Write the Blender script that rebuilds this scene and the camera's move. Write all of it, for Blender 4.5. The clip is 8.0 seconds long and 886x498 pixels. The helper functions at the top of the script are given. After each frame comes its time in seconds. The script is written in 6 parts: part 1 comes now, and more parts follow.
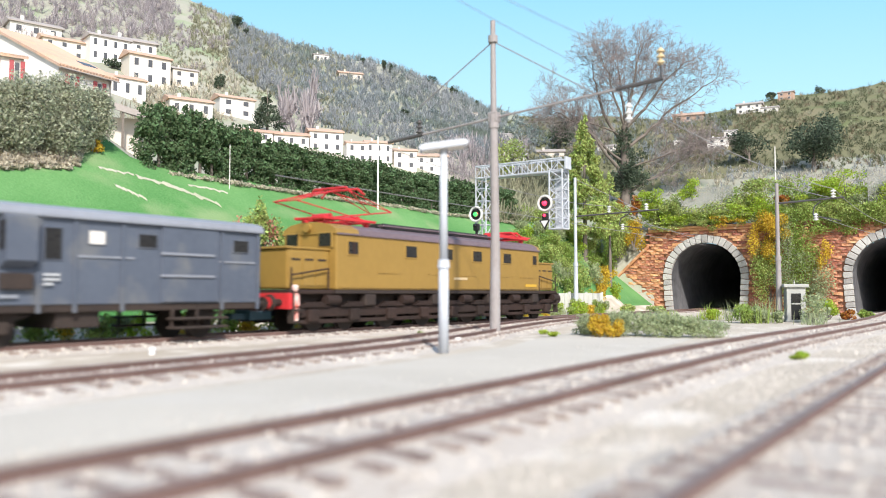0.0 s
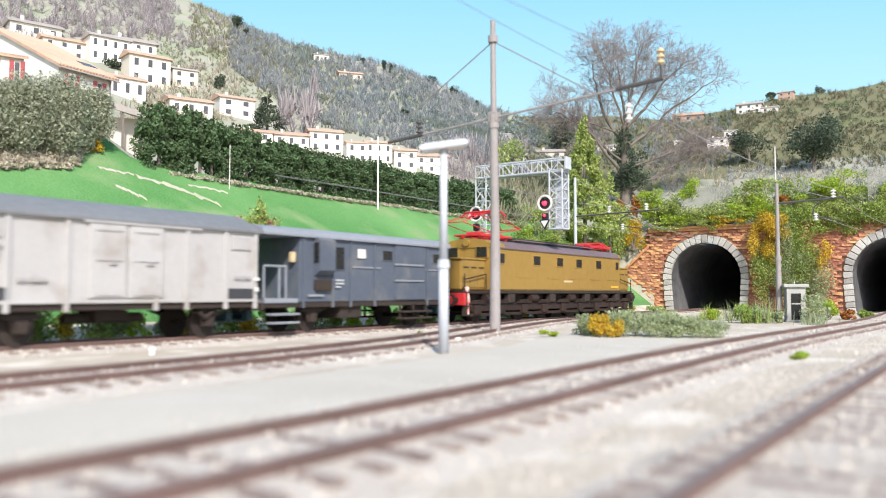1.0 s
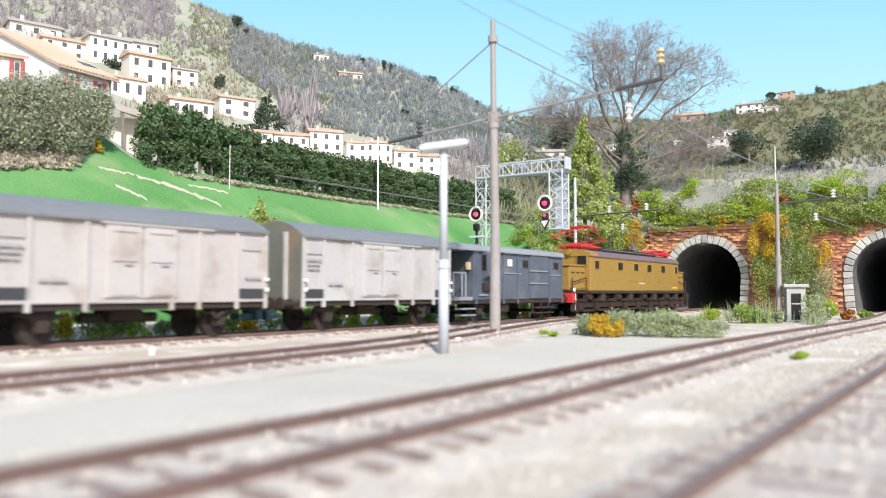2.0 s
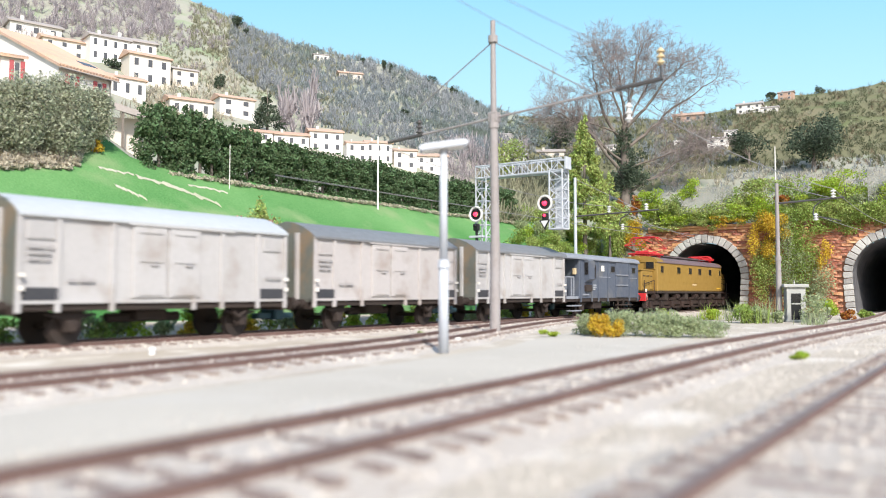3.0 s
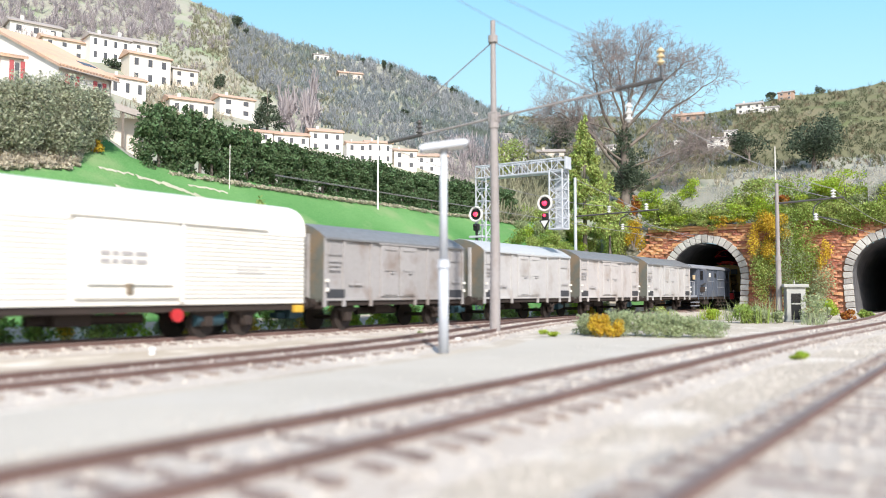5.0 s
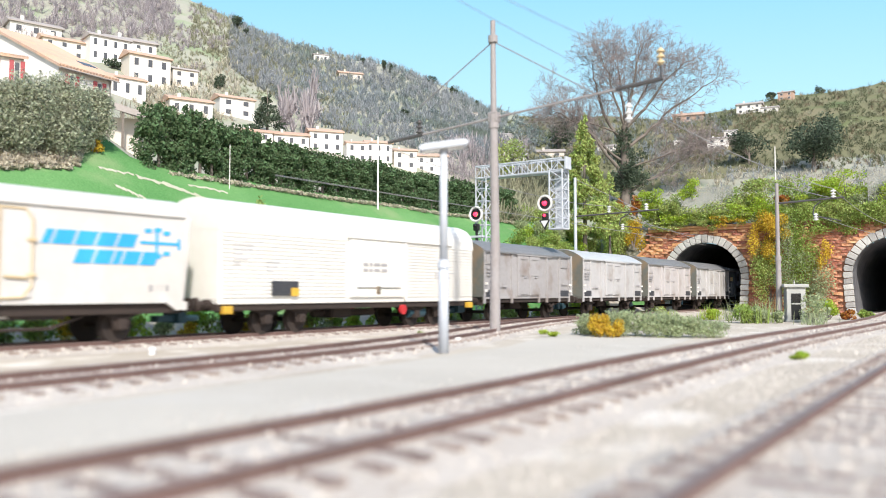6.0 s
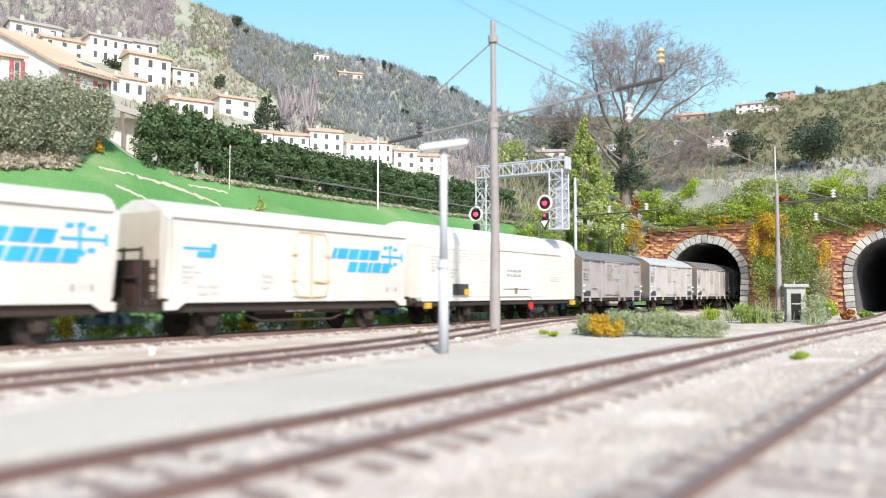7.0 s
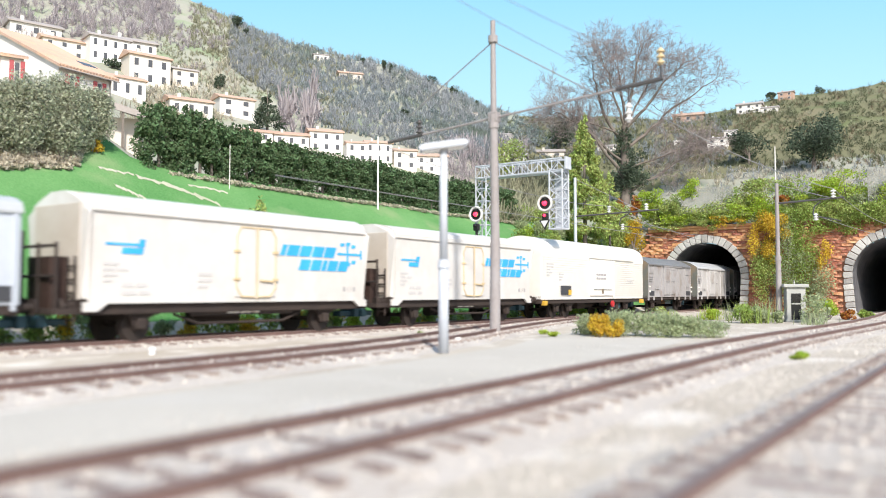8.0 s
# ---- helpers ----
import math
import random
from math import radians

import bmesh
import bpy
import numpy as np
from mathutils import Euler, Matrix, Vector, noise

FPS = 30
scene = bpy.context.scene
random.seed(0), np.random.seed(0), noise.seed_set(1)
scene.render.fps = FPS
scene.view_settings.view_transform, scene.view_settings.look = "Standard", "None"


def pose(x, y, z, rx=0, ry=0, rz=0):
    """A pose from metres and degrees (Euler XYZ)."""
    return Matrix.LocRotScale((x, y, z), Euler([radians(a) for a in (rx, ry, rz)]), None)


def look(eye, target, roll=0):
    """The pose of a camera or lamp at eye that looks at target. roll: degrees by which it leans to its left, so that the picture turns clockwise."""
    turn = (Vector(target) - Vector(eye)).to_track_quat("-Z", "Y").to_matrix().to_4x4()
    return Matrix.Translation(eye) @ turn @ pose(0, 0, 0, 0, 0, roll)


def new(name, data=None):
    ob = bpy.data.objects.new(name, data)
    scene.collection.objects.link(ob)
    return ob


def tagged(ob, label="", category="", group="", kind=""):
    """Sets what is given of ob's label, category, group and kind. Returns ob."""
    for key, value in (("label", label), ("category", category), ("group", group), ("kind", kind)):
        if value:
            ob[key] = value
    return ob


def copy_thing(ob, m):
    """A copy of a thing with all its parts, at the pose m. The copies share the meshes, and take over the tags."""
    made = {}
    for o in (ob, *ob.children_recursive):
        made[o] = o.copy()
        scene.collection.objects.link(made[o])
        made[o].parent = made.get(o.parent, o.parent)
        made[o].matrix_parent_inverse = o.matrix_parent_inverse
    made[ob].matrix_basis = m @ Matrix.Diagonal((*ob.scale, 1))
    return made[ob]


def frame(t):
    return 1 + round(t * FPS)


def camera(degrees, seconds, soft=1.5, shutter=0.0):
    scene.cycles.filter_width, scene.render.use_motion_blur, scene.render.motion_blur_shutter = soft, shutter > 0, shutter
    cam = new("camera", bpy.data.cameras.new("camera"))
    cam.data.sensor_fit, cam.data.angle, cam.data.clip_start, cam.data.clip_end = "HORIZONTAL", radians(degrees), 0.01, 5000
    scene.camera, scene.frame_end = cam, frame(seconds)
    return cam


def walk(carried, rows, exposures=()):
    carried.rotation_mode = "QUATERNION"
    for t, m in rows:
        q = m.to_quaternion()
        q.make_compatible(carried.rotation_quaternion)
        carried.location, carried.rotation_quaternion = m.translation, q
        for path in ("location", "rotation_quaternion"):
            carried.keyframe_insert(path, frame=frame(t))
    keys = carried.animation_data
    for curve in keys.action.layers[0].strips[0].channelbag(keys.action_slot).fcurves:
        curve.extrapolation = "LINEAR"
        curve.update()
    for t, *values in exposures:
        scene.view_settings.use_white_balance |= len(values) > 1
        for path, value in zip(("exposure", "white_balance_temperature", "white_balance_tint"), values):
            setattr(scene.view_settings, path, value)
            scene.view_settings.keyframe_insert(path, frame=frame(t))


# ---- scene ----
# A model railway: the plan is in millimetres, along the main track (x), away from it to the left (y), and up (z, railhead = 0).
MM = 0.001
AIM = radians(34.5)
EYE = 15.0
LENS = 1440 / 784

cam = camera(57.13, 8.0, soft=0.6, shutter=0.35)
cam.data.dof.use_dof = True
cam.data.dof.focus_distance = 0.8
cam.data.dof.aperture_fstop = 23.0
STAND = look((0, 0, EYE * MM), (math.cos(AIM), math.sin(AIM), EYE * MM + 78 / 1440))
walk(cam, [(0.0, STAND), (8.0, STAND)], exposures=[(0.0, 0.76), (8.0, 0.76)])

# ---- daylight ----
SUN_WAY = Vector((-0.52, -0.6, 0.62)).normalized()
world = bpy.data.worlds.new("daylight")
scene.world = world
world.use_nodes = True
wn = world.node_tree.nodes
sky = wn.new("ShaderNodeTexSky")
sky.sky_type = "NISHITA"
sky.sun_disc = False
sky.sun_elevation = math.asin(SUN_WAY.z)
sky.sun_rotation = math.atan2(SUN_WAY.x, SUN_WAY.y)
wn["Background"].inputs[1].default_value = 0.13
world.node_tree.links.new(sky.outputs[0], wn["Background"].inputs[0])
sun = new("sun", bpy.data.lights.new("sun", "SUN"))
sun.data.energy = 3.4
sun.data.angle = radians(3.5)
sun.data.color = (1.0, 0.94, 0.86)
sun.matrix_world = look(SUN_WAY * 3, (0, 0, 0))


# ---- materials ----
def material(name, colour, second=None, rough=0.7, grain=900, stain=60, mix=0.5, bump=0.0, bump_size=None, metal=0.0, island=0.0, piece=0.0,
             third=None, thin=0.0):
    """A procedural surface: two colours mixed by fine grain and broad stains, relief, and shifts by island or by piece."""
    m = bpy.data.materials.new(name)
    m.use_nodes = True
    n, l = m.node_tree.nodes, m.node_tree.links
    b = n["Principled BSDF"]
    b.inputs["Roughness"].default_value = rough
    b.inputs["Metallic"].default_value = metal
    b.inputs["Specular IOR Level"].default_value = 0.3
    second = second or tuple(c * 0.7 for c in colour)
    at = n.new("ShaderNodeTexCoord").outputs["Object"]

    def noisy(scale, detail=4.0):
        t = n.new("ShaderNodeTexNoise")
        t.inputs["Scale"].default_value = scale
        t.inputs["Detail"].default_value = detail
        l.new(at, t.inputs["Vector"])
        return t.outputs["Fac"]

    def ramp(fac, lo, hi):
        r = n.new("ShaderNodeMapRange")
        r.inputs["From Min"].default_value, r.inputs["From Max"].default_value = lo, hi
        l.new(fac, r.inputs["Value"])
        return r.outputs[0]

    def blend(fac, a, c, kind="MIX"):
        x = n.new("ShaderNodeMix")
        x.data_type, x.blend_type = "RGBA", kind
        for k, v in ((0, fac), (6, a), (7, c)):
            if hasattr(v, "links"):
                l.new(v, x.inputs[k])
            else:
                x.inputs[k].default_value = v if k == 0 else (*v[:3], 1)
        return x.outputs[2]

    fine, broad = noisy(grain), noisy(stain, 6.0)
    add = n.new("ShaderNodeMath")
    add.operation = "MULTIPLY_ADD"
    l.new(fine, add.inputs[0])
    add.inputs[1].default_value = 0.5
    l.new(broad, add.inputs[2])
    col = blend(ramp(add.outputs[0], 0.75 - mix * 0.45, 0.75 + mix * 0.45), colour, second)
    if third:
        col = blend(ramp(noisy(stain * 2.3, 5.0), 0.52, 0.68), col, third)
    if island or piece:
        if island:
            fac = n.new("ShaderNodeNewGeometry").outputs["Random Per Island"]
        else:
            fac = n.new("ShaderNodeObjectInfo").outputs["Random"]
        h = n.new("ShaderNodeHueSaturation")
        k = island or piece
        l.new(ramp_out(n, l, fac, 1 - k, 1 + k), h.inputs["Value"])
        l.new(ramp_out(n, l, fac, 0.5 - k * 0.05, 0.5 + k * 0.05), h.inputs["Hue"])
        l.new(col, h.inputs["Color"])
        col = h.outputs[0]
    l.new(col, b.inputs["Base Color"])
    if bump:
        bp = n.new("ShaderNodeBump")
        bp.inputs["Strength"].default_value = min(1.0, bump)
        bp.inputs["Distance"].default_value = 0.0006
        l.new(noisy(bump_size or grain, 5.0), bp.inputs["Height"])
        l.new(bp.outputs[0], b.inputs["Normal"])
    r = n.new("ShaderNodeMapRange")
    r.inputs["To Min"].default_value, r.inputs["To Max"].default_value = max(0.05, rough - 0.12), min(1.0, rough + 0.12)
    l.new(fine, r.inputs["Value"])
    l.new(r.outputs[0], b.inputs["Roughness"])
    if thin:
        back = n.new("ShaderNodeBsdfTranslucent")
        l.new(col, back.inputs["Color"])
        both = n.new("ShaderNodeMixShader")
        both.inputs[0].default_value = thin
        l.new(b.outputs[0], both.inputs[1])
        l.new(back.outputs[0], both.inputs[2])
        l.new(both.outputs[0], n["Material Output"].inputs["Surface"])
    return m


def ramp_out(n, l, fac, lo, hi):
    r = n.new("ShaderNodeMapRange")
    r.inputs["To Min"].default_value, r.inputs["To Max"].default_value = lo, hi
    l.new(fac, r.inputs["Value"])
    return r.outputs[0]


def glowing(name, colour, strength):
    m = bpy.data.materials.new(name)
    m.use_nodes = True
    b = m.node_tree.nodes["Principled BSDF"]
    b.inputs["Base Color"].default_value = (*colour, 1)
    b.inputs["Emission Color"].default_value = (*colour, 1)
    b.inputs["Emission Strength"].default_value = strength
    return m


M = dict(
    sand=material("sand", (0.57, 0.52, 0.44), (0.39, 0.335, 0.275), 0.95, 600, 26, 0.85, 1.0, 900, third=(0.68, 0.64, 0.58)),
    paving=material("paving", (0.55, 0.515, 0.455), (0.46, 0.43, 0.38), 0.9, 700, 16, 0.7, 0.5, 1600, third=(0.53, 0.5, 0.45)),
    ballast=material("ballast", (0.54, 0.5, 0.455), (0.37, 0.33, 0.295), 0.95, 800, 40, 0.7, 0.5, island=0.25),
    sleeper=material("sleeper", (0.23, 0.175, 0.155), (0.33, 0.27, 0.24), 0.9, 1500, 90, 0.8, 0.6, 2500, piece=0.25),
    rail_side=material("rail_side", (0.2, 0.125, 0.11), (0.13, 0.085, 0.075), 0.75, 1200, 60, 0.7, 0.3),
    rail_top=material("rail_top", (0.3, 0.23, 0.215), (0.22, 0.16, 0.145), 0.45, 900, 50, 0.5, metal=0.4),
    brick=material("brick", (0.5, 0.225, 0.125), (0.36, 0.15, 0.085), 0.85, 500, 90, 0.9, 1.0, 700, piece=0.4, third=(0.56, 0.36, 0.24)),
    mortar=material("mortar", (0.36, 0.18, 0.11), (0.26, 0.13, 0.085), 0.95, 900, 60, 0.7, 0.6),
    stone=material("stone", (0.5, 0.485, 0.46), (0.32, 0.31, 0.295), 0.9, 500, 60, 0.8, 0.9, 700, piece=0.25),
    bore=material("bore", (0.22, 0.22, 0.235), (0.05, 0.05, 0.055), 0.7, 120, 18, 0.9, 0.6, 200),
    meadow=material("meadow", (0.045, 0.17, 0.045), (0.17, 0.33, 0.13), 0.95, 800, 12, 0.75, 1.0, 800, third=(0.2, 0.3, 0.14)),
    hill=material("hill", (0.29, 0.3, 0.235), (0.36, 0.345, 0.3), 0.95, 300, 8, 0.8, 0.5, 400, third=(0.25, 0.3, 0.19)),
    slope=material("slope", (0.15, 0.165, 0.09), (0.215, 0.18, 0.12), 0.95, 300, 5, 0.8, 0.5, 400, third=(0.12, 0.15, 0.07)),
    # leafless woods with distance haze mixed into the colour as blue-grey
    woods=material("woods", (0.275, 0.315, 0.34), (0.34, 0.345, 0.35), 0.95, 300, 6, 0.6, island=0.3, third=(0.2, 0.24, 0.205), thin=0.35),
    hedge=material("hedge", (0.12, 0.185, 0.085), (0.085, 0.135, 0.065), 0.8, 400, 30, 0.7, island=0.5, thin=0.3),
)
for dull in ("sand", "paving", "ballast", "meadow", "hill", "slope", "sleeper"):
    M[dull].node_tree.nodes["Principled BSDF"].inputs["Specular IOR Level"].default_value = 0.03


# ---- building blocks ----
def part(name, bm, mat, parent=None, label="", smooth=False, at=None):
    """Links a bmesh as one mesh object, under a thing or under a part."""
    bmesh.ops.recalc_face_normals(bm, faces=bm.faces)
    me = bpy.data.meshes.new(name)
    bm.to_mesh(me)
    bm.free()
    if smooth:
        for p in me.polygons:
            p.use_smooth = True
    me.materials.append(mat if not isinstance(mat, str) else M[mat])
    ob = new(name, me)
    if at is not None:
        ob.matrix_basis = at
    if parent:
        ob.parent = parent
    if label:
        ob["label"] = label
    return ob


def thing(name, x, y, z, label, category, rz=0, group="", kind=""):
    ob = new(name)
    ob.empty_display_size = 0.01
    ob.matrix_basis = pose(x * MM, y * MM, z * MM, 0, 0, rz)
    return tagged(ob, label, category, group, kind)


def box(bm, x0, x1, y0, y1, z0, z1, bevel=0.0, turn=None):
    m = Matrix.Translation(((x0 + x1) / 2 * MM, (y0 + y1) / 2 * MM, (z0 + z1) / 2 * MM))
    if turn is not None:
        m = m @ turn
    g = bmesh.ops.create_cube(bm, size=1, matrix=m @ Matrix.Diagonal(((x1 - x0) * MM, (y1 - y0) * MM, (z1 - z0) * MM, 1)))
    if bevel:
        es = list({e for v in g["verts"] for e in v.link_edges})
        bmesh.ops.bevel(bm, geom=es, offset=bevel * MM, segments=2, affect="EDGES", profile=0.5)
    return bm


def rod(bm, a, b, r, r2=None, sides=8):
    """A round bar from a to b."""
    a, b = Vector(a) * MM, Vector(b) * MM
    way = b - a
    m = Matrix.Translation((a + b) / 2) @ way.to_track_quat("Z", "Y").to_matrix().to_4x4()
    bmesh.ops.create_cone(bm, cap_ends=True, segments=sides, radius1=r * MM, radius2=(r if r2 is None else r2) * MM, depth=way.length, matrix=m)
    return bm


def ball(bm, c, r, stretch=(1, 1, 1), level=2):
    bmesh.ops.create_icosphere(bm, subdivisions=level, radius=r * MM, matrix=Matrix.Translation(Vector(c) * MM) @ Matrix.Diagonal((*stretch, 1)))
    return bm


def prism(bm, outline, axis, a, b, taper=1.0):
    """A closed outline of two coordinates, pushed from a to b along an axis."""
    def place(p, q, w):
        return Vector({"x": (w, p, q), "y": (p, w, q), "z": (p, q, w)}[axis]) * MM
    first = [bm.verts.new(place(p, q, a)) for p, q in outline]
    last = [bm.verts.new(place(p * taper, q * taper, b)) for p, q in outline]
    bm.faces.new(first)
    bm.faces.new(last[::-1])
    k = len(outline)
    for i in range(k):
        bm.faces.new((first[i], last[i], last[(i + 1) % k], first[(i + 1) % k]))
    return bm


def fresh():
    return bmesh.new()


def raw_mesh(name, verts, faces, mat, smooth=False, parent=None):
    me = bpy.data.meshes.new(name)
    me.from_pydata([tuple(v) for v in verts], [], faces)
    me.materials.append(M[mat] if isinstance(mat, str) else mat)
    if smooth:
        for p in me.polygons:
            p.use_smooth = True
    ob = new(name, me)
    if parent:
        ob.parent = parent
    return ob


def leaf_cloud(name, centres, radii, count, size, mat, parent=None, seed=1, flat=0.0, shell=0.55):
    """Many small leaves round the given centres: each a bent pair of triangles with its own turn."""
    rng = np.random.default_rng(seed)
    centres, radii = np.asarray(centres, float), np.asarray(radii, float)
    if radii.ndim == 1:
        radii = np.repeat(radii[:, None], 3, 1)
    w = radii.prod(1) ** (2 / 3)
    pick = rng.choice(len(centres), count, p=w / w.sum())
    d = rng.normal(size=(count, 3))
    d /= np.linalg.norm(d, axis=1)[:, None]
    reach = shell + (1 - shell) * rng.random(count) ** 0.6
    pos = centres[pick] + d * radii[pick] * reach[:, None]
    a = rng.normal(size=(count, 3))
    a /= np.linalg.norm(a, axis=1)[:, None]
    b = np.cross(a, d + rng.normal(size=(count, 3)) * 0.7)
    b /= np.linalg.norm(b, axis=1)[:, None] + 1e-9
    s = size * (0.55 + 0.9 * rng.random(count))[:, None]
    v = np.stack([pos - a * s, pos + b * s * 0.55 + d * s * 0.2, pos + a * s, pos - b * s * 0.55 + d * s * 0.2], 1).reshape(-1, 3) * MM
    k = np.arange(count) * 4
    f = np.concatenate([np.stack([k, k + 1, k + 2], 1), np.stack([k, k + 2, k + 3], 1)]).tolist()
    return raw_mesh(name, v, f, mat, parent=parent)


# ---- the lie of the land ----
COS, SIN = math.cos(AIM), math.sin(AIM)
WALL_X = 805.0
BORES = (240.5, 76.0)
SKY_X = (-500, 0, 200, 340, 480, 620, 700, 800, 860, 950, 1060, 1180, 1280, 1400, 1480, 1568, 2000)
SKY_Y = (-260, -110, -60, 0, 58, 97, 114, 152, 190, 207, 207, 210, 193, 168, 155, 145, 120)


def polar(bearing, depth):
    """The place at a bearing (sideways over forward) and a forward distance from the eye."""
    return depth * (COS + bearing * SIN), depth * (SIN - bearing * COS)


def height(x, y):
    """The height of the ground at a place of the plan."""
    bump = noise.noise((x * 0.011, y * 0.011, 3)) * 2.0
    if y < 284 and x < WALL_X + 6:
        return -3.0
    z = -3.0
    if y >= 284:
        away = x * COS + y * SIN
        lawn = min(1.0, max(0.0, (-0.37 - (x * SIN - y * COS) / away) / 0.05)) if away > 100 else 0.0
        z = min(90.0 + 18 * lawn, -3 + (y - 284) * 0.76) + bump * min(1, (y - 284) / 60)
    if 560 < x < 745 and y > 284:
        k = min(1.0, (x - 560) / 90, (745 - x) / 45)
        z = max(z, -3 + (min(74.0, (y - 284) * 1.9) + bump) * k)
    if x > WALL_X + 3:
        z = max(z, 80 + min(18, (x - WALL_X) * 0.15) + bump)
    d = x * COS + y * SIN
    a = (x * SIN - y * COS) / max(d, 1)
    if d < 100 or a < -1.2:
        return z
    start = min(425 / max(0.05, SIN - a * COS), 835 / (COS + a * SIN))
    if d > start:
        e0 = (z - EYE) / d
        e1 = (519 - np.interp(784 + a * 1440, SKY_X, SKY_Y)) / 1440
        t = min(1.0, (d - start) / (1500 - start))
        e = e0 + (e1 - e0) * (1 - (1 - t) ** 1.6)
        rough = noise.fractal((x * 0.006, y * 0.006, 1), 1.0, 2.0, 4) * 0.006 * min(1, 4 * t)
        z = EYE + (e + rough) * d
        if d > 1500:
            z = max(60.0, z - (d - 1500) * 0.25)
    return z


def site(px, py, lowest=300.0):
    """Where a line of sight meets the rising ground."""
    a, e = (px - 784) / 1440, (519 - py) / 1440
    lo, hi = lowest, 1560.0
    for _ in range(40):
        mid = (lo + hi) / 2
        x, y = polar(a, mid)
        if (height(x, y) - EYE) / mid < e:
            lo = mid
        else:
            hi = mid
    x, y = polar(a, hi)
    return x, y, height(x, y), hi


def land():
    xs = np.concatenate([np.arange(-1300, 800, 25), [799, 803, 809, 811.5, 815], np.arange(825, 2700, 25)])
    ys = np.concatenate([np.arange(-420, 280, 35), np.arange(280, 1000, 12), np.arange(1000, 2700, 30)])
    cols, grass = [], []
    verts = [(x * MM, y * MM, height(x, y) * MM) for x in xs for y in ys]
    k = len(ys)
    faces, kinds = [], []
    for i in range(len(xs) - 1):
        for j in range(k - 1):
            x, y = xs[i], ys[j]
            if 800 < xs[i + 1] and x < 813 and 20 < y < 290:
                continue
            if x * COS + y * SIN > 2040:
                continue
            if x >= 811 and x < 812 and y < 300:
                continue
            faces.append((i * k + j, (i + 1) * k + j, (i + 1) * k + j + 1, i * k + j + 1))
            deep = x * COS + y * SIN
            way = (x * SIN - y * COS) / max(deep, 1)
            edge = 432 if way < -0.37 else 412
            kinds.append(1 if (y >= 284 and y < edge and x < 780) else (3 if way > 0.1 and deep > 1000 else 2) if (y >= edge or x > 780) else 0)
    ob = raw_mesh("ground", verts, faces, "sand", True)
    ob.data.materials.append(M["meadow"])
    ob.data.materials.append(M["hill"])
    ob.data.materials.append(M["slope"])
    for p, kk in zip(ob.data.polygons, kinds):
        p.material_index = kk
    tagged(ob, "pale sandy layout ground rising to a green meadow and hillside", "ground", kind="structure")


land()


# ---- sky behind the hills ----
def sky_backdrop():
    m = bpy.data.materials.new("printed_sky")
    m.use_nodes = True
    n, l = m.node_tree.nodes, m.node_tree.links
    b = n["Principled BSDF"]
    g = n.new("ShaderNodeSeparateXYZ")
    l.new(n.new("ShaderNodeTexCoord").outputs["Object"], g.inputs[0])
    r = n.new("ShaderNodeMapRange")
    r.inputs["From Min"].default_value, r.inputs["From Max"].default_value = 0.45, 1.0
    l.new(g.outputs["Z"], r.inputs["Value"])
    x = n.new("ShaderNodeMix")
    x.data_type = "RGBA"
    x.inputs[6].default_value = (0.5, 0.84, 1.0, 1)
    x.inputs[7].default_value = (0.17, 0.58, 0.98, 1)
    l.new(r.outputs[0], x.inputs[0])
    l.new(x.outputs[2], b.inputs["Emission Color"])
    b.inputs["Emission Strength"].default_value = 0.62
    b.inputs["Base Color"].default_value = (0.02, 0.03, 0.04, 1)
    b.inputs["Roughness"].default_value = 1.0
    verts, faces = [], []
    for i in range(41):
        a = -1.0 + i * 0.05
        p, q = polar(a, 2100 / math.sqrt(1 + 0.3 * a * a))
        verts += [(p * MM, q * MM, -0.2), (p * MM, q * MM, 2.2)]
    for i in range(40):
        faces.append((2 * i, 2 * i + 2, 2 * i + 3, 2 * i + 1))
    tagged(raw_mesh("backdrop", verts, faces, m, True), "clear light blue sky printed on the backdrop", "sky", kind="structure")


sky_backdrop()


# ---- tracks ----
def track_line(points, step=4.0):
    """Points along a track, evenly spaced, with the heading at each."""
    xs = [p[0] for p in points]
    dense = np.arange(xs[0], xs[-1], 1.0)
    ys = np.interp(dense, xs, [p[1] for p in points])
    for _ in range(3):
        pad = np.pad(ys, 40, mode="reflect", reflect_type="odd")
        ys = np.convolve(pad, np.ones(81) / 81, "valid")
    out = []
    for s in np.arange(0, len(dense) - 2, step):
        i = int(s)
        out.append((dense[i], ys[i], math.atan2(ys[i + 1] - ys[i], 1.0)))
    return out


RAIL = ((-1.1, -2.6), (1.1, -2.6), (1.0, -2.3), (0.35, -2.0), (0.35, -0.7), (0.6, -0.5), (0.6, 0.0), (-0.6, 0.0), (-0.6, -0.5), (-0.35, -0.7),
        (-0.35, -2.0), (-1.0, -2.3))


def rail(line, side, parent):
    verts, faces = [], []
    k = len(RAIL)
    for x, y, h in line:
        nx, ny = -math.sin(h), math.cos(h)
        for o, z in RAIL:
            verts.append(((x + nx * (side + o)) * MM, (y + ny * (side + o)) * MM, z * MM))
    kinds = []
    for i in range(len(line) - 1):
        for j in range(k):
            faces.append((i * k + j, (i + 1) * k + j, (i + 1) * k + (j + 1) % k, i * k + (j + 1) % k))
            kinds.append(1 if j == 6 else 0)
    ob = raw_mesh("rail", verts, faces, "rail_side", parent=parent)
    ob.data.materials.append(M["rail_top"])
    for p, kk in zip(ob.data.polygons, kinds):
        p.material_index = kk


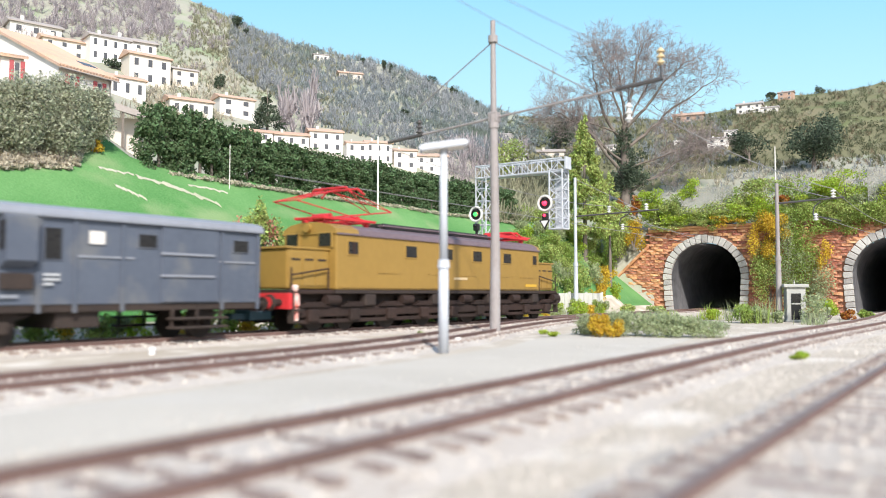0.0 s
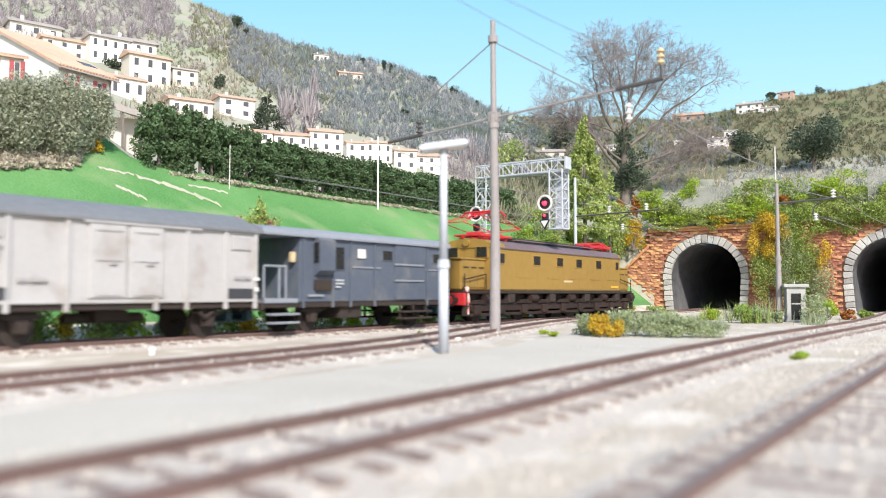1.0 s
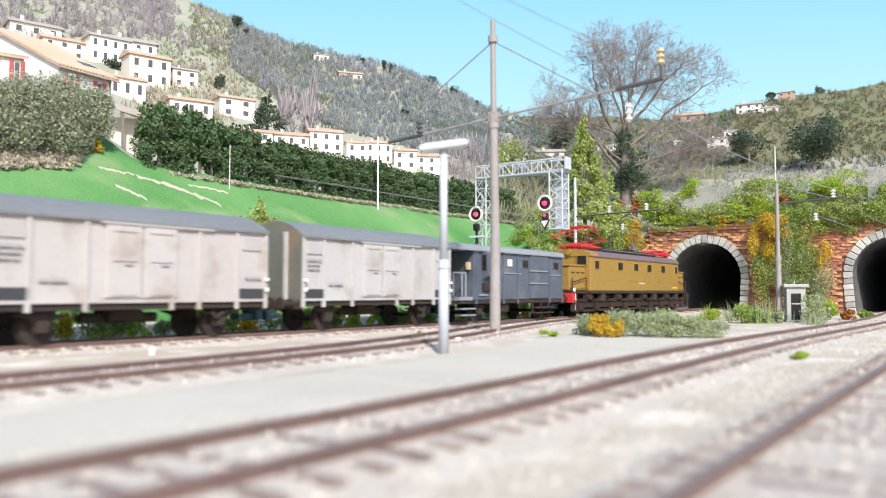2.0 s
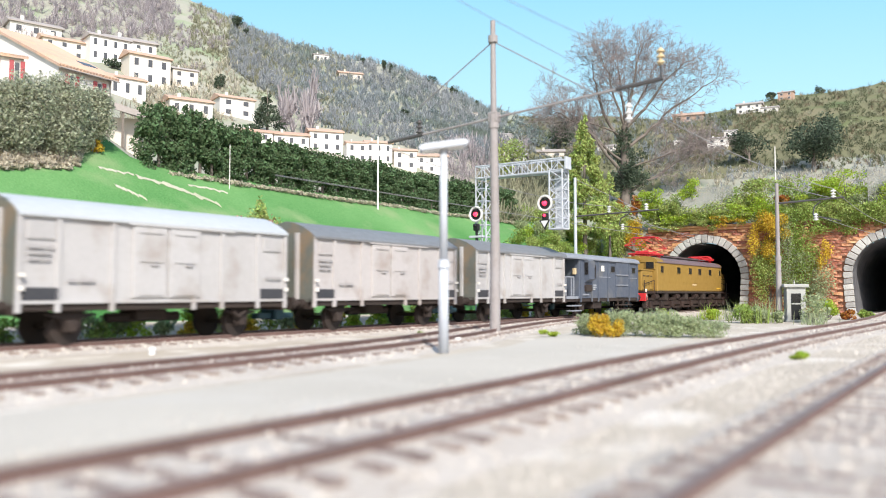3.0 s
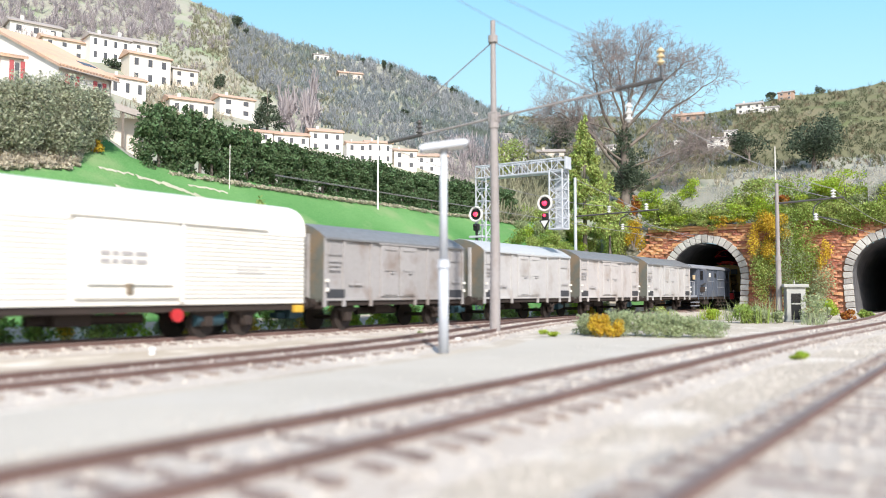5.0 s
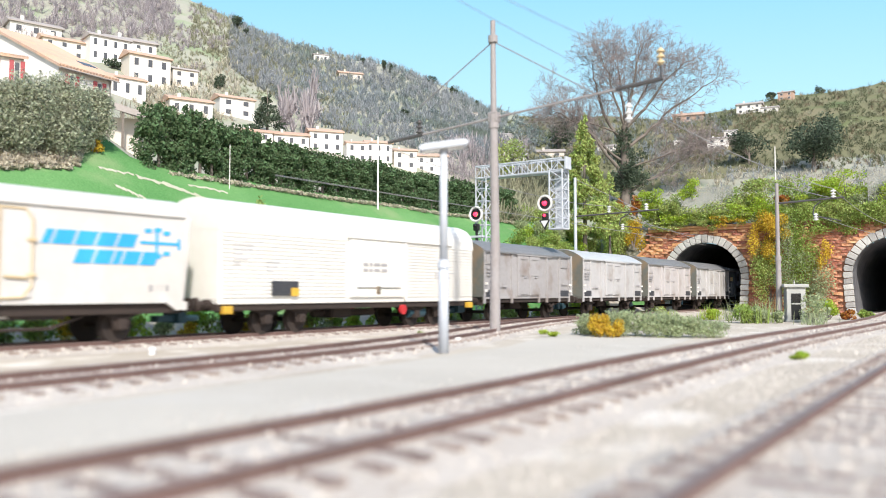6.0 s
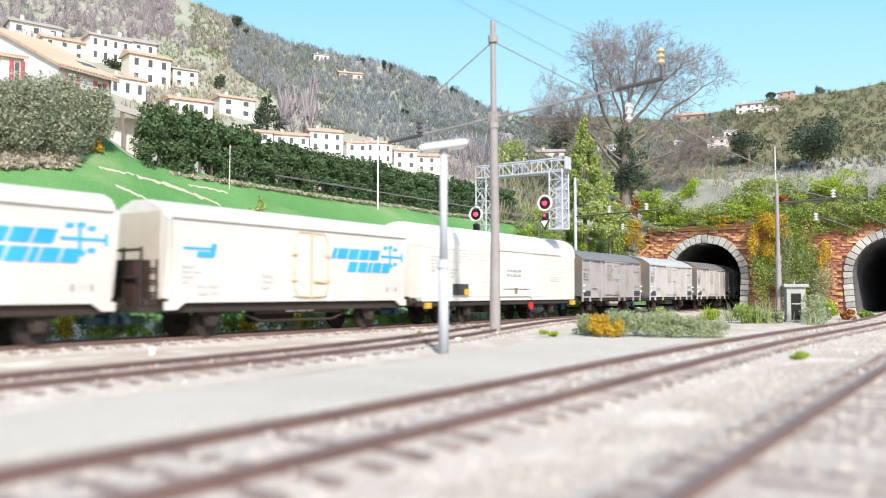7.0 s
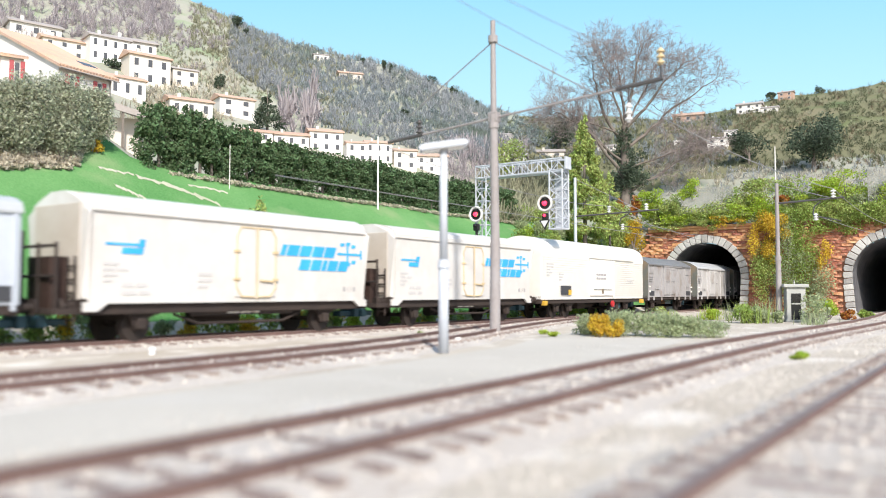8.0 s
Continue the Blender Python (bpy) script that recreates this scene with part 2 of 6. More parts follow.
def track(name, points, label, near, far, bed=15.0, stones=5000):
    t = thing(name, 0, 0, 0, label, "railway track", kind="structure")
    line = track_line(points)
    for side in (-8.25, 8.25):
        rail(line, side, t)
    bm = box(fresh(), -1.3, 1.3, -15, 15, -2.6, -1.38, 0.15)
    first = part("sleeper", bm, "sleeper", t)
    made = 0
    for x, y, h in track_line(points, 6.6):
        m = pose((x + random.uniform(-0.3, 0.3)) * MM, y * MM, random.uniform(-0.1, 0.06) * MM, 0, 0, math.degrees(h) + random.uniform(-1.2, 1.2))
        if made == 0:
            first.matrix_basis = m
        elif near <= x <= far and made < 300:
            s = new("sleeper", first.data)
            s.parent = t
            s.matrix_basis = m
        else:
            continue
        made += 1
    # ballast bed and its loose stones
    verts, faces = [], []
    prof = ((-bed - 5, -3.05), (-bed + 1, -1.75), (-10, -1.4), (-4, -1.42), (4, -1.42), (10, -1.4), (bed - 1, -1.75), (bed + 5, -3.05))
    for x, y, h in line:
        for o, z in prof:
            verts.append(((x - math.sin(h) * o) * MM, (y + math.cos(h) * o) * MM, z * MM))
    k = len(prof)
    for i in range(len(line) - 1):
        for j in range(k - 1):
            faces.append((i * k + j, i * k + j + 1, (i + 1) * k + j + 1, (i + 1) * k + j))
    raw_mesh("ballast_bed", verts, faces, "ballast", True, t)
    rng = np.random.default_rng(len(name) + int(points[0][1]))
    sel = [q for q in line if near <= q[0] <= far]
    idx = rng.integers(0, len(sel), stones)
    V, F = [], []
    for i in idx:
        x, y, h = sel[i]
        o = rng.uniform(-bed - 3, bed + 3)
        if abs(abs(o) - 8.25) < 1.3:
            continue
        s = rng.uniform(0.3, 0.7)
        c = np.array([x + rng.uniform(-2, 2) - math.sin(h) * o, y + math.cos(h) * o, np.interp(abs(o), (0, 10, bed - 1, bed + 5), (-1.42, -1.4, -1.75, -3.05)) + rng.uniform(-0.2, 0.12)])
        p = np.array([(1, 0, 0), (-0.5, 0.87, 0), (-0.5, -0.87, 0), (0.1, 0.1, 0.9), (0, 0, -0.8)]) * s * rng.uniform(0.6, 1.2, (5, 3))
        a = rng.uniform(0, 6.3)
        R = np.array([(math.cos(a), -math.sin(a), 0), (math.sin(a), math.cos(a), 0), (0, 0, 1)])
        b = len(V)
        V += list((c + p @ R.T) * MM)
        F += [(b, b + 1, b + 3), (b + 1, b + 2, b + 3), (b + 2, b, b + 3), (b + 1, b, b + 4), (b + 2, b + 1, b + 4), (b, b + 2, b + 4)]
    st = raw_mesh("loose_stones", V, F, "ballast", False, t)
    tagged(st, kind="stuff")
    return t


MAIN_Y = 240.0
track("main_track", ((-1300, MAIN_Y), (1500, MAIN_Y)), "weathered brown main track in pale ballast leading into the tunnel", 60, 800, stones=14000)
track("siding_track", ((-600, 142), (0, 143), (85, 147), (160, 153), (235, 166), (320, 194), (430, 222), (560, 237), (640, 239.5)),
      "weathered siding track joining the main track", 30, 600, stones=7000)
track("loop_track", ((-500, 62), (80, 63), (170, 66), (250, 68), (340, 66), (500, 60), (650, 64), (820, 75), (1500, 80)), "rusty brown track leading into the second tunnel", 10, 800,
      stones=9000)
track("front_track", ((-400, 12.8), (900, 12.8)), "dull rusty track beside the sandy path", 20, 420, stones=4000)


def pebbles():
    """Loose grit on the sand between the tracks."""
    rng = np.random.default_rng(77)
    V, F = [], []
    for i in range(4500):
        x = 35 + 420 * rng.random() ** 1.5
        y = rng.uniform(22, 47) if rng.random() < 0.75 else rng.uniform(80, 90 + x * 0.12)
        s = rng.uniform(0.2, 0.55)
        q = np.array([(1, 0, 0), (-0.5, 0.87, 0), (-0.5, -0.87, 0), (0.1, 0.1, 0.8)]) * s * rng.uniform(0.6, 1.2, (4, 3)) + (x, y, -3.0)
        b = len(V)
        V += list(q * MM)
        F += [(b, b + 1, b + 3), (b + 1, b + 2, b + 3), (b + 2, b, b + 3)]
    tagged(raw_mesh("grit", V, F, "ballast"), "loose pale grit scattered over the sand", "gravel", kind="stuff")


pebbles()


# ---- tunnel wall ----
def arch(half, top, n=22, foot=-6.0):
    """Half-outline of a horseshoe opening: points (sideways, up) from the left foot over the crown to the right foot."""
    r = half
    c = top - r
    pts = [(-half * 0.93, foot), (-half * 0.97, c * 0.4)]
    for i in range(n + 1):
        a = math.pi - math.pi * i / n
        pts.append((r * math.cos(a), c + r * math.sin(a)))
    return pts + [(half * 0.97, c * 0.4), (half * 0.93, foot)]


def tunnel_wall():
    w = thing("tunnel_wall", 0, 0, 0, "rust-red rough brick retaining wall with two pale stone tunnel arches", "tunnel portal", kind="structure")
    bm = fresh()
    # backing wall with the two openings: strips between the arch outlines and the outer edge
    top, x0, x1 = 80.0, WALL_X, WALL_X + 6
    for c, left, right in ((BORES[0], 297.0, 158.0), (BORES[1], 158.0, 0.0)):
        pts = arch(34.8, 65.0)
        outer = []
        for p, z in pts:
            t = p / 34.8
            outer.append((left if t < 0 else right, z) if abs(t) > 0.75 else (c - p, top))
        for i in range(len(pts) - 1):
            a, b = pts[i], pts[i + 1]
            A, B = outer[i], outer[i + 1]
            quad = [(c - a[0], a[1]), (c - b[0], b[1]), B, A]
            if A[1] != B[1] and B[0] == (c - b[0]) and A[0] in (left,):
                quad = [(c - a[0], a[1]), (c - b[0], b[1]), B, (left, top), A]
            if A[1] != B[1] and A[0] == (c - a[0]) and B[0] in (right,):
                quad = [(c - a[0], a[1]), (c - b[0], b[1]), B, (right, top), A]
            bm.faces.new([bm.verts.new((x0 * MM, y * MM, z * MM)) for y, z in quad])
    g = bmesh.ops.extrude_face_region(bm, geom=list(bm.faces))
    bmesh.ops.translate(bm, verts=[v for v in g["geom"] if isinstance(v, bmesh.types.BMVert)], vec=(0.006, 0, 0))
    part("backing", bm, "mortar", w)
    # sloping wing beyond the first arch
    bm = prism(fresh(), ((297, -4), (335, -4), (335, 26), (297, 62)), "x", WALL_X, WALL_X + 6)
    part("wing_wall", bm, "mortar", w)
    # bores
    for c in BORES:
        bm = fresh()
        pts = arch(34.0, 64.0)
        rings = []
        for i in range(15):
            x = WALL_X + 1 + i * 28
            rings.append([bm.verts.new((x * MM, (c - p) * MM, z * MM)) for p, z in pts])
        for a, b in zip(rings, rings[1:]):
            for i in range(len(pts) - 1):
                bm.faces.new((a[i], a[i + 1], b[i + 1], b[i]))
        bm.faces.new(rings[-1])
        part("bore", bm, "bore", w, "tunnel lining mottled in mid grey and near-black", True)
        part("bore_floor", box(fresh(), WALL_X - 6, WALL_X + 395, c - 34, c + 34, -5, -3), "ballast", w)
    # voussoirs: one stone after another round each arch
    stones = 33
    for c in BORES:
        inner, half = arch(34.2, 64.4, 60, -3.2), 0
        L = [0.0]
        for a, b in zip(inner, inner[1:]):
            L.append(L[-1] + math.dist(a, b))
        P = np.array(inner)
        for i in range(stones):
            bm = fresh()
            s0, s1 = L[-1] * i / stones + 0.25, L[-1] * (i + 1) / stones - 0.25
            ring = []
            for s in (s0, (s0 + s1) / 2, s1):
                p = np.array([np.interp(s, L, P[:, 0]), np.interp(s, L, P[:, 1])])
                q = np.array([np.interp(s + 0.5, L, P[:, 0]), np.interp(s + 0.5, L, P[:, 1])])
                d = (q - p) / (np.linalg.norm(q - p) + 1e-9)
                nrm = np.array([-d[1], d[0]])
                ring.append((p, p + nrm * random.uniform(6.9, 8.2)))
            out = [r[0] for r in ring] + [r[1] for r in ring[::-1]]
            prism(bm, [(c - p[0], p[1]) for p in out], "x", WALL_X - 2.2 - random.uniform(0, 0.5), WALL_X + 7)
            bmesh.ops.bevel(bm, geom=list(bm.edges), offset=0.0004, segments=1, affect="EDGES")
            part("arch_stone", bm, "stone", w)
    # coping along the top
    for a, b in ((160, 297), (0, 156)):
        bm = box(fresh(), WALL_X - 4, WALL_X + 8, a, b, 79, 81.5, 0.6)
        box(bm, WALL_X - 2.5, WALL_X + 8, a, b, 76.5, 79, 0.4)
        part("coping", bm, "brick", w)
    bm = prism(fresh(), ((297, 61), (297, 64.5), (336, 29), (336, 25.5)), "x", WALL_X - 3, WALL_X + 7)
    part("wing_coping", bm, "brick", w)
    return w


WALL = tunnel_wall()


def bricks(w):
    """Rough facing bricks, each its own piece, on the backing between the arches."""
    shapes = []
    for i in range(7):
        bm = fresh()
        box(bm, -1.2, 1.2, -4.4, 4.4, -1.2, 1.2, 0.0)
        bmesh.ops.subdivide_edges(bm, edges=[e for e in bm.edges if abs(e.verts[0].co.y - e.verts[1].co.y) > 0.002], cuts=1)
        for v in bm.verts:
            if v.co.x < 0:
                v.co += Vector((random.uniform(-1.2, 0.5), random.uniform(-0.4, 0.4), random.uniform(-0.4, 0.3))) * MM
        me = bpy.data.meshes.new("brick")
        bm.to_mesh(me)
        bm.free()
        me.materials.append(M["brick"])
        shapes.append(me)
    row, z = 0, -2.2
    while z < 76:
        y = 332.0 + (row % 2) * 4.4
        while y > 6:
            y -= 9.1
            if y > 297 and z > 61 - (y - 297) * 0.92:
                continue
            if y > 331:
                continue
            clear = True
            for c in BORES:
                r = math.hypot(y - c, z - 30) if z > 30 else abs(y - c)
                if r < 43.6:
                    clear = False
            if not clear:
                continue
            o = new("brick", random.choice(shapes))
            o.parent = w
            o.matrix_basis = pose(WALL_X * MM, (y + random.uniform(-0.3, 0.3)) * MM, z * MM, random.uniform(-1.5, 1.5), 0, random.uniform(-2, 2))
        z += 2.75
        row += 1


# ---- the train ----
M.update(
    van_side=material("van_side", (0.46, 0.435, 0.43), (0.38, 0.35, 0.34), 0.6, 500, 30, 0.8, 0.2, third=(0.33, 0.285, 0.26)),
    van_side_dark=material("van_side_dark", (0.35, 0.335, 0.335), (0.27, 0.255, 0.25), 0.6, 500, 30, 0.8, 0.2, third=(0.23, 0.19, 0.17)),
    van_side_cool=material("van_side_cool", (0.455, 0.445, 0.445), (0.37, 0.355, 0.35), 0.6, 500, 30, 0.8, 0.2, third=(0.33, 0.3, 0.28)),
    # grimy dark grey; on the van ends it holds their shade beside the sides
    end_shade_grey=material("end_shade_grey", (0.150, 0.156, 0.141), (0.108, 0.111, 0.096), 0.65, 500, 40, 0.8, 0.2, third=(0.2, 0.15, 0.1)),
    roof_light=material("roof_light", (0.468, 0.486, 0.504), (0.387, 0.405, 0.423), 0.45, 400, 20, 0.6),
    roof_dark=material("roof_dark", (0.2, 0.205, 0.215), (0.14, 0.14, 0.145), 0.5, 400, 20, 0.7),
    under=material("under", (0.024, 0.019, 0.018), (0.05, 0.036, 0.03), 0.8, 700, 60, 0.7, 0.3),
    wheel=material("wheel", (0.02, 0.017, 0.016), (0.045, 0.033, 0.028), 0.7, 500, 60, 0.7),
    board=material("board", (0.035, 0.037, 0.045), (0.06, 0.06, 0.065), 0.6),
    white=material("white", (0.78, 0.76, 0.72), (0.66, 0.62, 0.56), 0.5),
    black=material("black", (0.02, 0.02, 0.022), (0.04, 0.035, 0.03), 0.5),
    faded=material("faded", (0.47, 0.455, 0.45), (0.52, 0.5, 0.49), 0.6),
    letter=material("letter", (0.3, 0.29, 0.29), (0.38, 0.36, 0.36), 0.7),
    slate=material("slate", (0.098, 0.115, 0.15), (0.072, 0.085, 0.115), 0.5, 400, 30, 0.7, 0.1, third=(0.14, 0.145, 0.155)),
    slate_roof=material("slate_roof", (0.26, 0.28, 0.32), (0.2, 0.21, 0.24), 0.5, 400, 20, 0.6),
    ochre=material("ochre", (0.3, 0.185, 0.046), (0.25, 0.155, 0.04), 0.42, 300, 20, 0.6),
    loco_roof=material("loco_roof", (0.17, 0.125, 0.14), (0.12, 0.09, 0.1), 0.5, 400, 20, 0.6),
    frame_brown=material("frame_brown", (0.045, 0.025, 0.02), (0.02, 0.014, 0.012), 0.7, 700, 60, 0.7, 0.3),
    red=material("red", (0.6, 0.035, 0.04), (0.42, 0.03, 0.035), 0.4),
    glass=material("glass", (0.012, 0.012, 0.014), (0.025, 0.022, 0.02), 0.3),
    ivory=material("ivory", (0.75, 0.735, 0.7), (0.69, 0.655, 0.6), 0.35, 300, 18, 0.7),
    cream=material("cream", (0.59, 0.575, 0.555), (0.52, 0.49, 0.455), 0.45, 300, 25, 0.75, third=(0.61, 0.6, 0.585)),
    cream_end=material("cream_end", (0.52, 0.48, 0.43), (0.42, 0.36, 0.3), 0.5, 300, 30, 0.75),
    rust=material("rust", (0.5, 0.36, 0.18), (0.62, 0.52, 0.36), 0.6, 500, 50, 0.7),
    blue=material("blue", (0.03, 0.3, 0.62), (0.05, 0.38, 0.7), 0.45),
    steel_blue=material("steel_blue", (0.5, 0.54, 0.6), (0.42, 0.45, 0.5), 0.5, 300, 25, 0.6),
    yellow=material("yellow", (0.65, 0.4, 0.05), (0.5, 0.3, 0.04), 0.5),
    teal=material("teal", (0.02, 0.05, 0.07), (0.03, 0.07, 0.09), 0.5),
    skin=material("figure_paint", (0.62, 0.1, 0.07), (0.75, 0.66, 0.6), 0.6, 400, 260, 0.4),
)
TRAIN = []


def vehicle(name, left, right, label, category, group=""):
    t = thing(name, (left + right) / 2, MAIN_Y, 0, label, category, group=group)
    TRAIN.append((t, (left + right) / 2))
    return t, (right - left) / 2


def curved(bm, x0, x1, half, low, top, n=10, bottom=None, peak=0.0):
    """A cambered roof from eave to eave: an arc, or with peak two slopes that round off towards the eaves."""
    lay = []
    for x in (x0, x1):
        ring = []
        for j in range(n + 1):
            a = math.pi * (1 - j / n)
            rise = 1 - abs(math.cos(a)) ** peak if peak else math.sin(a) ** 0.75
            ring.append(bm.verts.new((x * MM, half * math.cos(a) * MM, (low + (top - low) * rise) * MM)))
        b = low - 0.8 if bottom is None else bottom
        ring += [bm.verts.new((x * MM, half * MM, b * MM)), bm.verts.new((x * MM, -half * MM, b * MM))]
        lay.append(ring)
    k = len(lay[0])
    for a, b in zip(lay, lay[1:]):
        for j in range(k):
            bm.faces.new((a[j], a[(j + 1) % k], b[(j + 1) % k], b[j]))
    bm.faces.new(lay[0][::-1])
    bm.faces.new(lay[-1])
    return bm


def tilted(bm, x0, x1, z0, z1, y0, y1, lean=0.0):
    """A thin raised panel on the near or far side, leaning in its plane."""
    v = [bm.verts.new((x * MM, y * MM, z * MM)) for y in (y0, y1) for x, z in ((x0, z0), (x1, z0), (x1 + lean, z1), (x0 + lean, z1))]
    for f in ((0, 1, 2, 3), (7, 6, 5, 4), (0, 4, 5, 1), (1, 5, 6, 2), (2, 6, 7, 3), (3, 7, 4, 0)):
        bm.faces.new([v[i] for i in f])
    return bm


def wheelset(t, x, r=5.3):
    for s in (-1, 1):
        bm = rod(fresh(), (x, s * 7.6, r - 0.6), (x, s * 8.9, r - 0.6), r, sides=24)
        rod(bm, (x, s * 7.2, r - 0.6), (x, s * 7.7, r - 0.6), r + 0.6, sides=24)
        rod(bm, (x, s * 8.9, r - 0.6), (x, s * 9.7, r - 0.6), 1.6, sides=10)
        part("wheel", bm, "wheel", t, smooth=False)
    part("axle", rod(fresh(), (x, -10, r - 0.6), (x, 10, r - 0.6), 0.9), "wheel", t)


def axle_guards(t, x):
    for s in (-1, 1):
        bm = prism(fresh(), ((x - 4.5, 10), (x + 4.5, 10), (x + 2.2, 3.4), (x - 2.2, 3.4)), "y", s * 10.6, s * 11.4)
        box(bm, x - 1.7, x + 1.7, s * 11 - 1.7, s * 11 + 1.7, 3.4, 7, 0.5)
        for k in range(4):
            box(bm, x - 8 + k * 1.4, x + 8 - k * 1.4, s * 11.2 - 0.7, s * 11.2 + 0.7, 8.4 - k * 0.45, 8.8 - k * 0.45)
        part("axle_guard", bm, "under", t)


def buffers(t, half, colour="under", reach=7.0, z=11.0):
    for e in (-1, 1):
        part("buffer_beam", box(fresh(), *sorted((e * half, e * (half - 1.6))), -14.5, 14.5, 8.6, 13.2, 0.2), colour, t)
        for s in (-1, 1):
            bm = rod(fresh(), (e * half, s * 10, z), (e * (half + reach - 1), s * 10, z), 1.1, sides=10)
            rod(bm, (e * half, s * 10, z), (e * (half + 2.5), s * 10, z), 1.7, sides=10)
            rod(bm, (e * (half + reach - 1), s * 10, z), (e * (half + reach), s * 10, z), 2.6, 2.2, sides=16)
            part("buffer", bm, "under", t)
        bm = box(fresh(), *sorted((e * (half - 2), e * (half + 8))), -2.2, 2.2, 5.0, 7.2, 0.3)
        box(bm, *sorted((e * (half + 5), e * (half + 8))), -4.5, 4.5, 4.6, 8.4, 0.4)
        part("coupling", bm, "teal", t)


def lettering(t, x, z, rows, mat="letter", y=-15.85, size=0.9):
    """Lettering too small to read: one bar for each word."""
    bm = fresh()
    for r, words in enumerate(rows):
        at = x
        for w in words:
            tilted(bm, at, at + w, z - r * size * 1.9 - size, z - r * size * 1.9, y - 0.12, y + 0.1)
            at += w + size * 0.8
    part("lettering", bm, mat, t)


def box_van(left, right, side, roof, label, step):
    t, half = vehicle("box_van", left, right, label, "goods wagon", "goods vans of the train")
    body = part("body", box(fresh(), -half + 0.6, half - 0.6, -14.9, 14.9, 12.6, 37.6), side, t)
    for e in (-1, 1):
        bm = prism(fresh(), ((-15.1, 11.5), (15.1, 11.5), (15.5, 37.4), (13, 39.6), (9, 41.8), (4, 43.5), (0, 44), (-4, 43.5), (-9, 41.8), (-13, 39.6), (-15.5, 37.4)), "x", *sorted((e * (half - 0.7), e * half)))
        w = part("end_wall", bm, "end_shade_grey", t, "grimy olive-grey end boards, painted darker for shade")
        for y in (-7, 4.5):
            part("end_post", box(fresh(), *sorted((e * half, e * (half + 1.3))), y - 0.9, y + 0.9, 10.5, 39.2, 0.2), side, w)
    part("roof", curved(fresh(), -half + 0.2, half - 0.2, 16.2, 37.6, 44.2, 14, peak=1.7), roof, t, smooth=False)
    posts = (-half + 0.9, -half + 12.5, -half + 30, half - 43 + step, half - 31, half - 14.5, half - 0.9)
    for s in (-1, 1):
        for x in posts:
            part("post", box(fresh(), x - 0.8, x + 0.8, s * 15.2 - 0.5, s * 15.2 + 0.5, 9.4, 37.4, 0.15), side, t)
        part("solebar", box(fresh(), -half, half, s * 13.6 - 1, s * 13.6 + 1, 9.8, 12.8, 0.2), "under", t)
        part("sill", box(fresh(), -half, half, s * 15.15 - 0.4, s * 15.15 + 0.4, 11.9, 13.0, 0.1), side, t)
        # two door leaves with their frames, bars and catches
        for k, (a, b) in enumerate(((-13, -0.4), (0.4, 13))):
            leaf = part("door", box(fresh(), a - 2, b - 2, s * 15.3 - 0.5, s * 15.3 + 0.5, 13.4, 36.2, 0.3), side, t)
            bm = fresh()
            for z in (14.6, 25.2, 34.4):
                box(bm, a, b - 4, s * 15.95 - 0.25, s * 15.95 + 0.25, z - 0.35, z + 0.35)
            part("door_bar", bm, side, leaf)
            part("latch", box(fresh(), a + 4, a + 7, s * 16 - 0.5, s * 16 + 0.5, 23.6, 24.4, 0.2), "letter", leaf)
        part("door_rail", box(fresh(), -17, 26, s * 15.7 - 0.5, s * 15.7 + 0.5, 36.2, 37.1, 0.15), side, t)
        for a in (-half + 2, half - 13.2):
            part("notice_board", box(fresh(), a, a + 11, s * 15.3 - 0.4, s * 15.3 + 0.4, 12.9, 16.6, 0.15), "board", t, "black painted notice board")
        for a in (-half + 3, half - 12):
            bm = box(fresh(), a, a + 8.5, s * 15.2 - 0.3, s * 15.2 + 0.3, 30.4, 35.4, 0.1)
            for k in range(5):
                box(bm, a + 0.6, a + 7.9, s * 15.42 - 0.2, s * 15.42 + 0.2, 30.9 + k * 0.9, 31.3 + k * 0.9)
            part("vent", bm, side, t)
        for e in (-1, 1):
            bm = box(fresh(), e * (half - 1.2) - 0.6, e * (half - 1.2) + 0.6, s * 16.3 - 0.5, s * 16.3 + 0.5, 15.6, 17)
            box(bm, e * (half - 1.2) - 0.7, e * (half - 1.2) + 0.7, s * 16.3 - 0.6, s * 16.3 + 0.6, 19.5, 20.6)
            part("lamp_bracket", bm, "white", t)
    lettering(t, -half + 3, 28.6, ((5, 2), (7,), (4, 2)))
    lettering(t, -half + 15, 19.2, ((3, 5),))
    lettering(t, half - 11, 21, ((2, 1, 3),))
    for x in (-half + 19, half - 19):
        wheelset(t, x)
        axle_guards(t, x)
    part("brake_gear", box(rod(fresh(), (-14, 0, 7), (14, 0, 7), 1.6), -6, 6, -5, 5, 6, 9.5, 0.4), "under", t)
    part("hose", rod(rod(fresh(), (half - 24, -13, 8.5), (half - 21.5, -13, 6.5), 0.7), (half - 21.5, -13, 6.5), (half - 18.5, -13, 8.4), 0.7), "under", t)
    buffers(t, half)


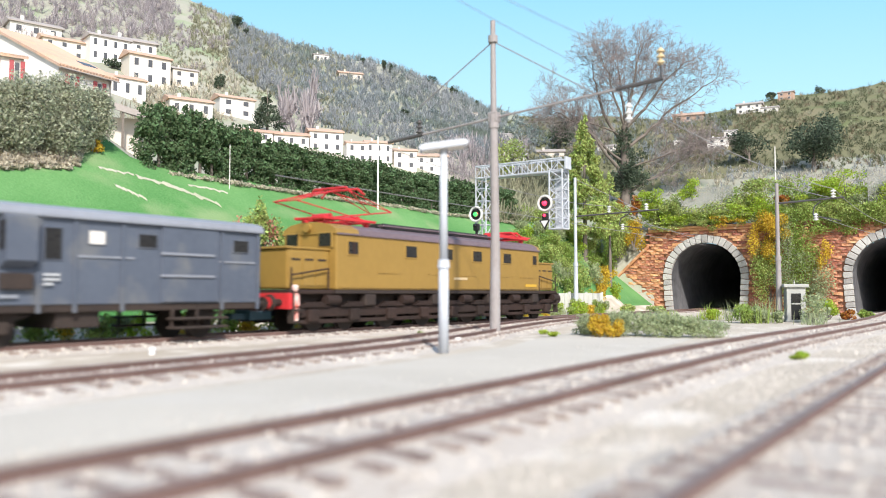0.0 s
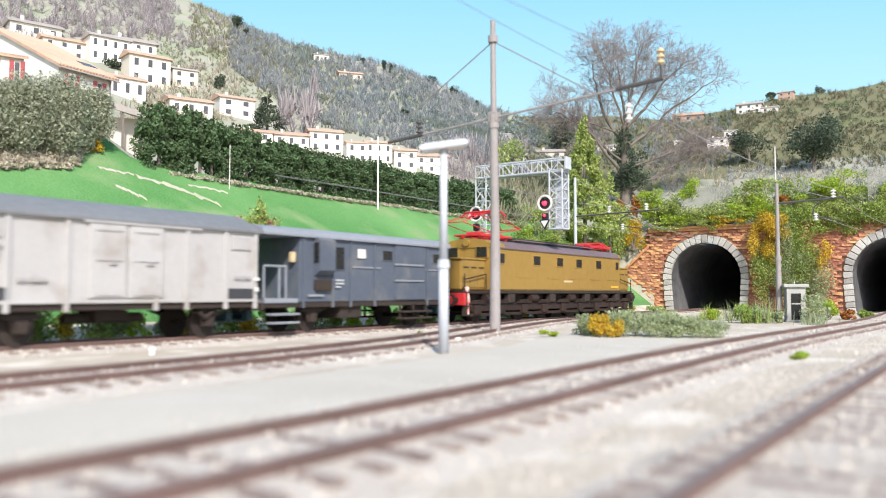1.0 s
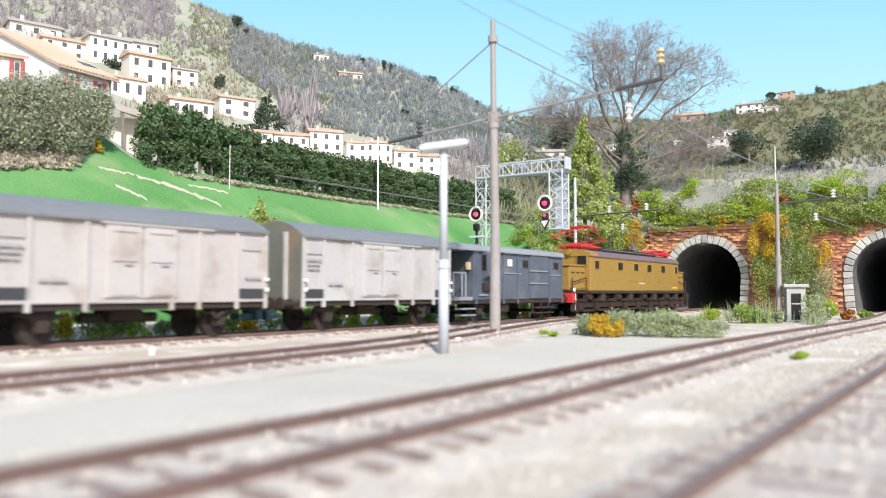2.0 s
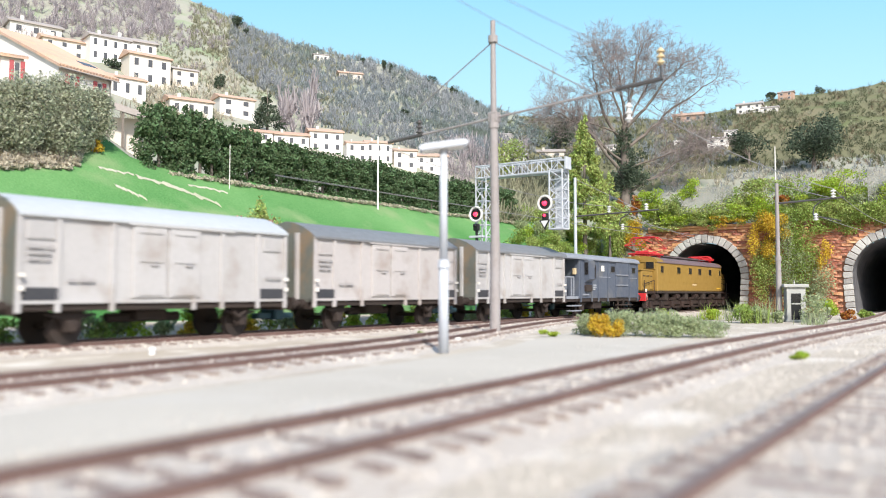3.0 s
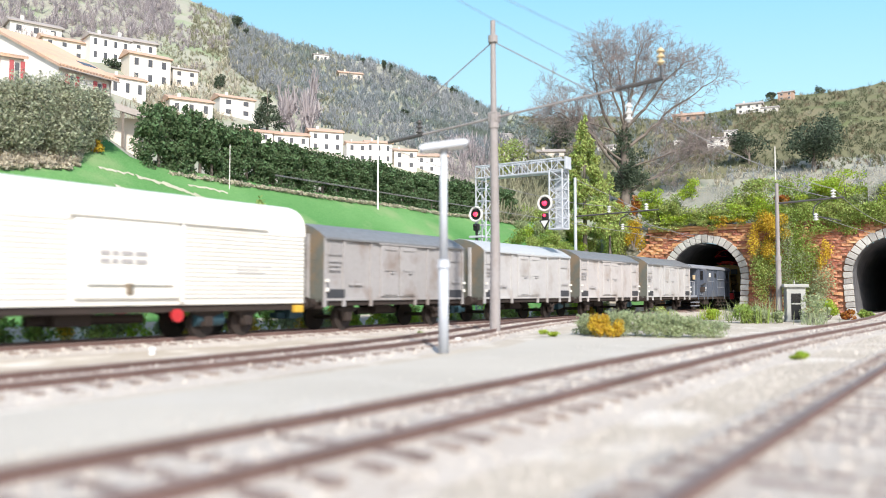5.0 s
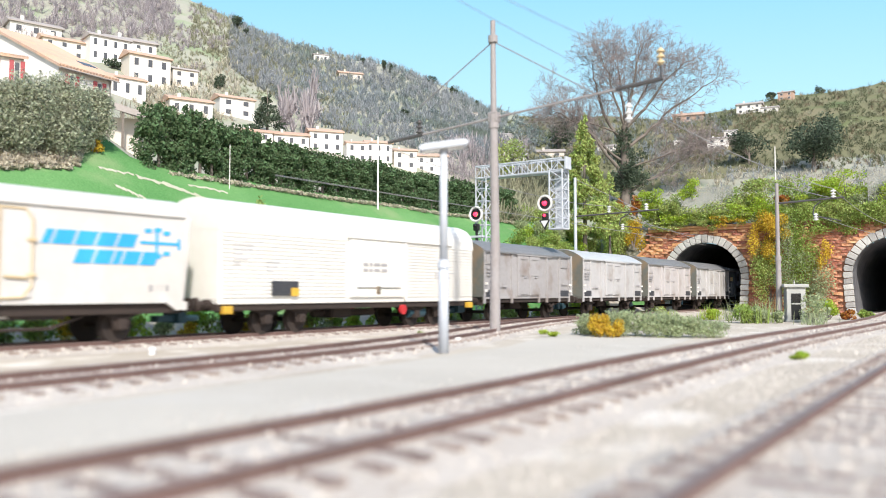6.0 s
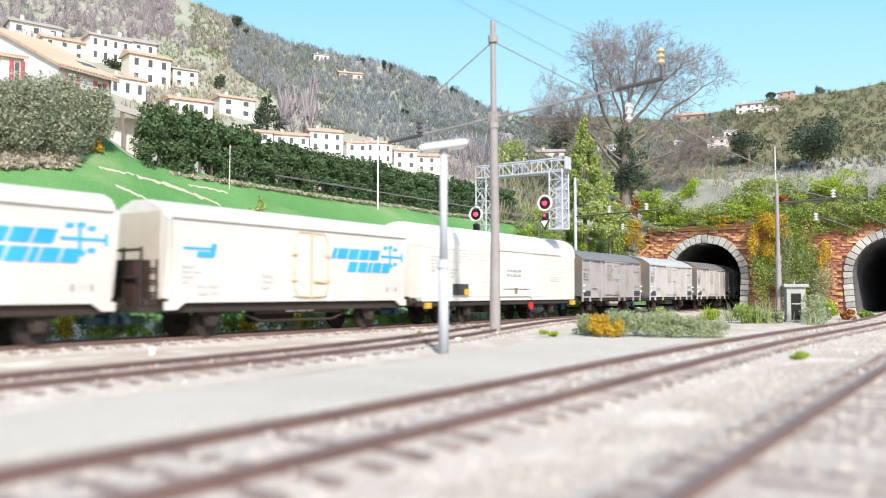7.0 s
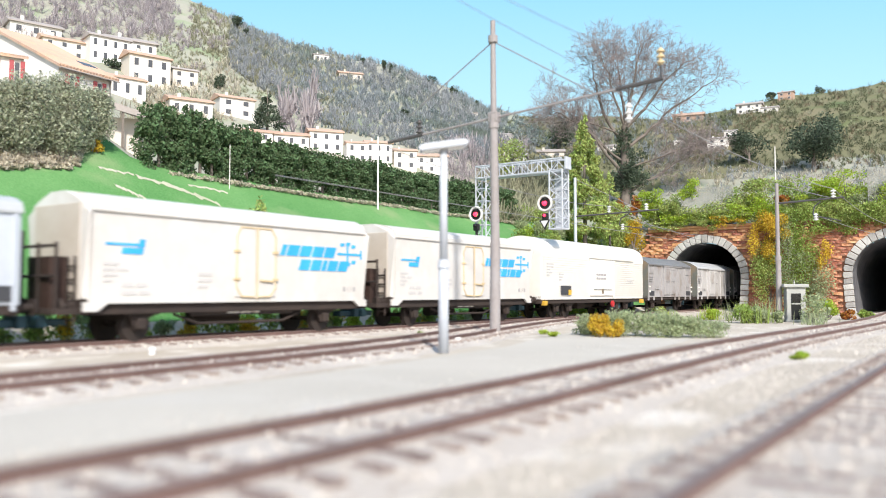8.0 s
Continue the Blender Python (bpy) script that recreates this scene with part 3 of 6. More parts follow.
def brake_van(left, right):
    t, half = vehicle("brake_van", left, right, "slate-blue luggage van with an open end platform", "railway van")
    a = -half + 19
    part("body", box(fresh(), a, half - 0.6, -15, 15, 11.6, 37.8, 0.3), "slate", t)
    roof = part("roof", curved(fresh(), -half - 1, half + 0.6, 16.4, 37.7, 41.4), "slate_roof", t)
    part("end_wall", box(fresh(), half - 0.8, half, -15.1, 15.1, 11, 38, 0.2), "slate", t)
    part("platform_floor", box(fresh(), -half, a, -14.5, 14.5, 11.2, 13, 0.2), "slate_roof", t)
    part("partition", box(fresh(), -half + 0.4, -half + 1.2, -4, 15, 13, 37.6), "slate", t)
    for s in (-1, 1):
        bm = box(fresh(), a, half, s * 13.6 - 1, s * 13.6 + 1, 9.4, 11.8, 0.2)
        box(bm, -half, a, s * 13.2 - 0.8, s * 13.2 + 0.8, 9.4, 11.4, 0.2)
        part("solebar", bm, "under", t)
        bm = fresh()
        for x in (-half + 1.2, -half + 9, a - 6.5):
            rod(bm, (x, s * 14.2, 13), (x, s * 14.2, 25.2), 0.4)
        rod(bm, (-half + 1.2, s * 14.2, 25.2), (a - 6.5, s * 14.2, 25.2), 0.45)
        part("railing", bm, "slate_roof", t, "pale grey handrail")
        for z in (3.4, 6.6):
            part("step", box(fresh(), a - 16, a - 2, s * 15.6 - 2, s * 15.6 + 2, z, z + 0.8, 0.15), "slate_roof", t)
        for z in (3.2, 6.2):
            part("step", box(fresh(), 22, 44, s * 15.2 - 2.4, s * 15.2 + 2.4, z, z + 0.8, 0.15), "under", t)
        bm = fresh()
        for x in (23, 33, 43):
            box(bm, x - 0.5, x + 0.5, s * 14.5 - 0.4, s * 14.5 + 0.4, 3.2, 11)
        part("step_hanger", bm, "under", t)
        # guard's lookout
        bm = fresh()
        prism(bm, ((s * 14.8, 38), (s * 18.4, 36), (s * 18.4, 24), (s * 14.8, 21.5)), "x", a + 8, a + 17)
        look_out = part("lookout", bm, "slate", t)
        part("lookout_pane", box(fresh(), a + 7.7, a + 8.05, *sorted((s * 15.4, s * 17.8)), 27, 35), "glass", look_out)
        part("lookout_pane", box(fresh(), a + 16.95, a + 17.3, *sorted((s * 15.4, s * 17.8)), 27, 35), "glass", look_out)
        for x0, x1, z0, z1 in ((a + 20.5, a + 25.5, 24.8, 33.8), (9.5, 16, 29.6, 33.6), (48, 54.5, 29.6, 33.6), (-7.5, -2.5, 29.8, 33.6)):
            f = part("window", box(fresh(), x0 - 0.5, x1 + 0.5, s * 15.1 - 0.3, s * 15.1 + 0.3, z0 - 0.5, z1 + 0.5, 0.25), "slate", t)
            part("pane", box(fresh(), x0, x1, s * 15.3 - 0.2, s * 15.3 + 0.2, z0, z1), "glass" if x0 != -7.5 else "white", f)
        door = part("door", box(fresh(), 18, 41, s * 15.2 - 0.5, s * 15.2 + 0.5, 12, 37, 0.3), "slate", t)
        for z in (20.6, 27.8):
            part("door_bar", box(fresh(), 17.5, 39, s * 15.9 - 0.45, s * 15.9 + 0.45, z - 0.4, z + 0.4, 0.1), "slate_roof", door)
        part("door_rail", box(fresh(), 5, 61, s * 15.5 - 0.5, s * 15.5 + 0.5, 36.6, 37.5, 0.1), "slate", t)
        for x in (a + 2, a + 19, a + 30, 4, 43, half - 1.4):
            part("post", box(fresh(), x - 0.6, x + 0.6, s * 15.3 - 0.35, s * 15.3 + 0.35, 9.2, 37.4, 0.1), "slate", t)
        for x0, x1, z in ((-12, 8, 25.6), (42, 58, 25.6)):
            part("strip", box(fresh(), x0, x1, s * 15.2 - 0.25, s * 15.2 + 0.25, z, z + 0.6), "slate_roof", t)
        part("tool_box", box(fresh(), a + 8, a + 17, s * 15.2 - 1.5, s * 15.2 + 1.5, 16, 20.5, 0.3), "under", t)
    lettering(t, a + 20, 20.6, ((5,), (5,), (3,)), "roof_light", size=0.7)
    lettering(t, a + 4, 14.5, ((9,),), "slate_roof")
    part("lantern", box(fresh(), -half + 16.6, -half + 18.6, -13.5, -11.5, 27, 31, 0.3), "rust", t)
    for x in (-half + 30, half - 22):
        wheelset(t, x)
        axle_guards(t, x)
    part("battery_box", box(fresh(), -16, -2, -13, 13, 4.6, 9.6, 0.4), "under", t)
    buffers(t, half)


def pantograph(t, x, raised):
    p = part("pantograph_frame", fresh_frame(x), "red", t, "red painted pantograph")
    for y in (-6, 6):
        for dx in (-13, 13):
            part("insulator", rod(rod(fresh(), (x + dx, y, 44), (x + dx, y, 46.4), 1.2), (x + dx, y, 45), (x + dx, y, 45.6), 1.7), "red", t)
    if raised:
        for y, yt in ((-8, -5), (8, 5)):
            part("lower_arm", rod(fresh(), (x + 10, y, 47), (x - 31, y * 0.8, 52.5), 0.28), "red", p)
            part("lower_arm", rod(fresh(), (x - 10, y, 47), (x + 31, y * 0.8, 52.5), 0.28), "red", p)
            part("upper_arm", rod(fresh(), (x - 31, y * 0.8, 52.5), (x - 3, yt, 60), 0.22), "red", p)
            part("upper_arm", rod(fresh(), (x + 31, y * 0.8, 52.5), (x + 3, yt, 60), 0.22), "red", p)
            part("brace", rod(fresh(), (x - 31, y * 0.8, 52.5), (x - 3, -yt, 60), 0.2), "red", p)
            part("brace", rod(fresh(), (x + 31, y * 0.8, 52.5), (x + 3, -yt, 60), 0.2), "red", p)
        for e in (-31, 31):
            part("cross_bar", rod(fresh(), (x + e, -6.4, 52.5), (x + e, 6.4, 52.5), 0.28), "red", p)
        for dx in (-4, 4):
            bm = rod(fresh(), (x + dx, -9, 60.4), (x + dx, 9, 60.4), 0.55)
            for s in (-1, 1):
                rod(bm, (x + dx, s * 9, 60.4), (x + dx, s * 12.5, 57.6), 0.5)
            part("collector", bm, "red", p)
    else:
        for y in (-8, 8):
            part("lower_arm", rod(fresh(), (x - 20, y, 47), (x + 20, y, 47.4), 0.5), "red", p)
            part("upper_arm", rod(fresh(), (x - 20, y * 0.7, 48.2), (x + 20, y * 0.7, 48), 0.4), "red", p)
        for dx in (-3, 3):
            bm = rod(fresh(), (x + dx, -9, 49.4), (x + dx, 9, 49.4), 0.7)
            for s in (-1, 1):
                rod(bm, (x + dx, s * 9, 49.4), (x + dx, s * 12, 47), 0.5)
            part("collector", bm, "red", p)


def fresh_frame(x):
    bm = fresh()
    for y in (-8, 8):
        box(bm, x - 17, x + 17, y - 0.7, y + 0.7, 46, 47.2, 0.2)
    for dx in (-16, -6, 6, 16):
        box(bm, x + dx - 0.7, x + dx + 0.7, -8, 8, 46.1, 47.1, 0.2)
    for dx in (-9, 9):
        rod(bm, (x + dx, -5, 47.8), (x + dx, 5, 47.8), 1.3)
    return bm


def locomotive(left, right):
    t, half = vehicle("locomotive", left, right, "ochre-brown electric locomotive with red pantographs on its roof", "locomotive")
    body = part("body", box(fresh(), -half, half, -15.3, 15.3, 16.4, 40.2, 0.7), "ochre", t)
    prof = ((-15.6, 39.6), (15.6, 39.6), (14.6, 41.8), (11, 43.6), (5, 44.6), (-5, 44.6), (-11, 43.6), (-14.6, 41.8))
    part("roof", prism(fresh(), prof, "x", -half + 14, half - 2), "loco_roof", t, "plum-grey roof")
    part("cab_roof", prism(fresh(), prof, "x", -half - 0.6, -half + 14), "ochre", t)
    part("cab_roof", prism(fresh(), prof, "x", half - 2, half + 0.6), "ochre", t)
    bm = prism(fresh(), ((-6.5, 44.4), (6.5, 44.4), (5.6, 47), (-5.6, 47)), "x", -46, 46)
    part("roof_hatch", bm, "black", t)
    for y in (-9, 9):
        part("roof_walk", box(fresh(), -half + 36, half - 34, y - 1.6, y + 1.6, 45, 45.7, 0.1), "loco_roof", t)
    for s in (-1, 1):
        for k, (x0, x1) in enumerate(((-81.5, -75.4), (-41.7, -33.6), (-11.5, -3.6), (15.6, 23.8), (46.6, 54.6), (80, 84.5))):
            f = part("window", box(fresh(), x0 - 0.7, x1 + 0.7, s * 15.25 - 0.35, s * 15.25 + 0.35, 30.6, 37.2, 0.3), "ochre", t)
            part("pane", box(fresh(), x0, x1, s * 15.5 - 0.2, s * 15.5 + 0.2, 31.4, 36.5), "glass", f)
            if k == 0:
                part("blind", box(fresh(), x0 + 2.4, x1 - 1.6, s * 15.75 - 0.1, s * 15.75 + 0.1, 31.4, 36.5), "frame_brown", f)
        part("waist_strip", box(fresh(), -half + 2, half - 2, s * 15.35 - 0.25, s * 15.35 + 0.25, 17.2, 17.8), "ochre", t)
        for x in (-62, -24, 4, 38, 66):
            part("grille_strip", box(fresh(), x, x + 15, s * 15.3 - 0.25, s * 15.3 + 0.25, 23.6, 24.2), "ochre", t)
        part("rain_gutter", box(fresh(), -half, half, s * 15.5 - 0.5, s * 15.5 + 0.5, 39.2, 39.9, 0.1), "loco_roof", t)
        part("plate", box(fresh(), -2, 10, s * 15.4 - 0.15, s * 15.4 + 0.15, 21.6, 22.8), "rust", t)
        part("end_stripe", box(fresh(), half - 17, half - 4, s * 15.4 - 0.15, s * 15.4 + 0.15, 18.6, 20), "yellow", t, "yellow painted stripe")
    for e in (-1, 1):
        # hood, end door, cab windows, rails, lamp and steps
        h = part("hood", box(fresh(), *sorted((e * half, e * (half + 24))), -11.5, 11.5, 16.6, 32.6, 0.9), "ochre", t)
        part("hood_lid", box(fresh(), *sorted((e * half, e * (half + 25))), -12, 12, 32.4, 33.4, 0.3), "ochre", h)
        for k in range(3):
            part("hood_door", box(fresh(), *sorted((e * (half + 2 + k * 7.4), e * (half + 8.6 + k * 7.4))), -11.9, -11.3, 18, 29.6, 0.15), "ochre", h)
            part("louvre", box(fresh(), *sorted((e * (half + 3 + k * 7.4), e * (half + 7.6 + k * 7.4))), -12.2, -11.6, 28, 28.7), "under", h)
        for y in (-9.4, 9.4):
            w = part("cab_window", box(fresh(), *sorted((e * half, e * (half + 0.7))), y - 4.2, y + 4.2, 33.6, 40.6, 0.5), "ochre", t)
            part("pane", box(fresh(), *sorted((e * (half + 0.5), e * (half + 0.9))), y - 3.2, y + 3.2, 34.4, 39.8), "glass", w)
        part("headlamp", rod(fresh(), (e * half, 0, 42.3), (e * (half + 2.2), 0, 42.3), 1.9, sides=14), "ochre", t)
        part("footplate", box(fresh(), *sorted((e * half, e * (half + 25.5))), -14, 14, 14.6, 16.4, 0.3), "frame_brown", t)
        bm = fresh()
        for x in (3, 24):
            rod(bm, (e * (half + x), -13.6, 16), (e * (half + x), -13.6, 25), 0.35)
        rod(bm, (e * (half + 3), -13.6, 25), (e * (half + 24), -13.6, 22), 0.35)
        part("handrail", bm, "frame_brown", t)
        part("buffer_beam", box(fresh(), *sorted((e * (half + 24.5), e * (half + 26.5))), -15, 15, 8.8, 15, 0.3), "red" if e < 0 else "frame_brown", t)
        for s in (-1, 1):
            bm = rod(fresh(), (e * (half + 26), s * 10, 11.4), (e * (half + 31.5), s * 10, 11.4), 1.4, sides=10)
            rod(bm, (e * (half + 31.5), s * 10, 11.4), (e * (half + 33), s * 10, 11.4), 3.2, 2.8, sides=18)
            b = part("buffer", bm, "frame_brown", t)
            part("buffer_face", rod(fresh(), (e * (half + 33), s * 10, 11.4), (e * (half + 33.3), s * 10, 11.4), 2.3, sides=16), "red", b)
            part("step", box(fresh(), *sorted((e * (half + 19), e * (half + 24))), s * 13.6 - 1.6, s * 13.6 + 1.6, 3.4, 4.2, 0.1), "under", t)
            part("step", box(fresh(), *sorted((e * (half + 19), e * (half + 24))), s * 13.6 - 1.6, s * 13.6 + 1.6, 8, 8.8, 0.1), "under", t)
            part("step_hanger", box(fresh(), *sorted((e * (half + 23.4), e * (half + 24.4))), s * 13.6 - 1.4, s * 13.6 + 1.4, 3.4, 15), "under", t)
        part("coupling", box(fresh(), *sorted((e * (half + 24), e * (half + 33))), -3, 3, 4.6, 8, 0.4), "teal", t)
    # running gear: long outer frames, springs, boxes, driving and carrying wheels
    for s in (-1, 1):
        bm = box(fresh(), -half - 20, half + 20, s * 12.4 - 0.8, s * 12.4 + 0.8, 5.4, 9.4, 0.3)
        box(bm, -half - 18, half + 18, s * 12.6 - 0.6, s * 12.6 + 0.6, 2.8, 4.4, 0.2)
        part("bogie_frame", bm, "frame_brown", t)
        for i, x in enumerate(np.linspace(-half - 12, half + 12, 9)):
            bm = box(fresh(), x - 3, x + 3, s * 13.4 - 1.4, s * 13.4 + 1.4, 3.6, 8.6, 0.6)
            for k in range(3):
                box(bm, x - 9 + k * 2, x + 9 - k * 2, s * 13.6 - 0.8, s * 13.6 + 0.8, 9.4 + k * 0.7, 10 + k * 0.7)
            part("axle_box", bm, "frame_brown", t)
            if i % 2:
                part("sand_box", box(fresh(), x + 6, x + 13, s * 13 - 2, s * 13 + 2, 9.6, 14.6, 0.6), "under", t)
            else:
                bm = rod(fresh(), (x + 7, s * 13.6, 12.2), (x + 15, s * 13.6, 12.2), 2.1, sides=12)
                part("air_cylinder", bm, "frame_brown", t)
        part("valance", box(fresh(), -half, half, s * 14.4 - 0.5, s * 14.4 + 0.5, 14.8, 16.4, 0.1), "under", t)
    part("chassis", box(fresh(), -half - 20, half + 20, -9, 9, 9, 15.5, 0.5), "under", t)
    for x in (-95, -76, -48, -20, 20, 48, 76, 95):
        wheelset(t, x, 8.2 if abs(x) < 60 else 5.6)
    pantograph(t, -72, True)
    pantograph(t, 70, False)


def white_wagon(left, right):
    t, half = vehicle("refrigerator_wagon", left, right, "clean ivory-white ribbed wagon with a high rounded roof", "goods wagon")
    part("body", box(fresh(), -half, half, -14.9, 14.9, 11, 38.5, 0.3), "ivory", t)
    part("roof", curved(fresh(), -half, half, 15.3, 37.8, 49.6, 18), "ivory", t, smooth=False)
    for s in (-1, 1):
        for k in range(17):
            z = 13.4 + k * 1.45
            for x0, x1 in ((-half + 1, -16), (25, half - 1)):
                part("rib", box(fresh(), x0, x1, s * 15.1 - 0.3, s * 15.1 + 0.3, z, z + 1.0), "ivory", t)
        door = part("door", box(fresh(), -14, 23, s * 15.5 - 0.6, s * 15.5 + 0.6, 13.2, 37.4, 0.4), "ivory", t)
        part("door_bar", box(fresh(), -10, 20, s * 16.2 - 0.2, s * 16.2 + 0.2, 17, 17.5), "end_shade_grey", door)
        part("door_lock", box(fresh(), 3, 5.4, s * 16.3 - 0.4, s * 16.3 + 0.4, 14.6, 18, 0.2), "end_shade_grey", door)
        part("door_track", box(fresh(), -16, 62, s * 15.9 - 0.5, s * 15.9 + 0.5, 38, 38.9, 0.2), "ivory", t)
        part("door_post", box(fresh(), 23.6, 25, s * 15.7 - 0.5, s * 15.7 + 0.5, 12, 38, 0.2), "ivory", t)
        part("notice_board", box(fresh(), -58, -44.5, s * 15.9 - 0.3, s * 15.9 + 0.3, 14, 19.6, 0.1), "board", t, "black painted notice board")
        part("plate", box(fresh(), -48.5, -44.5, s * 16.3 - 0.2, s * 16.3 + 0.2, 13.8, 17, 0.1), "yellow", t)
        part("solebar", box(fresh(), -half, half, s * 13 - 1, s * 13 + 1, 8.6, 11.2, 0.2), "under", t)
        for x in (-half + 3.5, half - 3.5):
            part("corner_step", box(fresh(), x - 2, x + 2, s * 15 - 1.2, s * 15 + 1.2, 7.6, 10.4, 0.3), "yellow", t)
        part("brake_wheel", rod(fresh(), (22.5, s * 15, 7.6), (22.5, s * 16.2, 7.6), 2.2, sides=14), "red", t)
    lettering(t, -half + 6, 33, ((9,), (6, 2), (4,), (7,), (3,)), "faded", y=-15.5)
    lettering(t, -60, 27, ((6,), (5,), (3,)), "faded", y=-15.5)
    lettering(t, -6, 28, ((3, 2, 4, 4), (3, 2, 4, 4)), y=-16.3, size=1.3)
    lettering(t, 48, 25, ((16,), (10,), (13,)), "faded", y=-15.5, size=0.6)
    for x in (-half + 26, -half + 44, half - 44, half - 26):
        wheelset(t, x)
        axle_guards(t, x)
    part("brake_gear", box(rod(fresh(), (-20, 0, 6.5), (20, 0, 6.5), 1.6), -14, -2, -6, 6, 4.6, 9, 0.5), "under", t)
    part("air_tank", rod(fresh(), (34, -9, 6), (46, -9, 6), 2.6, sides=14), "teal", t)
    buffers(t, half)


def fridge_wagon(left, right, label):
    t, half = vehicle("refrigerator_wagon", left, right, label, "goods wagon", "cream refrigerator wagons")
    prof = ((-15.2, 11.8), (15.2, 11.8), (15.2, 40), (15.6, 40.4), (15.6, 41.8), (14.4, 43.8), (10, 45.7), (4, 46.5), (-4, 46.5), (-10, 45.7), (-14.4, 43.8), (-15.6, 41.8), (-15.6, 40.4), (-15.2, 40))
    bm = prism(fresh(), prof, "x", -half, half)
    bmesh.ops.bevel(bm, geom=[e for e in bm.edges if abs(e.verts[0].co.x - e.verts[1].co.x) < 1e-6], offset=0.0016, segments=3, affect="EDGES")
    part("body", bm, "cream", t)
    for e in (-1, 1):
        part("end_panel", box(fresh(), *sorted((e * (half - 0.4), e * (half + 0.25))), -12.5, 12.5, 13, 42.4, 0.2), "cream_end", t)
        for s in (-1, 1):
            bm = prism(fresh(), ((e * half, 9.4), (e * (half - 4.5), 9.4), (e * (half - 8.5), 12.2), (e * half, 12.2)), "y", s * 14.2, s * 15.2)
            part("corner_skirt", bm, "cream", t)
    for s in (-1, 1):
        part("gutter", box(fresh(), -half + 1, half - 1, s * 15.65 - 0.35, s * 15.65 + 0.35, 39.9, 40.7, 0.15), "rust" if s > 0 else "cream", t)
        for k, x in enumerate((-2.8, 7.2)):
            leaf = part("door", box(fresh(), x - 4.8, x + 4.8, s * 15.3 - 0.4, s * 15.3 + 0.4, 13.6, 38.8, 0.35), "cream", t)
            bm = fresh()
            w = -1 if k == 0 else 1
            pts = [(x - w * 4.4, 38.6), (x + w * 2.4, 38.6), (x + w * 4.4, 35.6), (x + w * 4.4, 17), (x + w * 2, 13.8), (x - w * 4.4, 13.6)]
            for a, b in zip(pts, pts[1:]):
                rod(bm, (a[0], s * 15.75, a[1]), (b[0], s * 15.75, b[1]), 0.34, sides=6)
            part("door_seal", bm, "rust", leaf, "rust-stained rounded door seal")
            for z in (30, 20):
                part("hinge", box(fresh(), x + w * 4.2 - 1.3, x + w * 4.2 + 1.3, s * 15.9 - 0.4, s * 15.9 + 0.4, z - 0.5, z + 0.5, 0.2), "rust", leaf)
        part("lock_bar", rod(rod(fresh(), (2.2, s * 16.2, 12.6), (2.2, s * 16.2, 39), 0.3), (3.7, s * 16.2, 19.6), (10.2, s * 16.2, 19.2), 0.4), "rust", t)
        part("solebar", box(fresh(), -half + 1, half - 1, s * 12.6 - 1, s * 12.6 + 1, 8.4, 11.9, 0.2), "under", t)
        # blue sign: slanted blocks in two rows and a star of bars
        y0, y1 = s * 15.2 - 0.25, s * 15.2 + 0.25
        for x, z, wide, narrow in ((14.2, 29.3, 6.0, 0), (24.0, 23.9, 5.5, 2)):
            a = x
            for k in range(5):
                w = 2.3 if k == narrow else wide
                part("sign_block", tilted(fresh(), a, a + w, z, z + 4.2, y0, y1, 1.7), "blue", t)
                a += w + 0.9
        bm = fresh()
        tilted(bm, 46.5, 61.5, 30.6, 31.5, y0, y1)
        for x, z in ((49.2, 34.9), (52.8, 35.3), (56.2, 34.4), (49.2, 27.2), (52.8, 26.8), (56.2, 27.8)):
            tilted(bm, x - 1.2, x + 1.2, z - 0.7, z + 0.7, y0, y1, 0.4)
        tilted(bm, 52.2, 53.1, 27.6, 34.8, y0, y1)
        tilted(bm, 60.8, 61.7, 29.2, 32.9, y0, y1)
        part("emblem", bm, "blue", t)
        bm = fresh()
        tilted(bm, -58.5, -47, 29.8, 30.6, y0, y1, 0.3)
        tilted(bm, -53, -45.5, 27.2, 29.2, y0, y1, 0.6)
        tilted(bm, -47, -44.8, 29.4, 32, y0, y1, 0.5)
        part("small_sign", bm, "blue", t)
    lettering(t, -59, 24.5, ((6,), (4, 4), (5,), (3,)), "faded", y=-15.3)
    lettering(t, -52.5, 18.2, ((4, 4), (5, 4)), "faded", y=-15.3, size=1.3)
    lettering(t, -23.6, 22, ((6,), (6,), (4,)), "faded", y=-15.3, size=1.1)
    lettering(t, 50, 17.6, ((1.4, 0.1, 0.1, 1),), y=-15.3, size=2)
    # end platform with brake stand, steps and rails
    bm = box(fresh(), -half - 8, -half, -13, 13, 8.6, 10.4, 0.2)
    part("platform", bm, "under", t)
    bm = fresh()
    for y in (-12.5, -3, 6, 12.5):
        rod(bm, (-half - 7.4, y, 10), (-half - 7.4, y, 34 if y in (6, 12.5) else 30), 0.5)
    for z in (20, 29):
        rod(bm, (-half - 7.4, -12.5, z), (-half - 7.4, 12.5, z), 0.5)
    for z in (33.5, 26):
        rod(bm, (-half - 7.4, 6, z), (-half - 7.4, 12.5, z), 0.4)
    part("platform_rail", bm, "under", t)
    part("brake_stand", box(fresh(), -half - 6.5, -half - 1, -8, 5, 10, 26, 0.4), "frame_brown", t)
    bm = fresh()
    for y in (-12, -8):
        rod(bm, (-half - 1.2, y, 5), (-half - 1.2, y, 26), 0.4)
    for z in range(7, 26, 4):
        rod(bm, (-half - 1.2, -12, z), (-half - 1.2, -8, z), 0.35)
    part("ladder", bm, "under", t)
    for x in (-half + 22, half - 22):
        wheelset(t, x)
        axle_guards(t, x)
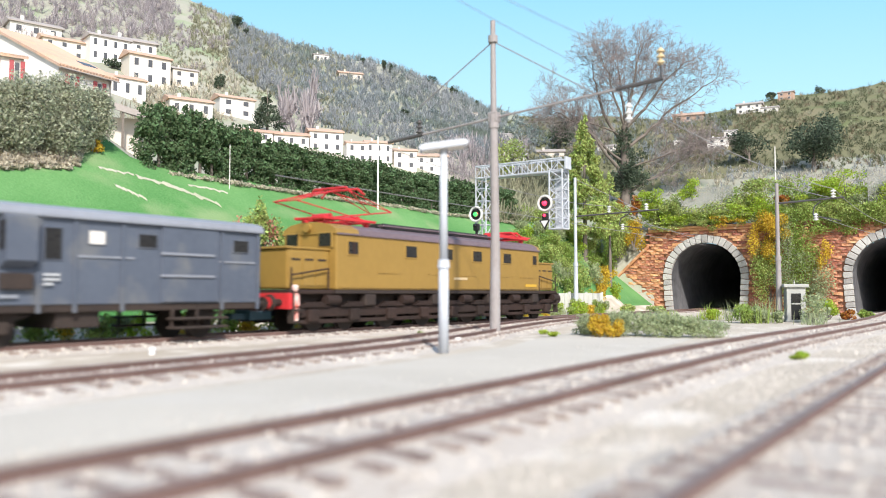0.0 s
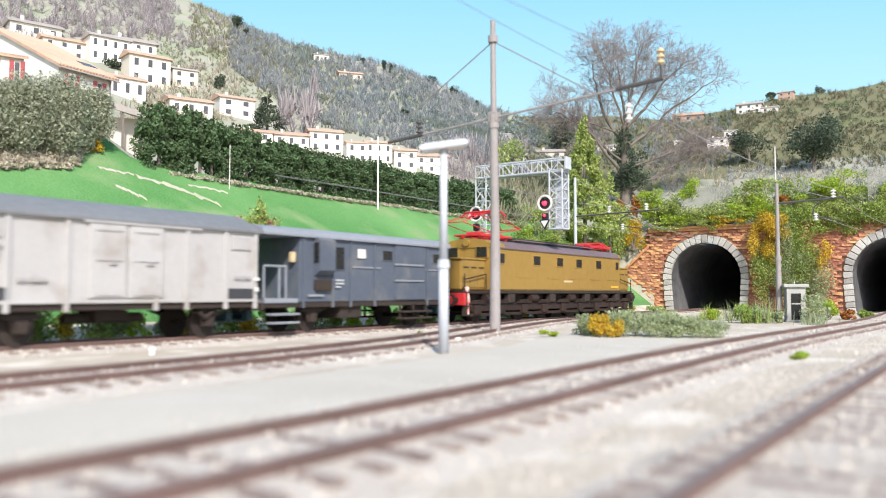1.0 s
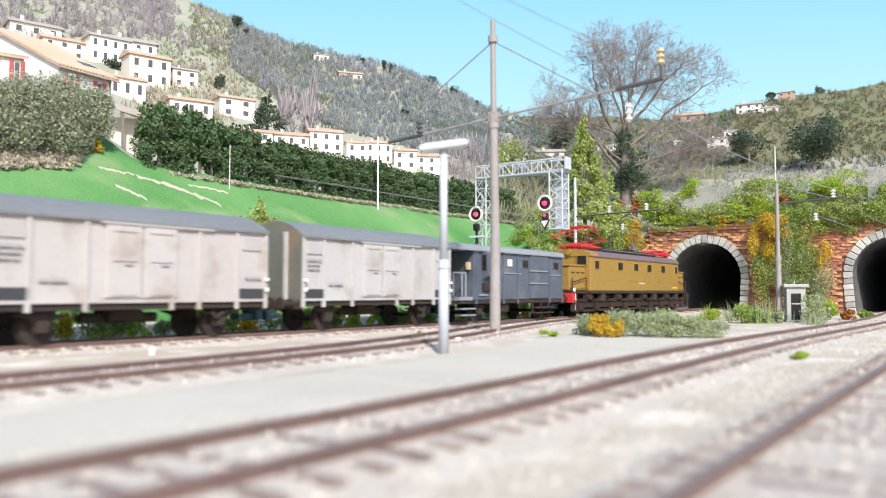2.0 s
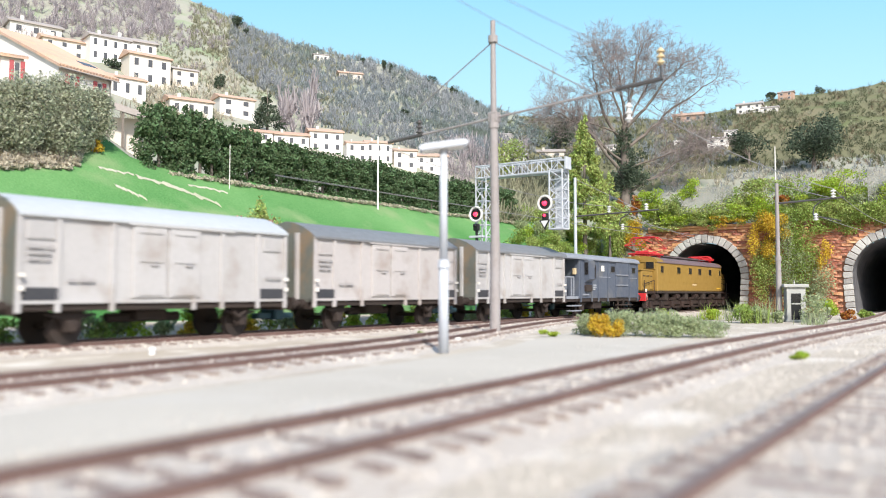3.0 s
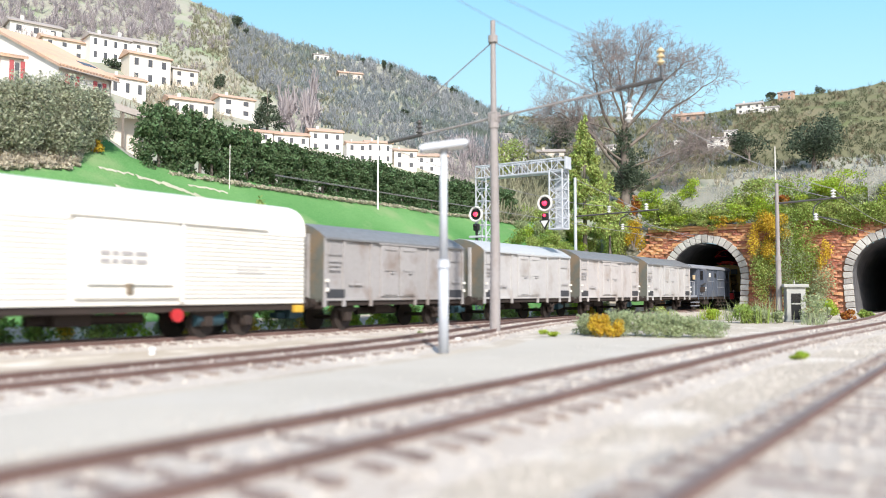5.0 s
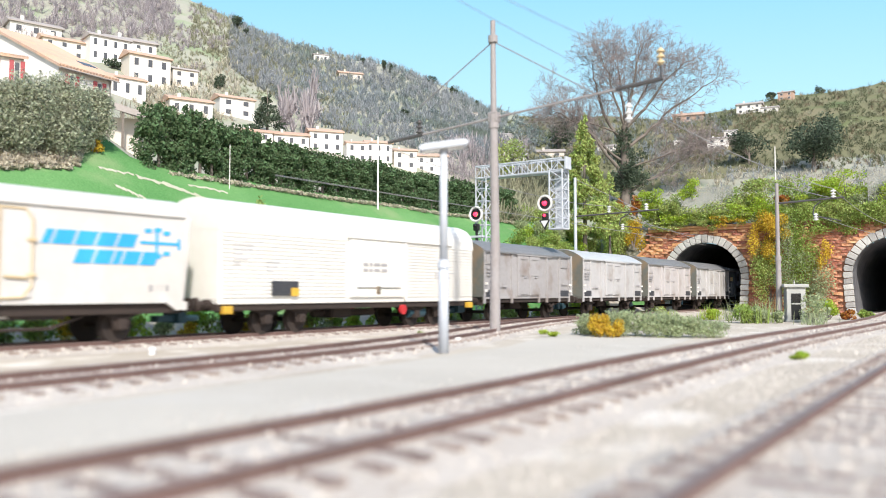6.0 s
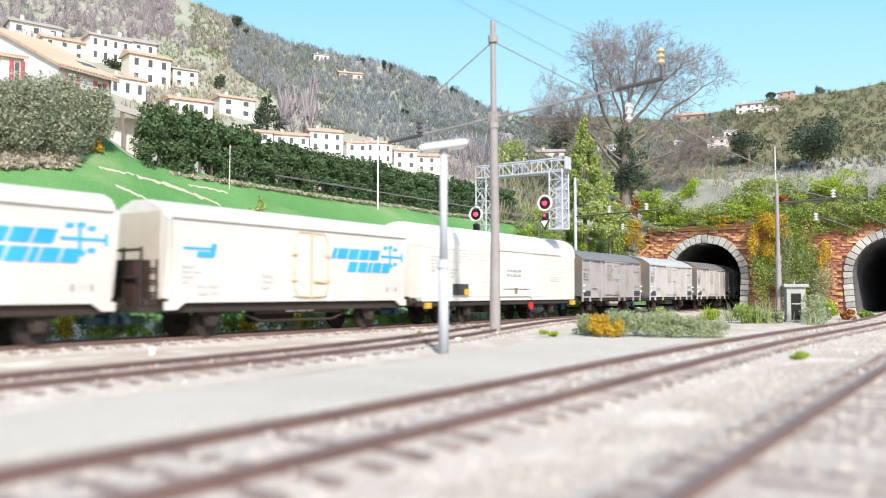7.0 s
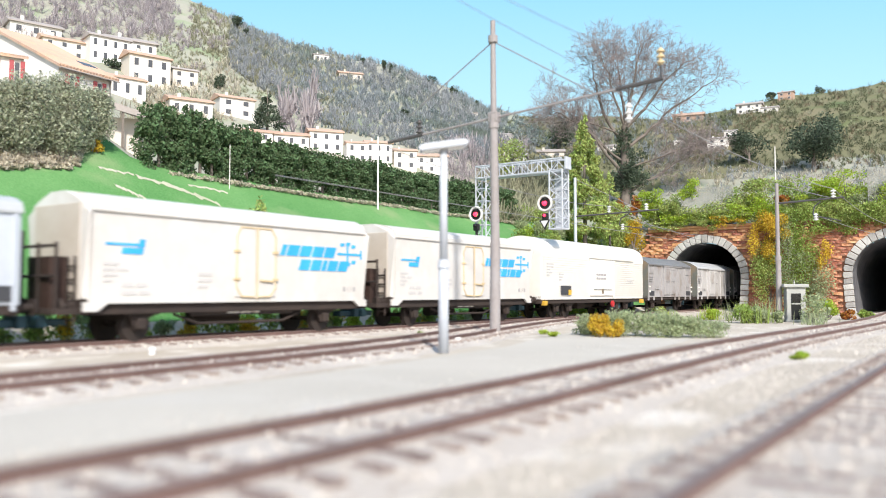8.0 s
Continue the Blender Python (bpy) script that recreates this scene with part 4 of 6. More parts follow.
    bm = box(fresh(), -24, 24, -12.4, -11.4, 7.2, 9.6, 0.2)
    for a, b in (((-30, 8), (-20, 4.6)), ((-20, 4.6), (20, 4.6)), ((20, 4.6), (30, 8))):
        rod(bm, (a[0], -11, a[1]), (b[0], -11, b[1]), 0.5)
    part("truss", bm, "under", t)
    lettering(t, -8, 9, ((5, 5, 3),), "white", -12.5, 1.1)
    part("air_tank", rod(fresh(), (-12, 4, 6), (10, 4, 6), 2.6, sides=14), "under", t)
    buffers(t, half, reach=5.5)


def grey_wagon(left, right):
    t, half = vehicle("steel_wagon", left, right, "pale blue-grey steel wagon behind the refrigerator wagons", "goods wagon")
    part("body", box(fresh(), -half, half, -15, 15, 11.6, 38.4, 0.4), "steel_blue", t)
    part("roof", curved(fresh(), -half, half, 15.8, 38, 43), "roof_light", t)
    for s in (-1, 1):
        part("notice_board", box(fresh(), half - 11, half - 2, s * 15.2 - 0.3, s * 15.2 + 0.3, 12.6, 17, 0.1), "board", t)
        part("solebar", box(fresh(), -half, half, s * 13.4 - 1, s * 13.4 + 1, 9, 11.8, 0.2), "under", t)
        for k in range(9):
            x = -half + 2 + k * (2 * half - 4) / 8
            part("post", box(fresh(), x - 0.6, x + 0.6, s * 15.2 - 0.4, s * 15.2 + 0.4, 10, 38, 0.1), "steel_blue", t)
    for x in (-half + 20, half - 20):
        wheelset(t, x)
        axle_guards(t, x)
    buffers(t, half)


def figurine(x):
    """A small painted figure riding on the locomotive's footstep, kept as one plain shape."""
    bm = fresh()
    for s in (-0.9, 0.9):
        rod(bm, (s, 0, 0), (s, 0, 6), 0.8, 0.9)
        rod(bm, (s * 2.1, -0.3, 5.6), (s * 1.8, 0, 10.2), 0.5, 0.6)
    rod(bm, (0, 0, 5.6), (0, 0, 10.8), 1.5, 1.3)
    ball(bm, (0, 0, 12.4), 1.3)
    rod(bm, (0, 0, 13), (0, 0, 14), 1.5, 0.9)
    ob = part("figurine", bm, "skin")
    ob.matrix_basis = pose(x * MM, (MAIN_Y - 13.5) * MM, 4.2 * MM)
    tagged(ob, "small red and white painted figurine on the locomotive step", "figurine")
    TRAIN.append((ob, x))


locomotive(250, 427)
figurine(228)
brake_van(87, 208.5)
box_van(-19.5, 84, "van_side_cool", "roof_dark", "light grey goods van with dirty panels and dark roof", 0)
box_van(-140, -37.5, "van_side", "roof_dark", "dust-stained pale grey goods van with dark roof", 1)
box_van(-258, -154.5, "van_side_cool", "roof_light", "clean pale grey goods van with light roof", 0)
box_van(-380.5, -277.5, "van_side_dark", "roof_dark", "dark grey goods van with rust-streaked doors", 2)
white_wagon(-555.5, -391)
fridge_wagon(-699, -569, "cream refrigerator wagon with blue sign and rusty door seals")
fridge_wagon(-847, -717, "stained cream refrigerator wagon with blue sign and end platform")
grey_wagon(-975, -866)

# distance run by the train, second by second
RUN = ((0.0, 0), (0.8, 98), (1.5, 186), (2.8, 351), (3.5, 439), (4.5, 561.5), (5.5, 684), (6.5, 806), (7.0, 866.5), (8.0, 986))


def motions():
    for t, s in TRAIN:
        y, z = t.matrix_basis.translation[1:]
        walk(t, [(k, pose((s + d) * MM, y, z)) for k, d in RUN])
    for lens in TURNING:
        x, y, z = lens.matrix_basis.translation
        walk(lens, [(k, pose(x, y, z, 0, 0, a)) for k, a in ((0.0, 0), (0.66, 0), (0.7, 60), (0.74, 120), (0.78, 180), (8.0, 180))])


# ---- scenery: materials ----
M.update(
    post_grey=material("post_grey", (0.5, 0.53, 0.58), (0.4, 0.42, 0.46), 0.5, 500, 60, 0.6),
    mast_grey=material("mast_grey", (0.33, 0.31, 0.31), (0.24, 0.21, 0.2), 0.6, 500, 60, 0.7),
    arm=material("arm", (0.06, 0.06, 0.065), (0.1, 0.09, 0.085), 0.5),
    wire=material("wire", (0.2, 0.2, 0.21), (0.26, 0.25, 0.24), 0.5),
    porcelain=material("porcelain", (0.72, 0.72, 0.72), (0.6, 0.58, 0.55), 0.25),
    concrete=material("concrete", (0.42, 0.42, 0.4), (0.33, 0.33, 0.31), 0.85, 700, 60, 0.7, 0.4),
    picket=material("picket", (0.62, 0.62, 0.58), (0.5, 0.49, 0.44), 0.7),
    leaf=material("leaf", (0.37, 0.46, 0.12), (0.26, 0.34, 0.085), 0.7, 500, 40, 0.7, island=0.5, thin=0.5),
    leaf_bright=material("leaf_bright", (0.46, 0.56, 0.08), (0.33, 0.44, 0.055), 0.7, 500, 40, 0.7, island=0.4, thin=0.5),
    leaf_olive=material("leaf_olive", (0.47, 0.53, 0.18), (0.35, 0.41, 0.13), 0.75, 500, 40, 0.7, island=0.55, thin=0.5),
    leaf_pale=material("leaf_pale", (0.45, 0.49, 0.29), (0.35, 0.41, 0.23), 0.8, 500, 40, 0.7, island=0.35, thin=0.5),
    leaf_yellow=material("leaf_yellow", (0.7, 0.49, 0.06), (0.56, 0.4, 0.06), 0.7, 500, 40, 0.7, island=0.35, thin=0.5),
    leaf_rust=material("leaf_rust", (0.45, 0.17, 0.04), (0.33, 0.13, 0.04), 0.7, 500, 40, 0.7, island=0.45, thin=0.4),
    leaf_dark=material("leaf_dark", (0.1, 0.13, 0.085), (0.07, 0.095, 0.065), 0.8, 500, 40, 0.7, island=0.5, thin=0.4),
    meadow_leaf=material("meadow_leaf", (0.15, 0.4, 0.12), (0.24, 0.46, 0.18), 0.9, 300, 9, 0.8, island=0.35, thin=0.4),
    # mauve-brown twigs, lightened to hold the glare over the upper left slope
    woods_mauve=material("woods_mauve", (0.47, 0.425, 0.43), (0.39, 0.345, 0.355), 0.95, 300, 6, 0.6, island=0.3, thin=0.4),
    # darker evergreen woods, their bluish cast is painted haze
    woods_haze_blue=material("woods_haze_blue", (0.24, 0.285, 0.28), (0.18, 0.225, 0.22), 0.95, 300, 6, 0.6, island=0.35, thin=0.35),
    slope_scrub=material("slope_scrub", (0.2, 0.205, 0.125), (0.14, 0.155, 0.09), 0.95, 300, 6, 0.6, island=0.45, thin=0.35),
    slope_brown=material("slope_brown", (0.3, 0.235, 0.16), (0.22, 0.175, 0.12), 0.95, 300, 6, 0.6, island=0.4, thin=0.35),
    woods_olive=material("woods_olive", (0.36, 0.36, 0.25), (0.28, 0.27, 0.18), 0.95, 300, 6, 0.6, island=0.35, thin=0.35),
    # evergreen leaves paled towards grey, haze painted into their colour
    bush_haze_grey=material("bush_haze_grey", (0.47, 0.48, 0.36), (0.37, 0.39, 0.28), 0.8, 400, 30, 0.7, island=0.45, thin=0.5),
    blossom=material("blossom", (0.6, 0.3, 0.24), (0.35, 0.06, 0.06), 0.6, 500, 260, 0.7, island=0.6, thin=0.4),
    dry=material("dry", (0.56, 0.51, 0.42), (0.46, 0.41, 0.32), 0.9, 500, 30, 0.7, island=0.35, thin=0.4),
    bark=material("bark", (0.2, 0.17, 0.145), (0.13, 0.11, 0.095), 0.85, 500, 60, 0.7),
    twig=material("twig", (0.3, 0.255, 0.245), (0.23, 0.19, 0.18), 0.85, 300, 30, 0.7),
    plaster=material("plaster", (0.74, 0.72, 0.69), (0.64, 0.61, 0.57), 0.85, 200, 20, 0.6),
    plaster_warm=material("plaster_warm", (0.68, 0.62, 0.54), (0.6, 0.54, 0.47), 0.85, 200, 20, 0.6),
    plaster_pink=material("plaster_pink", (0.5, 0.34, 0.26), (0.42, 0.29, 0.22), 0.85, 200, 20, 0.6),
    tiles=material("tiles", (0.52, 0.37, 0.285), (0.43, 0.3, 0.235), 0.85, 500, 40, 0.7, 0.8, 300, third=(0.54, 0.36, 0.25)),
    tiles_grey=material("tiles_grey", (0.4, 0.36, 0.34), (0.3, 0.27, 0.25), 0.85, 500, 40, 0.7, 0.5, 300),
    shutter=material("shutter", (0.42, 0.09, 0.1), (0.34, 0.075, 0.08), 0.6),
    dark_room=material("dark_room", (0.07, 0.075, 0.085), (0.1, 0.1, 0.11), 0.3),
    path_earth=material("path_earth", (0.5, 0.475, 0.4), (0.34, 0.36, 0.24), 0.95, 500, 30, 0.7, 0.8),
    film=material("film", (0.33, 0.33, 0.3), (0.27, 0.27, 0.25), 0.3, 200, 30, 0.6),
    lamp_black=material("lamp_black", (0.012, 0.012, 0.014), (0.02, 0.02, 0.02), 0.4),
    lamp_red=glowing("lamp_red", (0.9, 0.03, 0.08), 1.6),
    lamp_green=glowing("lamp_green", (0.05, 0.6, 0.12), 0.9),
)

M["film"].node_tree.nodes["Principled BSDF"].inputs["Alpha"].default_value = 0.45


def spot(px, py, depth):
    """The place on a line of sight at a forward distance."""
    x, y = polar((px - 784) / 1440, depth)
    return x, y, EYE + (519 - py) / 1440 * depth


def across(px, y):
    """The x at which a line of sight reaches a line parallel to the main track."""
    a = (px - 784) / 1440
    return y * (COS + a * SIN) / (SIN - a * COS)


def tubes(name, segments, mat, parent=None, sides=5):
    """Tapered bars (a, b, radius at a, radius at b) in one mesh."""
    V, F = [], []
    for a, b, ra, rb in segments:
        a, b = Vector(a), Vector(b)
        w = (b - a)
        if w.length < 1e-6:
            continue
        w.normalize()
        u = w.orthogonal().normalized()
        v = w.cross(u)
        k = len(V)
        for c, r in ((a, ra), (b, rb)):
            for i in range(sides):
                t = 2 * math.pi * i / sides
                V.append((c + (u * math.cos(t) + v * math.sin(t)) * r) * MM)
        for i in range(sides):
            j = (i + 1) % sides
            F.append((k + i, k + j, k + sides + j, k + sides + i))
    return raw_mesh(name, V, F, mat, True, parent)


def shrub(name, x, y, z, w, d, h, mat, label, category="shrub", count=500, size=1.5, seed=1, lumps=9, group="", stems=True):
    """A bush of small leaves gathered in uneven lumps on a few stems."""
    t = thing(name, x, y, z, label, category, group=group)
    rng = np.random.default_rng(seed)
    c, r = [], []
    for i in range(lumps):
        a, q = rng.uniform(0, 6.28), rng.random() ** 0.5
        zz = rng.uniform(0.18, 0.8)
        k = (1 - 0.5 * zz)
        c.append((math.cos(a) * q * w / 2 * 0.75 * k, math.sin(a) * q * d / 2 * 0.75 * k, zz * h))
        s = rng.uniform(0.2, 0.36)
        r.append((w * s * 0.75, d * s * 0.75, h * s * 0.75))
    leaf_cloud("foliage", c, r, count * 2, size * 0.66, mat, t, seed, shell=0.35)
    if stems:
        seg = [((0, 0, -0.5), tuple(np.array(p) * 0.9), 0.35 + h * 0.012, 0.15) for p in c[:6]]
        tubes("stem", seg, "bark", t, 4)
    return t


def blades(name, x, y, z, w, d, h, mat, count, label, seed=1, lean=0.35, width=0.5):
    """A tuft of grass blades."""
    rng = np.random.default_rng(seed)
    V, F = [], []
    for i in range(count):
        a = rng.uniform(0, 6.28)
        px, py = rng.normal() * w / 4, rng.normal() * d / 4
        hh = h * rng.uniform(0.45, 1.0)
        dx, dy = math.cos(a) * lean * hh * rng.random(), math.sin(a) * lean * hh * rng.random()
        s, c = math.sin(a) * width / 2, math.cos(a) * width / 2
        k = len(V)
        V += [(px - s, py + c, 0), (px + s, py - c, 0), (px + s * 0.7 + dx * 0.4, py - c * 0.7 + dy * 0.4, hh * 0.6), (px - s * 0.7 + dx * 0.4, py + c * 0.7 + dy * 0.4, hh * 0.6), (px + dx, py + dy, hh)]
        F += [(k, k + 1, k + 2, k + 3), (k + 3, k + 2, k + 4)]
    ob = raw_mesh(name, np.array(V) * MM, F, mat)
    ob.matrix_basis = pose(x * MM, y * MM, z * MM)
    return tagged(ob, label, "grass", kind="stuff")


# ---- masts, wires, lamp and signals ----
def insulator(bm, a, b, r=1.2, n=3):
    a, b = Vector(a), Vector(b)
    rod(bm, a, b, r * 0.45, sides=8)
    for i in range(n):
        c = a.lerp(b, (i + 0.5) / n)
        rod(bm, c - (b - a).normalized() * 0.35, c + (b - a).normalized() * 0.35, r, r * 0.8, sides=12)


def station_lamp():
    x, y, _ = spot(785, 519, 244)
    t = thing("station_lamp", x, y, -3, "pale grey station lamp post with a flat box light", "lamp post")
    part("post", rod(rod(fresh(), (0, 0, 0), (0, 0, 27), 1.55, 1.5, 14), (0, 0, 27), (0, 0, 62), 1.25, 1.15, 14), "post_grey", t, smooth=True)
    part("collar", rod(fresh(), (0, 0, 25.5), (0, 0, 28), 1.9, 1.7, 14), "post_grey", t)
    turn = Matrix.Rotation(AIM - math.pi / 2, 4, "Z")
    bm = fresh()
    prism(bm, ((-7, 60.6), (7, 62.4), (7.6, 63.6), (6, 64.2), (-6, 62.6), (-7.4, 61.8)), "y", -3.2, 3.2)
    bmesh.ops.transform(bm, matrix=turn, verts=bm.verts)
    hood = part("light_box", bm, "post_grey", t)
    bm = fresh()
    prism(bm, ((-6.2, 60.3), (6.2, 62.0), (6.2, 62.3), (-6.2, 60.7)), "y", -2.4, 2.4)
    bmesh.ops.transform(bm, matrix=turn, verts=bm.verts)
    part("diffuser", bm, "porcelain", hood)


def line_mast():
    x, y = 299.5, 179.0
    t = thing("catenary_mast", x, y, -3, "tall weathered grey steel catenary mast with long cross arm", "catenary mast")
    bm = rod(fresh(), (0, 0, 0), (0.6, 0, 40), 2.35, 2.1, 14)
    rod(bm, (0.6, 0, 40), (-0.4, 0, 90), 1.95, 1.7, 14)
    rod(bm, (-0.4, 0, 90), (-0.9, 0, 136), 1.35, 1.1, 14)
    part("pole", bm, "mast_grey", t, smooth=False)
    part("collar", rod(fresh(), (-0.8, 0, 126.4), (-0.8, 0, 129.4), 2.1, 2.1, 12), "mast_grey", t)
    part("collar", rod(fresh(), (-0.4, 0, 89), (-0.4, 0, 95), 2.2, 2.0, 12), "mast_grey", t)
    part("foot", box(fresh(), -3.6, 3.6, -3.6, 3.6, 0, 1.0, 0.2), "concrete", t)
    arm = part("cross_arm", rod(fresh(), (0, 58, 89), (0, -75, 99.6), 0.5, 0.5, 8), "mast_grey", t)
    for a, b in ((58, 38), (-75, -56)):
        part("arm_end", rod(fresh(), (0, a, 93.62 - a * 0.0797), (0, b, 93.62 - b * 0.0797), 0.85, 0.85, 8), "arm", arm)
    part("stay", rod(rod(fresh(), (-0.8, 0, 127), (0, 46, 100), 0.28, 0.28, 5), (-0.8, 0, 127), (0, -48, 97), 0.28, 0.28, 5), "wire", t)
    part("arm_clamp", box(fresh(), -2, 2, -2.2, 2.2, 91.5, 96, 0.4), "mast_grey", t)
    for yy, z in ((40, 90), (-74, 104)):
        bm = fresh()
        insulator(bm, (0, yy, z + 1), (0, yy, z + 7.5), 1.7)
        part("insulator", bm, "rust" if yy < 0 else "arm", arm)
    part("dropper", rod(fresh(), (0, -74, 99.4), (0, -74, 105.4), 0.4, 0.4, 6), "arm", arm)
    bm = fresh()
    insulator(bm, (0, -61, 84.5), (0, -61, 92), 1.6)
    part("insulator", bm, "porcelain", arm)
    part("dropper", rod(fresh(), (0, -61, 98.3), (0, -61, 92), 0.4, 0.4, 6), "arm", arm)


def bracket_mast(x, y, top, reach, z_arm, mat, label, places=(0.42, 0.86)):
    t = thing("catenary_mast", x, y, -3, label, "catenary mast", group="bracket masts")
    bm = rod(fresh(), (0, 0, 0), (0, 0, 40), 1.9, 1.6, 12)
    rod(bm, (0, 0, 40), (0, 0, top), 1.3, 1.1, 12)
    part("pole", bm, mat, t)
    part("collar", rod(fresh(), (0, 0, 38.5), (0, 0, 41.5), 2.0, 1.8, 12), mat, t)
    part("foot", box(fresh(), -3, 3, -3, 3, 0, 1.2, 0.2), "concrete", t)
    arm = part("cross_arm", rod(fresh(), (0, 0, z_arm), (0, -reach, z_arm + 1.5), 0.65, 0.55, 8), "arm", t)
    for f in places:
        bm = fresh()
        insulator(bm, (0, -reach * f, z_arm + 1.4), (0, -reach * f, z_arm + 6.6), 1.6)
        part("insulator", bm, "porcelain", arm, "white porcelain insulator")
    bm = fresh()
    pts = [(0, -reach * 0.66, z_arm), (0, -reach * 0.56, z_arm - 3.5), (0, -reach * 0.54, z_arm - 8), (0, -reach * 0.6, z_arm - 11.5)]
    for a, b in zip(pts, pts[1:]):
        rod(bm, a, b, 0.4, 0.4, 6)
    rod(bm, (0, -reach * 0.56, z_arm - 9), (0, -reach * 0.95, z_arm - 13), 0.35, 0.35, 6)
    part("steady_arm", bm, "arm", arm)
    bm = fresh()
    insulator(bm, (0, -reach * 0.58, z_arm - 12), (0, -reach * 0.58, z_arm - 7.5), 1.5)
    part("insulator", bm, "porcelain", arm, "white porcelain insulator")
    part("stay", rod(fresh(), (0, 0, top - 1), (0, -reach * 0.8, z_arm + 1.5), 0.25, 0.25, 5), "wire", t)


def overhead_wire(name, pts, r, label, sag=0.0):
    """One unbroken wire through the given points, hanging a little in each span."""
    q = []
    for a, b in zip(pts, pts[1:]):
        a, b = Vector(a), Vector(b)
        q += [a.lerp(b, i / 8) - Vector((0, 0, sag * 4 * (i / 8) * (1 - i / 8))) for i in range(8)]
    q.append(Vector(pts[-1]))
    V, F = [], []
    for i, p in enumerate(q):
        w = (q[min(i + 1, len(q) - 1)] - q[max(i - 1, 0)]).normalized()
        u = w.cross(Vector((0, 0, 1))).normalized()
        v = w.cross(u)
        for k in range(5):
            t = 2 * math.pi * k / 5
            V.append((p + (u * math.cos(t) + v * math.sin(t)) * r) * MM)
        if i:
            n = i * 5
            F += [(n - 5 + k, n - 5 + (k + 1) % 5, n + (k + 1) % 5, n + k) for k in range(5)]
    tagged(raw_mesh(name, V, F, "wire", True), label, "overhead wire")


TURNING = []


def signal_gantry():
    x, y = 446.0, 272.0
    t = thing("signal_gantry", x, y, -3, "pale grey lattice signal gantry standing over the main track", "signal gantry")

    def lattice(name, a, b, w, n, parent=t):
        """Four thin chords from a to b with zigzag bracing."""
        a, b = Vector(a), Vector(b)
        way = (b - a).normalized()
        s = Vector((1, 0, 0))
        u = way.cross(s).normalized()
        bm = fresh()
        corner = [s * i * w / 2 + u * j * w / 2 for i, j in ((-1, -1), (1, -1), (1, 1), (-1, 1))]
        for c in corner:
            rod(bm, a + c, b + c, 0.5, 0.5, 6)
        for k in range(n):
            p, q = a.lerp(b, k / n), a.lerp(b, (k + 1) / n)
            for i in range(4):
                c, d = corner[i], corner[(i + 1) % 4]
                rod(bm, p + (c if k % 2 else d), q + (d if k % 2 else c), 0.3, 0.3, 5)
                rod(bm, p + c, p + d, 0.3, 0.3, 5)
        return part(name, bm, "post_grey", parent)

    lattice("leg", (-4, 0, 0), (-4, 0, 92), 7.5, 12)
    ladder = fresh()
    for yy in (-7.5, -11.5):
        rod(ladder, (3, yy + 5, 0), (3, yy + 5, 88), 0.4, 0.4, 5)
    for k in range(22):
        rod(ladder, (3, -2.5, 3 + k * 4), (3, -6.5, 3 + k * 4), 0.3, 0.3, 5)
    part("ladder", ladder, "post_grey", t)
    lattice("beam", (-4, 4, 95), (-4, -57, 95), 7.5, 9)
    part("walkway", box(fresh(), -8, 0, -57, 4, 90.6, 91.4, 0.1), "post_grey", t)
    cage = lattice("hanging_cage", (-4, -53, 92), (-4, -53, 57), 8.5, 6)
    part("cage_plate", box(fresh(), 0.4, 1.0, -57.5, -48.5, 57, 91), "post_grey", cage)
    part("cage_floor", box(fresh(), -8.5, 1, -57.5, -48, 56.2, 57, 0.1), "post_grey", cage)
    part("end_plate", box(fresh(), -8, -1, -60, -58.6, 92, 99.5, 0.3), "post_grey", t, "pale grey sign plate at the beam end")
    for yy, z in ((2.5, 68), (-46.5, 72)):
        sx = -9.8
        s = part("signal_disc", rod(fresh(), (sx, yy, z), (sx + 1, yy, z), 4.4, 4.4, 28), "lamp_black", t, "black round signal board with white rim")
        bm = fresh()
        for i in range(28):
            a, b = 2 * math.pi * i / 28, 2 * math.pi * (i + 1) / 28
            rod(bm, (sx, yy + 4.4 * math.cos(a), z + 4.4 * math.sin(a)), (sx, yy + 4.4 * math.cos(b), z + 4.4 * math.sin(b)), 0.75, 0.75, 6)
        part("rim", bm, "porcelain", s)
        lens = part("lens", ball(fresh(), (0, 0, 0), 1.6), "lamp_red", s, at=pose((sx - 0.4) * MM, yy * MM, z * MM))
        if yy > 0:
            # a turning lens: green glass before, red glass behind
            lens.data.materials.append(M["lamp_green"])
            for p in lens.data.polygons:
                p.material_index = 1 if p.center.x < 0 else 0
            TURNING.append(lens)
        part("visor", rod(fresh(), (sx - 2.4, yy, z + 2.0), (sx, yy, z + 2.4), 1.0, 1.4, 10), "lamp_black", s)
        part("signal_box", box(fresh(), sx + 1, sx + 4, yy - 2.5, yy + 2.5, z - 3, z + 3, 0.4), "lamp_black", s)
        low = part("lower_head", box(fresh(), sx - 0.5, sx + 2, yy - 2, yy + 2, z - 10.5, z - 6, 0.6), "lamp_black", t)
        part("marker_light", ball(fresh(), (sx - 0.8, yy, z - 7.4), 0.9), "lamp_red" if yy < 0 else "glass", low)
        if yy < 0:
            part("marker_plate", prism(fresh(), ((yy - 3.6, z - 10), (yy + 3.6, z - 10), (yy, z - 16)), "x", sx - 0.6, sx), "lamp_black", t)
